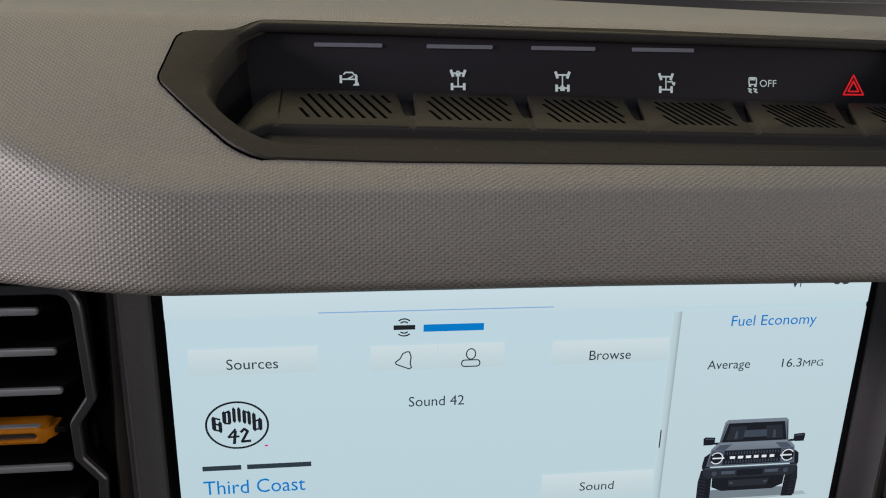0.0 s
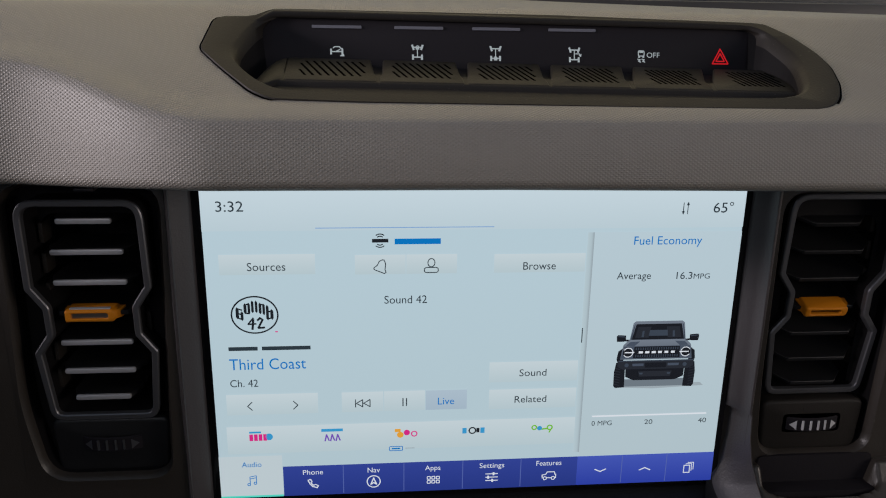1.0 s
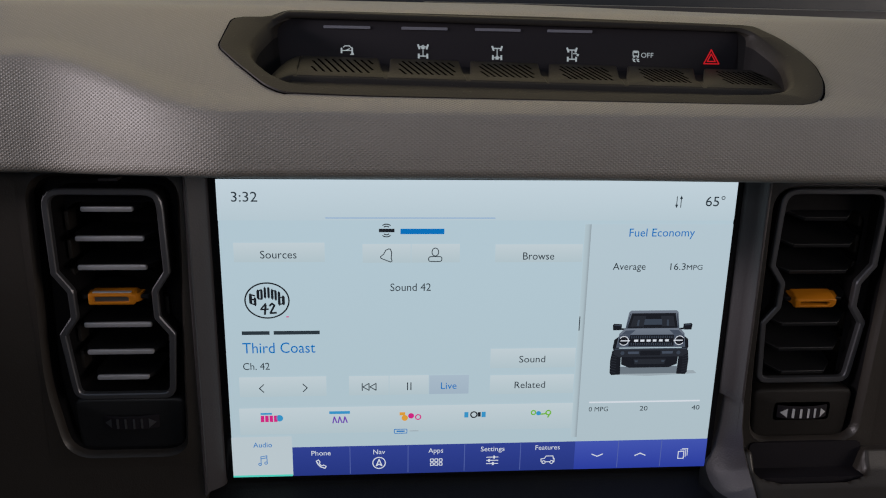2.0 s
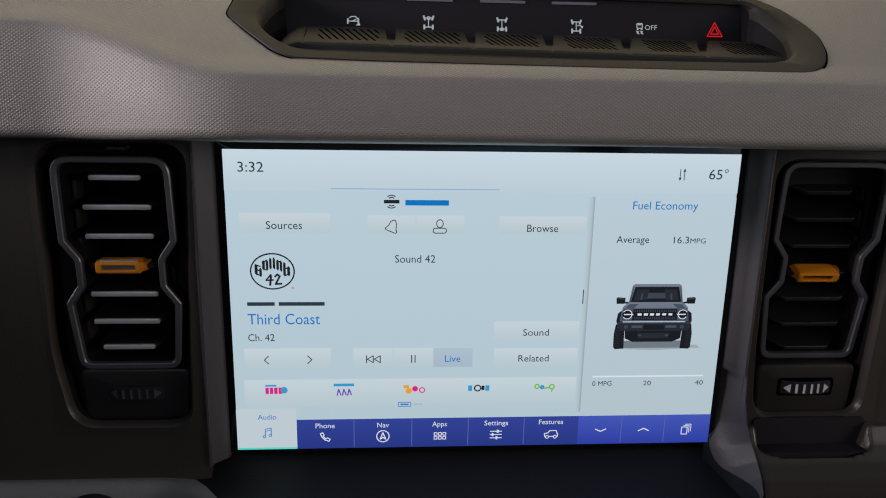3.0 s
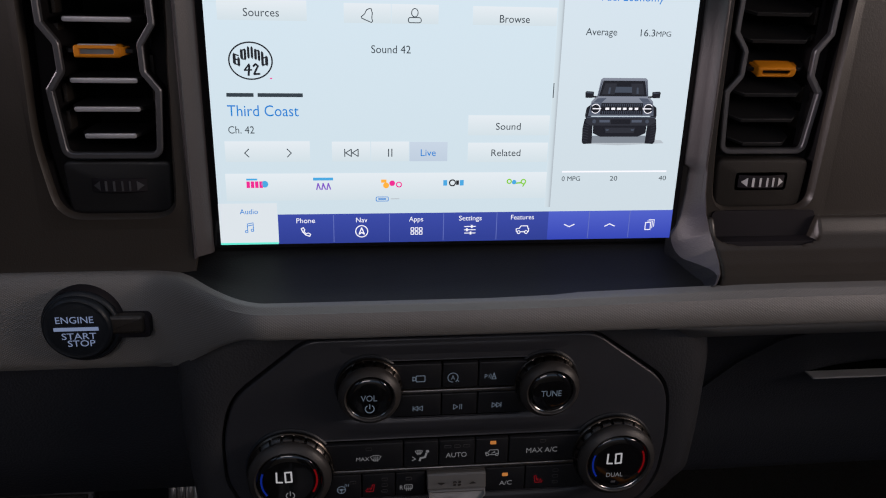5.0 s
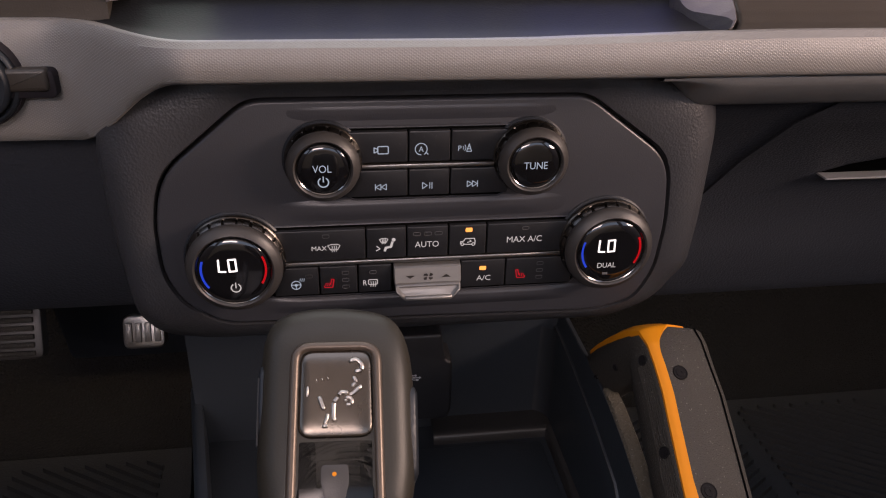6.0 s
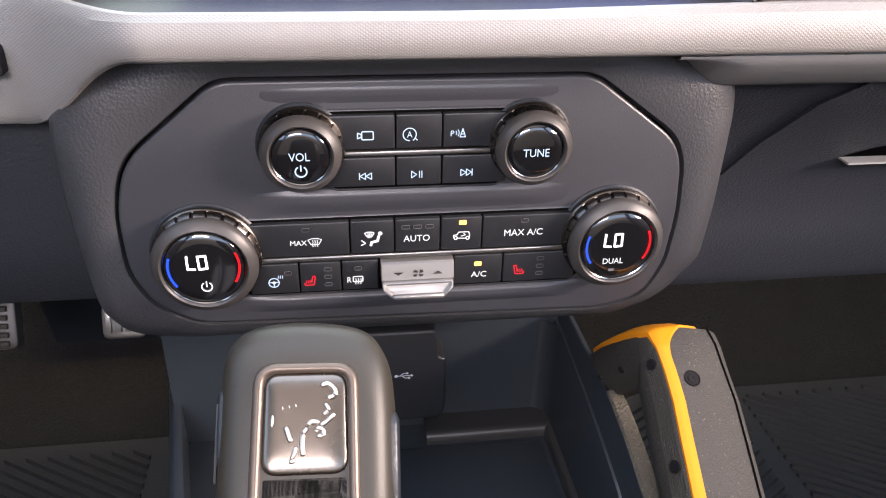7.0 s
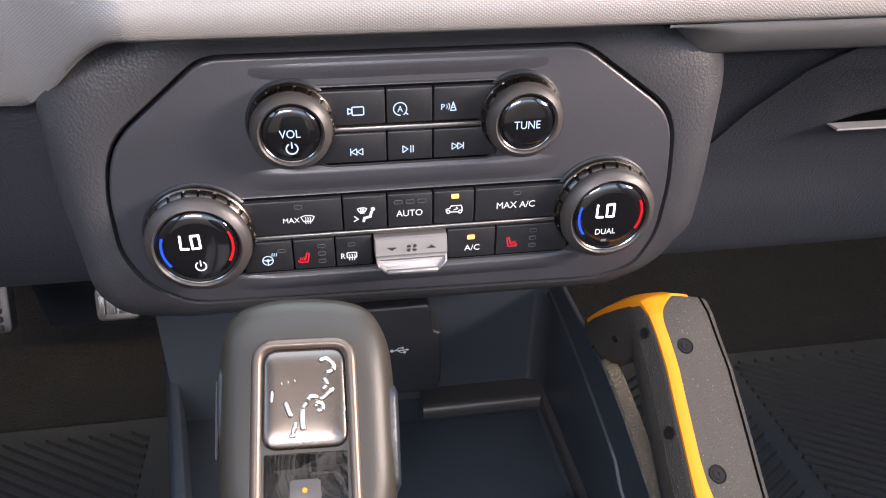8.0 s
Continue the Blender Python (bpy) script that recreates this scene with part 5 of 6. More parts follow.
for z, x0, x1 in ((0.7224, -0.036, 0.037), (0.6704, -0.076, 0.078)):
    b = Build()
    b.slab(rect(x0, x1, z - 0.0013, z + 0.0013), -0.033, -0.0372, 0.0010, 3)
    part("chrome_strip", b, SATIN, clim, "polished metal strip between buttons")
YB = -0.0368


LIFT = pose(0, 0, 0.0015)


def button(x0, x1, z0, z1, name="button", mat=BUTTON, front=YB):
    q = Build(LIFT)
    q.slab(rect(x0 + 0.00035, x1 - 0.00035, z0 + 0.0002, z1 - 0.0002, 0.0006, 2), -0.033, front, 0.0007, 2)
    return part(name, q, mat, clim, "black soft-touch button" if mat is BUTTON else "silver fan rocker")


def mark(btn, draw, mat=HV_ICE, label="", y=None, dx=0.0, about=None, size=1.0):
    """A printed symbol; about: the point that it shrinks towards."""
    q = Build(LIFT @ pose(dx, 0, 0) @ (pose(about[0], 0, about[1]) @ Matrix.Diagonal((size, 1, size, 1)) @ pose(-about[0], 0, -about[1]) if about else Matrix()))
    draw(q, (y or YB) - 0.0002)
    return part("symbol", q, mat, btn, label, smooth=0)


def led(btn, x, z, on=False, w=0.0034, h=0.0018):
    q = Build(LIFT)
    q.slab(rect(x - w / 2, x + w / 2, z - h / 2, z + h / 2, 0.0004, 2), YB + 0.001, YB - 0.0003)
    ob = part("indicator", q, HV_AMBER if on else BUTTON, btn, "lit amber indicator" if on else "")
    if not on:
        r = Build(LIFT)
        r.stroke(rect(x - w / 2, x + w / 2, z - h / 2, z + h / 2, 0.0007, 3), 0.0003, YB - 0.00045, True)
        part("indicator_rim", r, GREYMARK, btn, smooth=0)
    return ob


k = 0.00045
t1 = button(-0.0400, -0.0088, 0.7228, 0.7388)
mark(t1, lambda q, y: (q.stroke(rect(-0.0225, -0.0172, 0.7275, 0.7314, 0.0006), k * 1.2, y, True), q.stroke([(-0.0244, 0.7281), (-0.0244, 0.7308), (-0.0227, 0.7301), (-0.0227, 0.7288)], k * 1.2, y, True)), label="camera icon", dx=-0.0012, about=(-0.0200, 0.7295), size=0.95)
t2 = button(-0.0088, 0.0120, 0.7228, 0.7388)
mark(t2, lambda q, y: (q.arc(-0.0012, 0.7295, 0.0029, -40, 270, k, y, 24), write(q, "A", -0.0024, 0.0000, 0.7281, 0.0028, y), q.stroke([(0.0004, 0.7268), (0.0013, 0.7277), (0.0022, 0.7268)], k, y)), label="auto stop icon", dx=-0.0014, about=(-0.0012, 0.7295), size=1.0)
t3 = button(0.0120, 0.0420, 0.7228, 0.7388)
mark(t3, lambda q, y: (write(q, "P", 0.0166, 0.0184, 0.7280, 0.0029, y), q.arc(0.0182, 0.7296, 0.0014, -45, 45, k * 0.8, y, 6), q.arc(0.0182, 0.7296, 0.0026, -40, 40, k * 0.8, y, 6), q.stroke([(0.0213, 0.7275), (0.0226, 0.7318), (0.0240, 0.7275)], k, y, True), q.stroke([(0.0218, 0.7290), (0.0235, 0.7290)], k, y), q.stroke([(0.0221, 0.7303), (0.0232, 0.7303)], k, y)), label="parking sensor icon", dx=-0.0014, about=(0.0203, 0.7296), size=0.9)
t4 = button(-0.0400, -0.0088, 0.7050, 0.7192)
mark(t4, lambda q, y: (q.stroke([(-0.0248, 0.7085), (-0.0248, 0.7121)], k, y), q.stroke([(-0.0218, 0.7086), (-0.0218, 0.7120), (-0.0246, 0.7103)], k, y, True), q.stroke([(-0.0188, 0.7086), (-0.0188, 0.7120), (-0.0216, 0.7103)], k, y, True)), label="previous track icon", dx=-0.0006, about=(-0.0218, 0.7103), size=0.9)
t5 = button(-0.0088, 0.0120, 0.7050, 0.7192)
mark(t5, lambda q, y: (q.stroke([(-0.0016, 0.7086), (-0.0016, 0.7122), (0.0010, 0.7104)], k, y, True), q.stroke([(0.0024, 0.7086), (0.0024, 0.7122)], k, y), q.stroke([(0.0036, 0.7086), (0.0036, 0.7122)], k, y)), label="play pause icon", dx=-0.0004, about=(0.0010, 0.7104), size=0.9)
t6 = button(0.0120, 0.0420, 0.7050, 0.7192)
mark(t6, lambda q, y: (q.stroke([(0.0268, 0.7088), (0.0268, 0.7124)], k, y), q.stroke([(0.0210, 0.7089), (0.0210, 0.7123), (0.0238, 0.7106)], k, y, True), q.stroke([(0.0239, 0.7089), (0.0239, 0.7123), (0.0266, 0.7106)], k, y, True)), label="next track icon", dx=-0.0006, about=(0.0240, 0.7106), size=0.9)

d1 = button(-0.0760, -0.0304, 0.6705, 0.6880)


def wind(q, y, x, z, s=1.0):
    """A windscreen outline with three rising air lines."""
    q.stroke([(x - 0.0032 * s, z + 0.0013 * s), (x - 0.0014 * s, z + 0.0020 * s), (x + 0.0014 * s, z + 0.0020 * s), (x + 0.0032 * s, z + 0.0013 * s), (x + 0.0019 * s, z - 0.0012 * s), (x - 0.0019 * s, z - 0.0012 * s)], k * 0.9, y, True)
    for e in (-0.0011, 0, 0.0011):
        q.stroke([(x + e * s, z + 0.0012 * s), (x + (e + 0.0003) * s, z), (x + (e - 0.0002) * s, z - 0.0011 * s), (x + (e + 0.0002) * s, z - 0.0024 * s)], k * 0.8, y)


mark(d1, lambda q, y: (write(q, "MAX", -0.0572, -0.0490, 0.6765, 0.0027, y), wind(q, y, -0.0450, 0.6780, 1.05)), HV_WHITE, "max defrost icon", dx=-0.0012, about=(-0.05, 0.678), size=0.92)
led(d1, -0.0505, 0.6846)
d2 = button(-0.0304, -0.0096, 0.6705, 0.6880)
mark(d2, lambda q, y: (q.disc(-0.0160, 0.6808, 0.0009, y), q.stroke([(-0.0166, 0.6796), (-0.0172, 0.6773), (-0.0196, 0.6768), (-0.0200, 0.6753)], 0.0011, y), q.stroke([(-0.0238, 0.6778), (-0.0222, 0.6764), (-0.0240, 0.6755)], k, y), wind(q, y, -0.0205, 0.6804, 0.6)), HV_WHITE, "air direction icon", dx=-0.0008, about=(-0.0199, 0.678), size=1.12)
d3 = button(-0.0096, 0.0121, 0.6705, 0.6880)
mark(d3, lambda q, y: write(q, "AUTO", -0.0048, 0.0076, 0.6762, 0.0032, y), HV_WHITE, "auto lettering", dx=-0.0006)
for x in (-0.0044, 0.0012, 0.0068):
    led(d3, x, 0.6839, w=0.0038)
d4 = button(0.0121, 0.0321, 0.6705, 0.6880)
mark(d4, lambda q, y: (q.stroke([(0.0190, 0.6772), (0.0190, 0.6784), (0.0206, 0.6786), (0.0214, 0.6800), (0.0262, 0.6800), (0.0266, 0.6786), (0.0266, 0.6770)], k * 1.1, y), q.stroke([(0.0205, 0.6768), (0.0252, 0.6766)], k, y), q.arc(0.0200, 0.6769, 0.0008, 0, 360, k, y, 10), q.arc(0.0257, 0.6767, 0.0008, 0, 360, k, y, 10), q.stroke([(0.0226, 0.6778), (0.0246, 0.6784), (0.0238, 0.6792)], k, y)), HV_WHITE, "recirculation icon", dx=-0.0006)
led(d4, 0.0226, 0.6850, True, 0.0035, 0.0022)
d5 = button(0.0321, 0.0790, 0.6705, 0.6880)
mark(d5, lambda q, y: (write(q, "MAX A/C", 0.0435, 0.0622, 0.6768, 0.0033, y)), HV_WHITE, "max A/C lettering", dx=-0.0006)
led(d5, 0.0525, 0.6848)
e1 = button(-0.0780, -0.0548, 0.6508, 0.6672)
mark(e1, lambda q, y: (q.arc(-0.0668, 0.6572, 0.0024, 0, 360, k, y, 20), q.disc(-0.0668, 0.6572, 0.0008, y), q.stroke([(-0.0690, 0.6574), (-0.0646, 0.6574)], k, y), q.stroke([(-0.0668, 0.6572), (-0.0668, 0.6550)], k, y), [q.stroke([(-0.0648 + e, 0.6594), (-0.0645 + e, 0.6610)], k * 0.7, y) for e in (0, 0.0010, 0.0020)]), HV_ICE, "heated wheel icon")
led(e1, -0.0600, 0.6622)
e2 = button(-0.0548, -0.0350, 0.6508, 0.6672)


def seat(q, y, x, z, s=1):
    q.stroke([(x - s * 0.0026, z - 0.0012), (x - s * 0.0022, z - 0.0022), (x + s * 0.0018, z - 0.0022), (x + s * 0.0026, z + 0.0024), (x + s * 0.0014, z + 0.0026), (x + s * 0.0008, z - 0.0006)], k * 1.1, y)
    for e in (-0.0018, -0.0008, 0.0002):
        q.stroke([(x + s * e, z - 0.0012), (x + s * (e + 0.0003), z + 0.0004)], k * 0.9, y)


mark(e2, lambda q, y: seat(q, y, -0.0494, 0.6572), HV_RED, "red heated seat icon", dx=-0.0006)
for z in (0.6633, 0.6592, 0.6551):
    led(e2, -0.0414, z)
e3 = button(-0.0350, -0.0172, 0.6508, 0.6672)
mark(e3, lambda q, y: (write(q, "R", -0.0314, -0.0294, 0.6552, 0.0030, y), q.stroke(rect(-0.0286, -0.0240, 0.6556, 0.6584, 0.0005), k, y, True), [q.stroke([(-0.0274 + e, 0.6574), (-0.0272 + e, 0.6562), (-0.0275 + e, 0.6542)], k * 0.8, y) for e in (0, 0.0012, 0.0024)]), HV_WHITE, "rear defrost icon", dx=-0.0010)
led(e3, -0.0272, 0.6630)
# silver fan rocker: sloping upper plate over a dished lip that narrows to a rounded bar
q = Build(LIFT)
prof = [(-0.034, 0.6668), (-0.0385, 0.6664), (-0.0395, 0.6657), (-0.0418, 0.6582), (-0.0414, 0.6576), (-0.034, 0.6576)]
q.loft([[(-0.0164, y, z) for y, z in prof], [(-0.0160, y - 0.0003, z) for y, z in prof], [(0.0180, y - 0.0003, z) for y, z in prof], [(0.0184, y, z) for y, z in prof]], closed=False, cap0=True, cap1=True)
fan = part("fan_rocker", q, SILVER, clim, "silver fan speed rocker", smooth=24)
LIP = rounded([(-0.0162, 0.6577), (0.0182, 0.6577), (0.0180, 0.6546), (0.0134, 0.6500), (-0.0114, 0.6500), (-0.0160, 0.6546)], 0.0006, 2)


def lip_ring(d, dy):
    return [(x, -0.0420 - 0.0044 * smooth01((0.6584 - z) / 0.0060) + dy, z) for x, z in inset(LIP, d)]


q = Build(LIFT)
q.loft([[(x, -0.034, z) for x, z in LIP], lip_ring(0, 0.0006), lip_ring(0.0003, 0), lip_ring(0.0010, -0.0002), lip_ring(0.0014, 0.0004), lip_ring(0.0020, 0.0013), lip_ring(0.0028, 0.0015)], cap1=True)
part("dished_lip", q, SILVER, fan, smooth=40)
q = Build(LIFT)
q.loft([[(x, -0.0462 - w * 0.0013 * math.cos(g), 0.6513 + w * 0.0013 * math.sin(g)) for g in span(0, 2 * math.pi, 14)[:-1]] for x, w in ((-0.0112, 0.7), (-0.0108, 1.0), (0.0128, 1.0), (0.0132, 0.7))], cap0=True, cap1=True)
part("finger_bar", q, SILVER, fan, "rounded bright lower bar", smooth=60)
fan_m = Matrix.Translation((0.001, -0.0424, 0.6637)) @ pose(0, 0, 0, 17, 0, 0)
q = Build(fan_m)
for i in range(4):
    a = 90 * i + 20
    q.flat([(s * math.cos(radians(a + b)), s * math.sin(radians(a + b))) for s, b in ((0.0005, 0), (0.0016, -6), (0.0027, 4), (0.0030, 28), (0.0027, 52), (0.0016, 46))], -0.0006)
q.flat([(-0.0118, 0.0011), (-0.0070, 0.0011), (-0.0094, -0.0011)], -0.0006)
q.flat([(0.0070, -0.0009), (0.0118, -0.0009), (0.0094, 0.0013)], -0.0006)
part("symbol", q, DIALGREY, fan, "grey fan and arrow marks", smooth=0)
e4 = button(0.0188, 0.0432, 0.6508, 0.6672)
mark(e4, lambda q, y: write(q, "A/C", 0.0276, 0.0352, 0.6548, 0.0030, y), HV_WHITE, "A/C lettering")
led(e4, 0.0308, 0.6622, True, 0.0035, 0.0022)
e5 = button(0.0432, 0.0800, 0.6508, 0.6672)
mark(e5, lambda q, y: seat(q, y, 0.0520, 0.6576, -1), HV_RED, "red heated seat icon", dx=-0.0006)
for z in (0.6636, 0.6594, 0.6553):
    led(e5, 0.0618, z)


def dial(cx, cz, r, face, label):
    """A turning knob: dark foot, chromed and notched rim, grey cone and a domed black glass face."""
    q = Build()
    r += 0.0006
    q.lathe(cx, cz, [(r + 0.0012, -0.031), (r + 0.0012, -0.0345), (r + 0.0004, -0.0352), (r - 0.0018, -0.0352)], 64, cap=False)
    part("dial_seat", q, BLACK, clim)
    q = Build()
    q.lathe(cx, cz, [(r - 0.0006, -0.0348), (r + 0.0001, -0.0360), (r - 0.0001, -0.0372), (r - 0.0012, -0.0378)], 72, cap=False)
    part("base_ring", q, POLISHED, clim, "thin chrome ring at the dial's foot", smooth=60)
    notch = 22 if r > 0.02 else 18

    def knurl(a, j):
        u = (a / (2 * math.pi) * notch) % 1
        return 0.955 if u < 0.16 and j < 5 else 1.0
    q = Build()
    q.lathe(cx, cz, [(r - 0.0026, -0.0340), (r - 0.0006, -0.0378), (r, -0.0398), (r - 0.0005, -0.0410), (r - 0.0017, -0.0425), (r - 0.0028, -0.0434)], notch * 12, knurl, cap=False)
    rim = part("notched_rim", q, RIM, clim, "dark chromed notched rim", smooth=30)
    q = Build()
    q.lathe(cx, cz, [(r - 0.0026, -0.0424), (r - 0.0014, -0.0430), (r - 0.0010, -0.0443), (r - 0.0013, -0.0458), (r - 0.0026, -0.0475), (face + 0.0010, -0.0490), (face + 0.0004, -0.0486), (face, -0.0476)], 72, cap=False)
    part("grey_cone", q, DIALGREY, clim, "satin grey dial ring", smooth=60)
    q = Build()
    q.lathe(cx, cz, [(face, -0.0478), (face - 0.0003, -0.0482), (face - 0.0007, -0.0479)], 64, cap=False)
    part("face_ring", q, CHROME, clim, "thin chrome ring", smooth=60)
    q = Build()
    q.lathe(cx, cz, [(face - 0.0008, -0.0474), (face - 0.0014, -0.0482), (face * 0.7, -0.0487), (face * 0.35, -0.04895), (0.0006, -0.0490)], 56)
    return part("dial_face", q, FACE, clim, label, smooth=60)


YF = -0.0492
vol = dial(-0.0498, 0.7262, 0.0179, 0.0130, "glossy black volume dial face")
q = Build()
write(q, "VOL", -0.0548, -0.0460, 0.7250, 0.0036, YF)
q.arc(-0.0500, 0.7202, 0.0024, 125, 415, 0.0006, YF, 20)
q.stroke([(-0.0500, 0.7230), (-0.0500, 0.7204)], 0.0006, YF)
part("symbol", q, HV_ICE, vol, "pale blue volume lettering", smooth=0)
tune = dial(0.0518, 0.7258, 0.0179, 0.0130, "glossy black tuning dial face")
q = Build()
write(q, "TUNE", 0.0460, 0.0577, 0.7236, 0.0036, YF)
part("symbol", q, HV_ICE, tune, "pale blue tuning lettering", smooth=0)
for cx, cz, lx in ((-0.0955, 0.6745, -0.0996), (0.0960, 0.6760, 0.0926)):
    fc = dial(cx, cz, 0.0240, 0.0185, "glossy black temperature dial face")
    q = Build()
    z = cz + 0.0005
    lx += 0.0016 if cx < 0 else 0.0008
    w = 0.00095
    q.stroke([(lx - 0.0043, z + 0.0066), (lx - 0.0044, z + 0.0002), (lx - 0.0012, z)], w, YF)
    q.stroke([(lx + 0.0006, z), (lx + 0.0004, z + 0.0064), (lx + 0.0038, z + 0.0066), (lx + 0.0040, z + 0.0002)], w, YF, True)
    part("digits", q, HV_DIGIT, fc, "bright white temperature reading", smooth=0)
    q = Build()
    q.arc(cx, cz + 0.0008, 0.0155, 160, 215, 0.0011, YF + 0.0004, 14)
    part("cool_arc", q, HV_BLUE, fc, "blue arc", smooth=0)
    q = Build()
    q.arc(cx, cz + 0.0014, 0.0155, -32, 24, 0.0011, YF + 0.0004, 14)
    part("warm_arc", q, HV_WARM, fc, "red arc", smooth=0)
    q = Build()
    if cx < 0:
        q.arc(lx + 0.0028, z - 0.0092, 0.0023, 125, 415, 0.0006, YF, 20)
        q.stroke([(lx + 0.0028, z - 0.0064), (lx + 0.0028, z - 0.0092)], 0.0006, YF)
    else:
        write(q, "DUAL", lx - 0.0042, lx + 0.0058, z - 0.0093, 0.0029, YF)
    part("symbol", q, HV_WHITE, fc, "white symbol", smooth=0)
    if cx > 0:
        q = Build()
        q.flat(rect(lx - 0.0010, lx + 0.0018, z - 0.0134, z - 0.0120), YF)
        part("indicator", q, GREYMARK, fc, "unlit indicator", smooth=0)

# ---- centre console ----
BINGLOSS = surface("bin_corner_plastic", (0.0165, 0.0190, 0.0225), 0.30, smear=0.04)
BINEDGE = surface("bin_edge_plastic", (0.018, 0.0175, 0.0175), 0.40)
console = thing("centre_console", (-0.02, -0.1, 0.24), "black plastic centre console with open storage bin", "console")
b = Build()
b.slab(rect(-0.146, 0.112, 0.24, 0.64), 0.075, 0.050)
part("back_wall", b, BINBLACK, console)


def left_x(y):
    return min(-0.122, -0.135 - 0.166 * (y + 0.036))


b = Build()
b.loft([[(left_x(y) - 0.004, y, 0.24), (left_x(y), y, 0.515), (left_x(y) + 0.001, y, 0.519), (left_x(y) + 0.004, y, 0.5205), (left_x(y) + 0.008, y, 0.519), (left_x(y) + 0.010, y, 0.24)] for y in span(0.07, -0.40, 16)], closed=False)
part("side_wall", b, BINBLACK, console, smooth=60)


def bin_top(y):
    return 0.5675 - 0.0030 * smooth01((0.04 - y) / 0.04) - (0.150 * max(0.0, 0.006 - y) + 0.9 * max(0.0, -0.02 - y) ** 2 if y > -0.09 else 0.0246 + 0.30 * (-0.09 - y))


def rail_z(y):
    knots = ((-0.034, 0.5790), (-0.050, 0.5775), (-0.075, 0.5725), (-0.100, 0.5645), (-0.15, 0.5490), (-0.20, 0.5330), (-0.42, 0.465))
    if y >= knots[0][0]:
        return knots[0][1]
    for (a, za), (c, zb) in zip(knots, knots[1:]):
        if a >= y >= c:
            return za + (zb - za) * (a - y) / (a - c)


b = Build()
b.loft([[(0.1010, y, 0.470), (0.1015, y, 0.53), (0.1018, y, bin_top(y) - 0.0012), (0.1021, y, bin_top(y) - 0.0003), (0.1026, y, bin_top(y)), (0.1034, y, bin_top(y) + 0.0002), (0.1064, y, rail_z(y) - 0.0012), (0.1072, y, rail_z(y) - 0.0010), (0.1110, y, rail_z(y) - 0.004), (0.1130, y, 0.24)] for y in span(0.07, -0.40, 40)], closed=False)
part("side_wall", b, BINBLACK, console, smooth=35)
# lighter tube laid along the wall's edge as its highlight
b = Build()
b.tube([(0.1022, y, bin_top(y) - 0.0002) for y in span(0.045, -0.38, 40)], 0.0003, 6)
part("wall_edge_glint", b, DIALGREY, console, "highlight on the bin wall's edge, as a thin lighter tube", smooth=60)
b = Build()
b.box(-0.14, 0.112, 0.07, -0.40, 0.466, 0.486)
part("bin_floor", b, BINBLACK, console)
b = Build()
b.loft([[(x, 0.052, 0.4945), (x, 0.036, 0.4940), (x, 0.0315, 0.4932), (x, 0.0300, 0.4912), (x, 0.0295, 0.486)] for x in (0.016, 0.024, 0.090, 0.096, 0.102)], closed=False)
b.loft([[(0.1025, y, 0.4945), (0.0985, y, 0.4935), (0.0970, y, 0.4920), (0.0965, y, 0.486)] for y in (0.034, -0.36)], closed=False)
part("bin_ledge", b, BINEDGE, console, "satin black step round the bin floor", smooth=60)
b = Build()
b.slab(rounded([(0.012, -0.36), (0.092, -0.36), (0.092, 0.024), (-0.02, 0.024), (-0.02, -0.36)], 0.006, 4), -0.4865, -0.4885, 0.001)
for i, p in enumerate(b.v):
    b.v[i] = (p[0], p[2], -p[1] + 0.0)
part("bin_mat", b, BINBLACK, console, "black bin mat")
b = Build()
b.loft([[(0.1022 - 0.0130 * (1 - math.sin(a)) - 0.0012 * (0.566 - z) / 0.07, 0.0505 - 0.0130 * (1 - math.cos(a)), z) for a in [math.pi / 2 * i / 8 for i in range(9)]] for z in span(0.4870, 0.5672, 10)], closed=False)
part("bin_corner", b, BINGLOSS, console, "rounded inner corner of the bin", smooth=80)
b = Build()
b.box(0.076, 0.1005, -0.066, -0.078, 0.4885, 0.5000, 0.001)
plate = part("socket_plate", b, SATIN, console, "small silver-edged plate in the bin")
usb = thing("usb_cover", (0.008, 0.03, 0.51), "black rubber cover over usb sockets in the bin", "usb cover")
b = Build()
b.slab(rounded([(-0.030, 0.5100), (0.0240, 0.5100), (0.0275, 0.518), (0.0275, 0.5580), (0.0225, 0.5590), (0.0200, 0.5800), (-0.030, 0.5800)], 0.004, 4), 0.050, 0.028, 0.0022, 3)
cover = part("cover_flap", b, BUTTON, usb)
q = Build()
yu = 0.0276
q.stroke([(-0.0040, 0.5470), (0.0052, 0.5470)], 0.0006, yu)
q.disc(-0.0042, 0.5470, 0.0011, yu)
q.flat([(0.0050, 0.5460), (0.0050, 0.5480), (0.0066, 0.5470)], yu)
q.stroke([(-0.0020, 0.5470), (0.0002, 0.5488), (0.0022, 0.5488)], 0.0006, yu)
q.stroke([(-0.0006, 0.5470), (0.0014, 0.5452), (0.0032, 0.5452)], 0.0006, yu)
q.disc(0.0026, 0.5488, 0.0008, yu)
q.flat(rect(0.0030, 0.0046, 0.5444, 0.5460), yu)
part("usb_symbol", q, MARK, cover, "grey usb symbol", smooth=0)

# ---- gear shifter ----
shift = thing("gear_shifter", (-0.045, -0.17, 0.49), "leather-clad gear shifter with polished metal medallion", "gear shifter")
FACE_M = Matrix.Translation((-0.0465, -0.1690, 0.7170)) @ pose(0, 0, 0, -46, 0, 0) @ pose(0.0004, 0, 0, 0, 2.5, 0)
# local x-z is the sloping face, -y points out of it
b = Build(FACE_M)
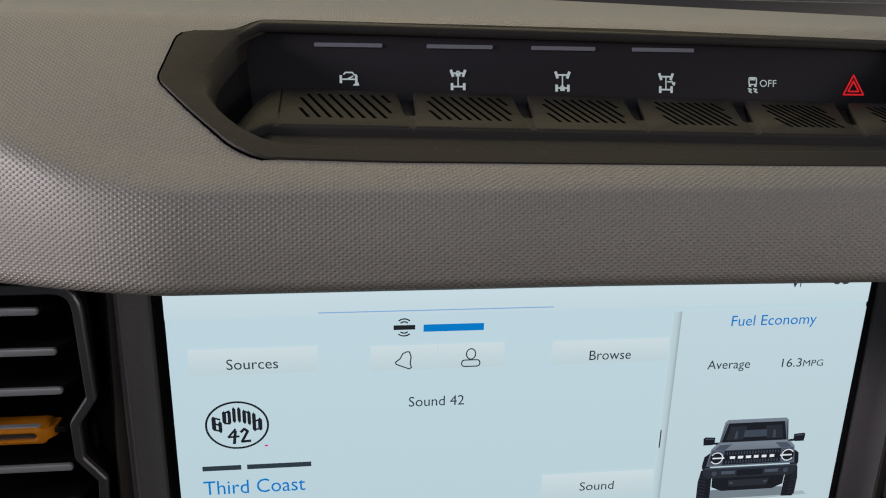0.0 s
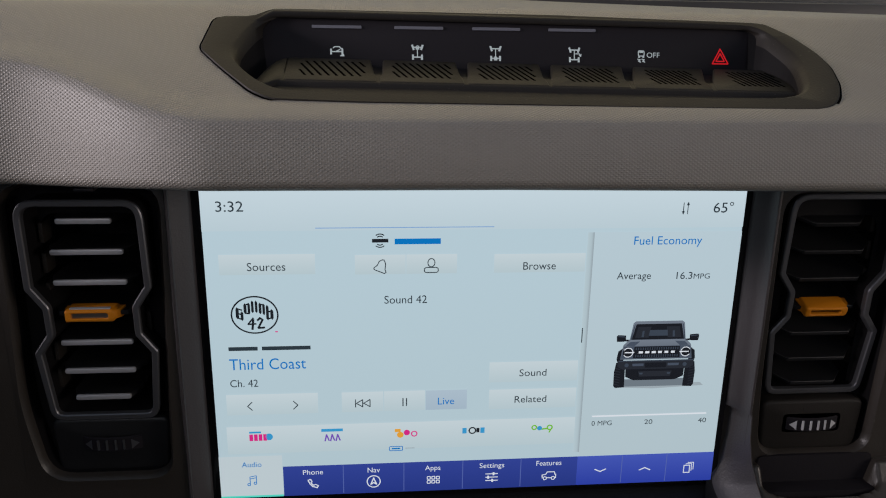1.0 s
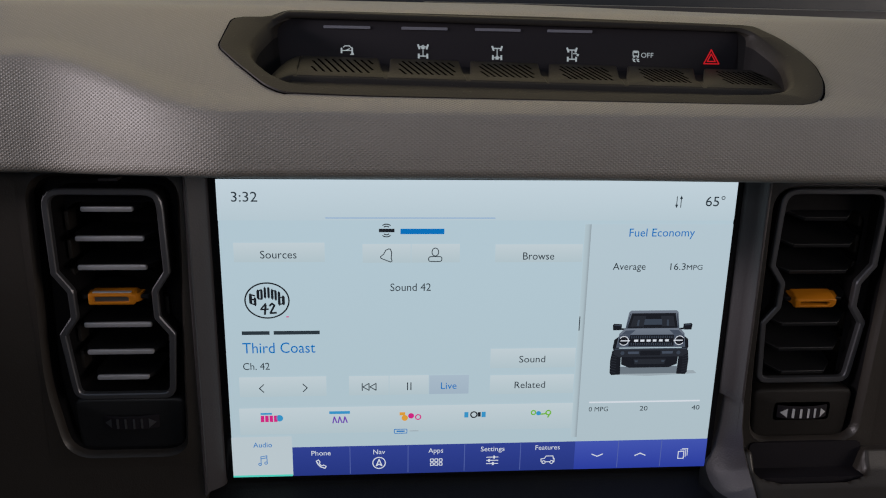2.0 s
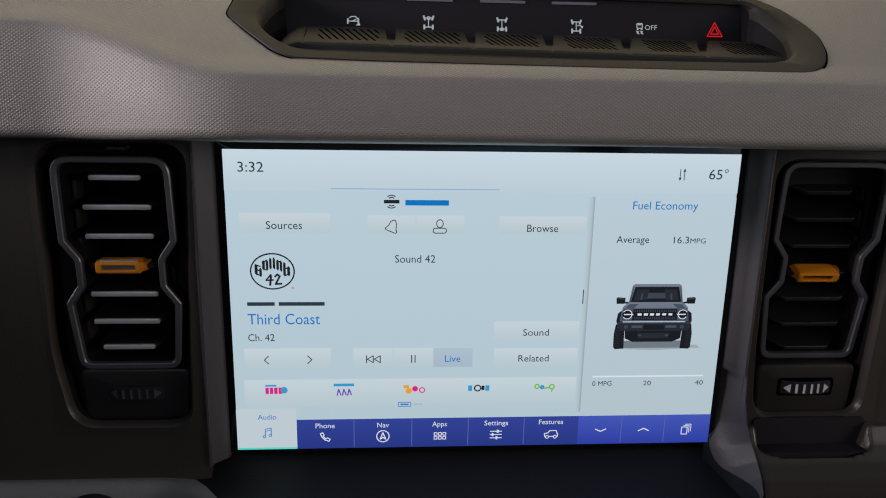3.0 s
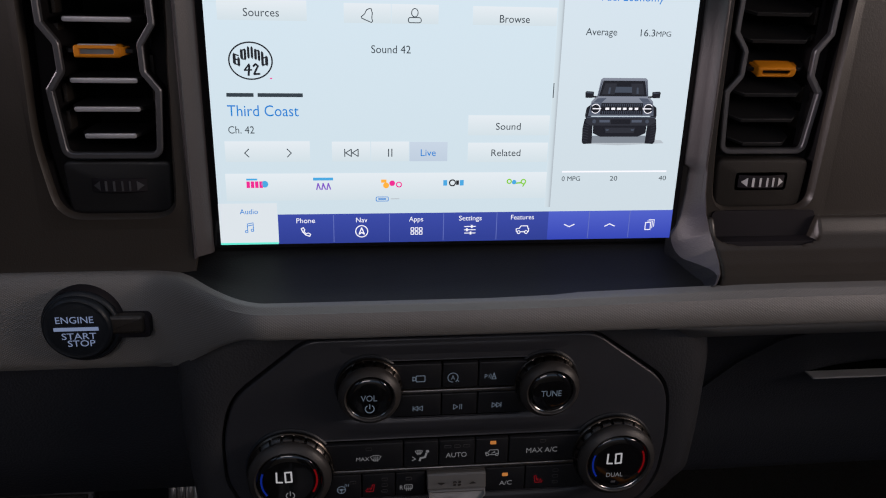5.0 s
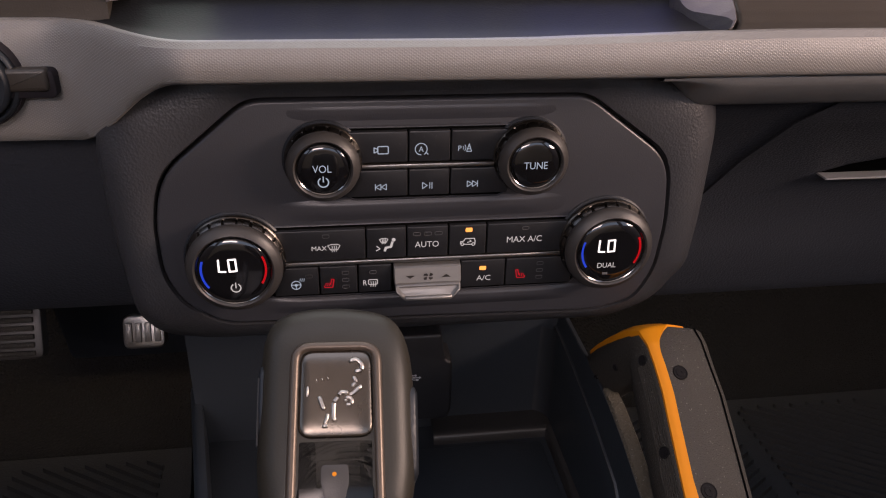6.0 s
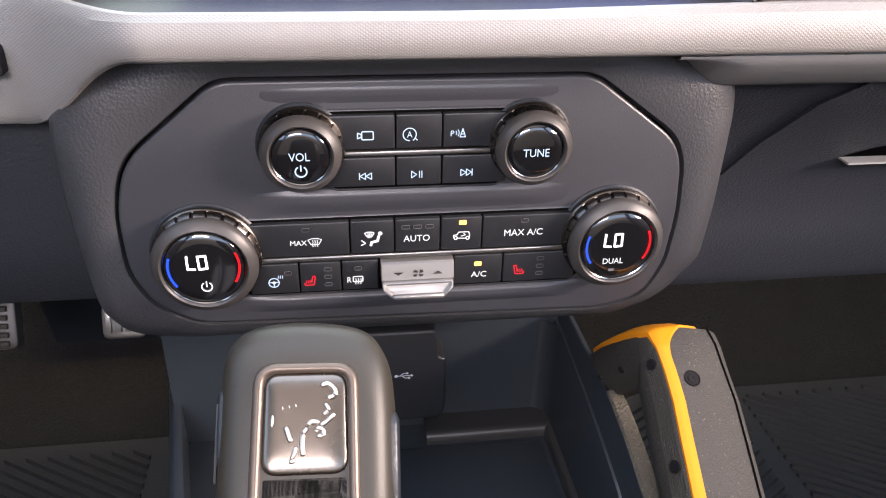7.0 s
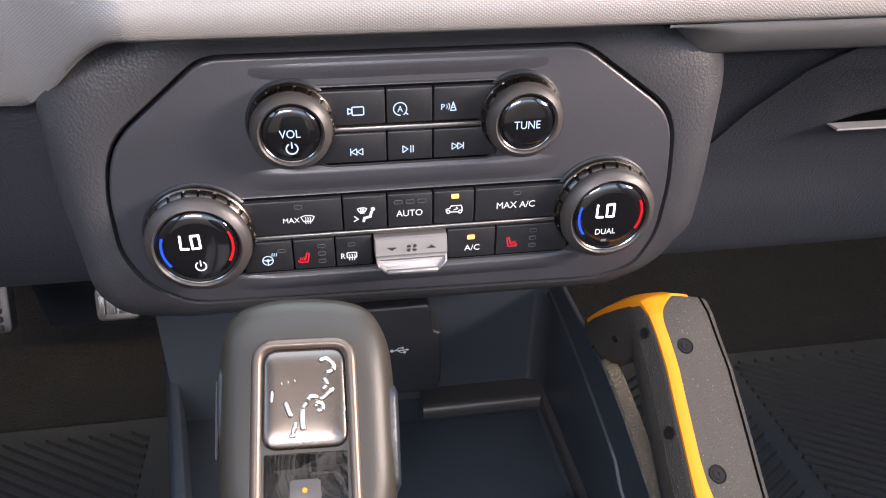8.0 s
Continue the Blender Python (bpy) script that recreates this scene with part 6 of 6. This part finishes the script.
head = [(-0.0120, 0.0078), (0.0000, 0.0084), (0.0135, 0.0070), (0.0208, 0.0036), (0.0252, -0.0050), (0.0264, -0.0180), (0.0266, -0.0480), (0.0235, -0.0660), (-0.0230, -0.0660), (-0.0262, -0.0480), (-0.0258, -0.0150), (-0.0250, -0.0020), (-0.0208, 0.0048)]
hr = rounded(head, 0.006, 4)


def ring_to(f, y):
    return [(x * f, y, -0.029 + (z + 0.029) * f) for x, z in hr]


b.loft([[(x * 0.80, 0.050, z * 0.80 - 0.006) for x, z in hr], [(x * 0.97, 0.030, z - 0.001) for x, z in hr], [(x, 0.014, z) for x, z in hr], [(x * 0.985, 0.006, z) for x, z in inset(hr, 0.0006)],
        [(x, 0.0025, z) for x, z in inset(hr, 0.0026)], ring_to(0.83, 0.0004), ring_to(0.72, -0.0008), ring_to(0.62, -0.0012), ring_to(0.4, -0.0012)], cap0=True, cap1=True)
part("knob", b, KNOB, shift, "dark leather-wrapped knob", smooth=60)
med = rounded([(-0.0148, -0.0056), (0.0148, -0.0056), (0.0156, -0.0620), (-0.0156, -0.0620)], 0.0070, 6)
b = Build(FACE_M)
b.loft([[(x, 0.002, z) for x, z in med], [(x, -0.0016, z) for x, z in med], [(x, -0.0026, z) for x, z in inset(med, 0.0007)], [(x, -0.0029, z) for x, z in inset(med, 0.0016)], [(x, -0.0026, z) for x, z in inset(med, 0.0026)], [(x, -0.0006, z) for x, z in inset(med, 0.0032)]])
part("medallion_frame", b, BRONZE, shift, "satin bronze raised frame", smooth=60)
b = Build(FACE_M)
top_part = rounded([(-0.0116, -0.0086), (0.0116, -0.0086), (0.0121, -0.0368), (-0.0121, -0.0368)], 0.0046, 6)
b.loft([[(x * f, y, -0.0227 + (z + 0.0227) * f) for x, z in top_part] for f, y in ((1.0, 0.0), (1.0, -0.0012), (0.97, -0.0017), (0.92, -0.0020), (0.82, -0.00235), (0.66, -0.0026), (0.45, -0.00275), (0.2, -0.0028))], cap1=True)
medal = part("medallion", b, POLISHED, shift, "polished metal medallion", smooth=60)
b = Build(FACE_M)
b.slab(rounded([(-0.0119, -0.0374), (0.0119, -0.0374), (0.0122, -0.0620), (-0.0122, -0.0620)], 0.001, 2), 0.004, -0.0012, 0.0004)
part("gear_display", b, DISPLAY, shift, "glossy black display window")
b = Build(FACE_M)
b.slab(rounded([(-0.0046, -0.0448), (0.0040, -0.0448), (0.0044, -0.0500), (0.0030, -0.0560), (-0.0034, -0.0560), (-0.0048, -0.0500)], 0.0012, 3), 0.0, -0.0013, 0.0004)
mark_ob = part("gear_badge", b, DIALGREY, shift, "small silver badge")
b = Build(FACE_M)
b.disc(-0.0004, -0.0478, 0.0007, -0.0016)
part("gear_light", b, ORANGE, mark_ob, "tiny orange dot")
# raised emblem drawn as plain bent strokes
b = Build(FACE_M)
EMBLEM = ((((4.2, -12.6), (6.4, -12.0), (8.2, -13.6), (8.0, -15.4), (6.0, -16.0)), 1.5), (((5.4, -17.4), (6.4, -19.2), (5.0, -20.8)), 1.3),
          (((8.2, -20.4), (5.6, -22.8), (4.2, -23.4)), 1.4), (((3.0, -25.6), (3.6, -24.2), (5.0, -24.8), (4.8, -26.4), (3.2, -26.4)), 1.2), (((4.0, -22.8), (1.6, -22.6), (0.6, -24.2), (-0.6, -26.0), (-0.8, -29.6), (-0.4, -31.8)), 1.5),
          (((-3.6, -32.6), (-2.8, -30.6), (-2.6, -29.2)), 1.2), (((-2.4, -33.0), (-4.4, -33.2)), 1.2), (((-5.4, -23.6), (-4.6, -26.0), (-3.8, -28.0)), 1.5), (((-9.0, -20.4), (-9.2, -23.6)), 0.8),
          (((-6.4, -18.6), (-6.0, -18.5)), 1.0), (((-4.6, -18.3), (-4.2, -18.2)), 1.0), (((-2.8, -18.0), (-2.4, -17.9)), 1.0))
for path, w in EMBLEM:
    pts = [Vector((x * MM, -0.0026, z * MM)) for x, z in path]
    fine = []
    for i in range(len(pts) - 1):
        p0, p1, p2, p3 = pts[max(i - 1, 0)], pts[i], pts[i + 1], pts[min(i + 2, len(pts) - 1)]
        for u in (0, 0.25, 0.5, 0.75):
            fine.append(tuple(0.5 * (2 * p1 + (p2 - p0) * u + (2 * p0 - 5 * p1 + 4 * p2 - p3) * u * u + (3 * p1 - p0 - 3 * p2 + p3) * u ** 3)))
    fine.append(tuple(pts[-1]))
    r = w * MM * 0.56
    b.tube(fine, [r * (0.5 if i in (0, len(fine) - 1) else 1.0) for i in range(len(fine))], 8)
part("emblem", b, EMBLEM_METAL, medal, "raised polished emblem", smooth=60)
b = Build()
b.tube([(-0.045, -0.150, 0.50), (-0.045, -0.150, 0.58), (-0.0455, -0.148, 0.66)], [0.030, 0.018, 0.016], 20)
part("shaft", b, BLACK, shift, smooth=60)
for sx, top, low, e, label in ((1, -0.020, -0.050, 0.0, "dark side cheek of the knob"), (-1, -0.012, -0.040, 0.0012, "release button on the knob's side")):
    cheek = rounded([(0.004, top), (0.020, top + 0.003), (0.026, (top + low) / 2), (0.020, low - 0.002), (0.006, low), (0.0035, (top + low) / 2)], 0.004, 4)
    b = Build(FACE_M)
    b.loft([[(sx * 0.0225, y, z) for y, z in cheek], [(sx * (0.0256 - e), y, z) for y, z in cheek], [(sx * (0.0264 - e), y, z) for y, z in inset(cheek, 0.0008)], [(sx * (0.0270 - e), y, z) for y, z in inset(cheek, 0.0022)]], cap1=True)
    ch = part("side_cheek", b, BLACK, shift, label, smooth=60)
    if sx < 0:
        b = Build(FACE_M)
        b.tube([(-0.0253, 0.0050, z) for z in span(top - 0.004, low + 0.002, 6)], 0.0004, 6)
        part("cheek_edge", b, DIALGREY, ch, "thin bright edge")

# ---- grab handle ----
handle = thing("grab_handle", (0.125, -0.10, 0.52), "black rubber grab handle with orange stripe and screws", "grab handle")
H_PATH = [(0.1100, -0.003, 0.5790), (0.1102, -0.008, 0.5855), (0.1104, -0.016, 0.5945), (0.1110, -0.029, 0.608), (0.1117, -0.042, 0.6205), (0.1126, -0.054, 0.6310), (0.1134, -0.0645, 0.6365), (0.1142, -0.074, 0.6345), (0.1150, -0.0845, 0.6285), (0.1154, -0.0964, 0.6213),
          (0.1143, -0.1108, 0.6128), (0.1133, -0.1246, 0.6052), (0.1121, -0.1400, 0.5967), (0.1110, -0.160, 0.5856), (0.1100, -0.185, 0.5715), (0.1090, -0.22, 0.552)]
SEC = [(-0.0095, -0.0165), (-0.0080, -0.0085), (-0.0030, -0.0008), (0.0, 0.0), (0.0045, -0.0004), (0.0150, -0.0020), (0.0330, -0.0090), (0.0372, -0.0125), (0.0378, -0.0190), (0.0290, -0.0300), (0.0040, -0.0320), (-0.0070, -0.0285)]


def handle_frames():
    pts = [Vector(p) for p in H_PATH]
    out = []
    for i, p in enumerate(pts):
        d = (pts[min(i + 1, len(pts) - 1)] - pts[max(i - 1, 0)]).normalized()
        lift = 0.30 * (1 - smooth01((i - 5) / 4))
        side = Vector((1, 0, lift))
        side = (side - d * side.dot(d)).normalized()
        up = side.cross(d).normalized()
        if up.z < 0:
            up = -up
        out.append((p, side, up))
    return out


HF = handle_frames()


def arm_width(y):
    """How wide the front arm is on its inner and outer side."""
    k = smooth01(-y / 0.066)
    return 0.70 + 0.30 * k, 0.46 + 0.40 * k + 0.14 * smooth01((-y - 0.060) / 0.045)


def handle_at(y):
    """The handle's ridge, side and upward direction at a given y."""
    for (p, s, u), (p2, s2, u2) in zip(HF, HF[1:]):
        if p.y >= y >= p2.y:
            k = (p.y - y) / (p.y - p2.y)
            return p.lerp(p2, k), s.lerp(s2, k).normalized(), u.lerp(u2, k).normalized()


def sec_top(x):
    top = SEC[0:8]
    for (a, b1), (c, d) in zip(top, top[1:]):
        if a <= x <= c:
            return b1 + (d - b1) * (x - a) / (c - a)
    return top[-1][1]


b = Build()
rs = rounded(SEC, 0.003, 2)
b.loft([[tuple(p + s * x * (w[0] if x < 0 else w[1]) + u * z) for x, z in rs] for (p, s, u), w in zip(HF, [arm_width(p.y) for p, s, u in HF])], cap0=True, cap1=True)
part("grip", b, RUBBER, handle, "dusty dark rubber grip", smooth=35)
# seam along the outer edge
b = Build()
b.tube([tuple(p + s * 0.0325 * arm_width(p.y)[1] + u * (sec_top(0.0325) + 0.0002)) for p, s, u in HF[6:]], 0.0005, 6)
part("seam", b, GAP_SHADE, handle)
b = Build()
rings = []
ys = span(-0.006, -0.056, 14) + span(-0.0575, -0.086, 22) + span(-0.09, -0.21, 16)
for y in ys:
    p, s, u = handle_at(y)
    wl, w = arm_width(y)
    t = max(0.0, min(1.0, (-0.058 - y) / 0.024))
    nar = (1 - t) ** 2.6
    lo, hi = -0.0024 - 0.0022 * nar * smooth01(0.15 - y / 0.058), 0.0036 + 0.0285 * nar
    wid = smooth01((-0.135 - y) / 0.03) * 0.004
    hi, lo = (hi + wid) * w, lo * wl
    xs = [lo + (hi - lo) * k for k in (0, 0.04, 0.2, 0.4, 0.6, 0.8, 0.96, 1)]
    rings.append([tuple(p + s * x + u * (sec_top(x / (w if x > 0 else wl)) + (0.0011 + 0.0005 * nar if 0 < i < 7 else -0.0006))) for i, x in enumerate(xs)])
b.loft(rings, closed=False)
part("orange_stripe", b, ORANGE, handle, "orange stripe along the ridge", smooth=50)


def face_point(y, x):
    """A point on the grip's skin, with the skin's outward direction and the direction along the grip."""
    p, s, u = handle_at(y)
    e = 0.0015
    slope = (sec_top(x + e) - sec_top(x - e)) / (2 * e)
    nrm = (u - s * slope).normalized()
    along = s.cross(u).normalized()
    return p + s * x + u * sec_top(x), nrm, along


# no recess is cut: slightly raised black discs give the screw holes' shade
for y, x, r in ((-0.0885, 0.0105, 0.0040), (-0.1400, 0.0105, 0.0042), (-0.0795, -0.0054, 0.0028), (-0.1225, -0.0054, 0.0030)):
    c, nrm, along = face_point(y, x)
    c = c + nrm * (0.0007 if x < 0 else 0.0)
    m = Matrix.Translation(c) @ Matrix((along.cross(nrm).normalized(), -nrm, along)).transposed().to_4x4()
    b = Build(m)
    b.lathe(0, 0, [(r, 0.002), (r, -0.0004), (r * 0.94, -0.0006), (r * 0.86, -0.0004), (r * 0.82, -0.0002), (r * 0.60, -0.0002), (r * 0.55, -0.0005), (r * 0.22, -0.0005), (r * 0.2, -0.0002)], 20)
    part("screw", b, RECESS_SHADE, handle, "screw recess, its shade set on as a black disc")
for y, r in ((-0.0380, 0.0020), (-0.0120, 0.0016)):
    p, sd, u = handle_at(y)
    c = p - sd * 0.0095 * arm_width(y)[0] - u * 0.0170
    along = sd.cross(u).normalized()
    b = Build(Matrix.Translation(c) @ Matrix((along.cross(-sd).normalized(), sd, along)).transposed().to_4x4())
    b.lathe(0, 0, [(r, 0.002), (r, -0.0006), (r * 0.8, -0.0008), (r * 0.6, -0.0004), (r * 0.2, -0.0004)], 16)
    part("screw", b, RECESS_SHADE, handle, "screw recess, its shade set on as a black disc")
b = Build()
for j in range(7):
    x = -0.0036 - 0.0007 * j
    pts = [face_point(y, x) for y in span(-0.0720 - 0.0015 * j, -0.180, 18)]
    b.tube([tuple(c + n * 0.0001) for c, n, a in pts], 0.00055, 5)
tagged(part("ribbing", b, RUBBER, handle, "fine ribs along the grip"), kind="stuff")
b = Build()
b.loft([[(x + dx, y, z + dz) for dx, dz in ((-0.0046, -0.0012), (-0.0034, 0.0006), (0.0034, 0.0010), (0.0046, -0.0010), (0.0046, -0.02), (-0.0040, -0.02))] for x, y, z in ((0.1112, -0.037, 0.5780), (0.1112, -0.050, 0.5775), (0.1112, -0.075, 0.5725), (0.1112, -0.100, 0.5645), (0.1110, -0.15, 0.5490), (0.1108, -0.20, 0.5330))], cap0=True, cap1=True)
part("lower_rail", b, FOAM, handle, "worn brown-grey lower rail")

# ---- lower dashboard ----
LOWER = surface("lower_dash_plastic", (0.026, 0.029, 0.036), 0.55, grain=0.4, grain_size=0.0007)
glove = thing("glovebox", (0.4, 0.05, 0.55), "dark plastic glovebox with silver-edged latch", "glovebox")


def glove_profile(x):
    return [(-0.024, 0.752), (-0.020, 0.746), (0.010, 0.725), (0.045, 0.690), (0.072, 0.655), (0.090, 0.610), (0.095, 0.570), (0.105, 0.556), (0.16, 0.552)]


lid = sweep_x(span(0.197, 0.75, 16), lambda x: [(0.02, 0.757)] + [(y - 0.004, z) for y, z in glove_profile(x)])
lid.v = [(x + 0.025 * smooth01((z - 0.60) / 0.16), y, z) for x, y, z in lid.v]
edge_rows = [v for v in lid.v[:10]]
lid.loft([[(x, y, z) for x, y, z in edge_rows], [(x + 0.0008, y + 0.006, z - 0.002) for x, y, z in edge_rows]], closed=False)
part("lid", lid, LOWER, glove, smooth=50)
b = Build()
b.loft([[(x, 0.0430, 0.6733), (x, 0.0430, 0.6746), (x, 0.062, 0.6746), (x, 0.062, 0.6733)] for x in (0.274, 0.42)], cap0=True, cap1=True)
part("latch_edge", b, BRIGHTEDGE, glove, "thin silver latch edge")
# flat black sheet over the lid, drawn for the shade in the latch hollow
b = Build()
b.loft([[(0.274, 0.0520, 0.6750), (0.290, 0.0455, 0.6830), (0.315, 0.0385, 0.6905), (0.42, 0.0365, 0.6925), (0.42, 0.0520, 0.6750)]], cap0=True)
part("latch_shade", b, GAP_SHADE, glove, "latch hollow, its shade a flat black sheet")
whole("passenger_lower_dash", sweep_x(span(0.13, 0.245, 8), lambda x: [(y, z) for y, z in glove_profile(x)]), LOWER, "dark plastic lower dashboard beside the console", "dashboard", smooth=60)


def knee_profile(x):
    return [(0.004, 0.745), (0.006, 0.730), (0.014, 0.700), (0.028, 0.650), (0.048, 0.604), (0.056, 0.598), (0.085, 0.600), (0.20, 0.62)]


knee = thing("driver_knee_panel", (-0.45, 0.03, 0.60), "dark plastic knee panel under the driver's dashboard", "dashboard")
part("panel_face", sweep_x(span(-0.80, -0.13, 12), lambda x: knee_profile(x)[:6]), LOWER, knee, smooth=60)
part("panel_underside", sweep_x(span(-0.80, -0.13, 12), lambda x: knee_profile(x)[5:]), LOWER, knee, smooth=60)

# ---- footwells ----
whole("floor", Build().box(-0.80, 0.80, 0.62, -1.40, 0.20, 0.24), CARPET, "dark brown-black car floor carpet", "floor", "structure")
fw = sweep_x(span(-0.80, 0.80, 8), lambda x: [(0.30, 0.238), (0.40, 0.245), (0.47, 0.30), (0.56, 0.50), (0.58, 0.80), (0.60, 1.02)])
whole("firewall", fw, CARPET, "carpeted sloping footwell front", "wall", "structure", smooth=60)
b = Build()
b.loft([[(-0.190, y, 0.24), (left_x(min(y, 0.16)), y, 0.50), (-0.130, y, 0.515)] for y in (0.58, 0.30, 0.16, 0.07)], closed=False)
b.loft([[(0.135, y, 0.24), (0.125, y, 0.50), (0.110, y, 0.53)] for y in (0.58, 0.07)], closed=False)
whole("tunnel", b, CARPET, "carpeted transmission tunnel sides", "wall", "structure")


def floor_mat(x0, x1, y0, y1, label):
    m = thing("floor_mat", ((x0 + x1) / 2, (y0 + y1) / 2, 0.24), label, "floor mat", "floor mats")
    q = Build()
    q.box(x0, x1, y1, y0, 0.241, 0.247, 0.001)
    part("mat_base", q, MAT, m)
    q = Build()
    xm = (x0 + x1) / 2
    for i in range(52):
        y = y0 + 0.02 + i * 0.0135
        for s in (-1, 1):
            xa, xb = xm + s * 0.012, (x1 - 0.034 if s > 0 else x0 + 0.034)
            ya, yb = y, y - abs(xb - xa) * 0.62
            if ya > y1 - 0.02:
                c = (ya - (y1 - 0.02)) / (ya - yb)
                if c > 0.98:
                    continue
                xa, ya = xa + (xb - xa) * c, y1 - 0.02
            if yb < y0 + 0.02:
                c = max(0.0, (ya - y0 - 0.02) / (ya - yb))
                xb, yb = xa + (xb - xa) * c, y0 + 0.02
            if abs(xb - xa) < 0.01:
                continue
            h, w = 0.0048, 0.0030
            q.loft([[(xa, ya - w, 0.2465), (xa, ya - w * 0.5, 0.247 + h), (xa, ya + w * 0.5, 0.247 + h), (xa, ya + w, 0.2465)],
                    [(xb, yb - w, 0.2465), (xb, yb - w * 0.5, 0.247 + h), (xb, yb + w * 0.5, 0.247 + h), (xb, yb + w, 0.2465)]], closed=False, cap0=True, cap1=True)
    tagged(part("mat_ribs", q, MAT, m, "slanted rubber ribs"), kind="stuff")


floor_mat(-0.62, -0.212, -0.10, 0.327, "black rubber floor mat with slanted ribs")
floor_mat(0.19, 0.66, -0.10, 0.34, "black rubber floor mat with slanted ribs")


def pedal(name, cx, cy, cz, w, h, tiltx, label, mat, bars):
    m = Matrix.Translation((cx, cy, cz)) @ pose(0, 0, 0, tiltx, 0, 0)
    p = thing(name, (cx, cy, cz - h), label, "pedal")
    q = Build(m)
    q.slab(rect(-w / 2, w / 2, -h / 2, h / 2, 0.006, 3), 0.012, 0.0, 0.002, back=True)
    pad_ob = part("pedal_pad", q, mat, p)
    for i in range(bars):
        q = Build(m)
        if mat is not SATIN:
            z = -h / 2 + h * (i + 0.7) / (bars + 0.4)
            q.slab(rect(-w / 2 + 0.006, w / 2 - 0.006, z - 0.0022, z + 0.0022, 0.001), 0.001, -0.003, 0.0008)
        else:
            x = -w / 2 + w * (i + 0.7) / (bars + 0.4)
            q.slab(rect(x - 0.0026, x + 0.0026, -h / 2 + 0.006, h / 2 - 0.006, 0.001), 0.001, -0.003, 0.0008)
        part("tread_bar", q, SILVER if mat is SATIN else RUBBER, pad_ob)
    q = Build()
    q.tube([(cx, cy + 0.012, cz), (cx, cy + 0.06, cz + 0.10), (cx, cy + 0.20, cz + 0.24)], 0.008, 10)
    part("pedal_arm", q, BLACK, p)


pedal("brake_pedal", -0.338, 0.20, 0.492, 0.085, 0.046, -22, "wide black rubber brake pedal", DIALGREY, 6)
pedal("accelerator_pedal", -0.2140, 0.20, 0.4860, 0.0345, 0.029, -22, "narrow metal accelerator pedal with bars", SATIN, 4)

b = Build()
b.slab(rounded([(-0.372, 0.300), (-0.150, 0.300), (-0.150, 0.420), (-0.386, 0.420)], 0.010, 4), 0.50, 0.440, 0.004)
whole("pedal_stop", b, BLACK, "black plastic block on the footwell wall behind the pedals", "footwell trim", "structure")

# ---- cabin shell ----
whole("roof", Build().box(-0.80, 0.80, 0.34, 0.12, 1.62, 1.66).box(-0.80, 0.80, -0.44, -1.40, 1.62, 1.66), HEADLINER, "light grey fabric headliner", "ceiling", "structure")
whole("rear_wall", Build().box(-0.80, 0.80, -1.40, -1.44, 0.20, 1.05).box(-0.80, 0.80, -1.40, -1.44, 1.58, 1.66), HEADLINER, "grey rear of the cabin", "wall", "structure")
# unseen door sides; sill heights chosen to cut the window lamps' light
for s, nm in ((-1, "wall_left"), (1, "wall_right")):
    q = Build()
    xw = 0.82 * s
    q.box(xw - 0.02, xw + 0.02, 0.62, -1.40, 0.20, 1.085 if s < 0 else 0.93)
    q.box(xw - 0.02, xw + 0.02, 0.62, -1.40, 1.46, 1.66)
    q.box(xw - 0.02, xw + 0.02, -1.10, -1.40, 1.085 if s < 0 else 0.93, 1.46)
    whole(nm, q, LOWER, "unseen dark door side, sill height set for the light", "wall", "structure")
b = Build()
b.box(-0.80, 0.80, 0.40, 0.345, 1.00, 1.12)
whole("windscreen_base", b, BLACK, "black cowl strip below the windscreen", "trim", "structure")
b = Build()
b.box(-0.02, 0.80, 0.235, 0.215, 1.036, 1.0555, 0.002)
whole("windscreen_rail", b, DIALGREY, "grey rail along the foot of the windscreen", "trim", "structure")
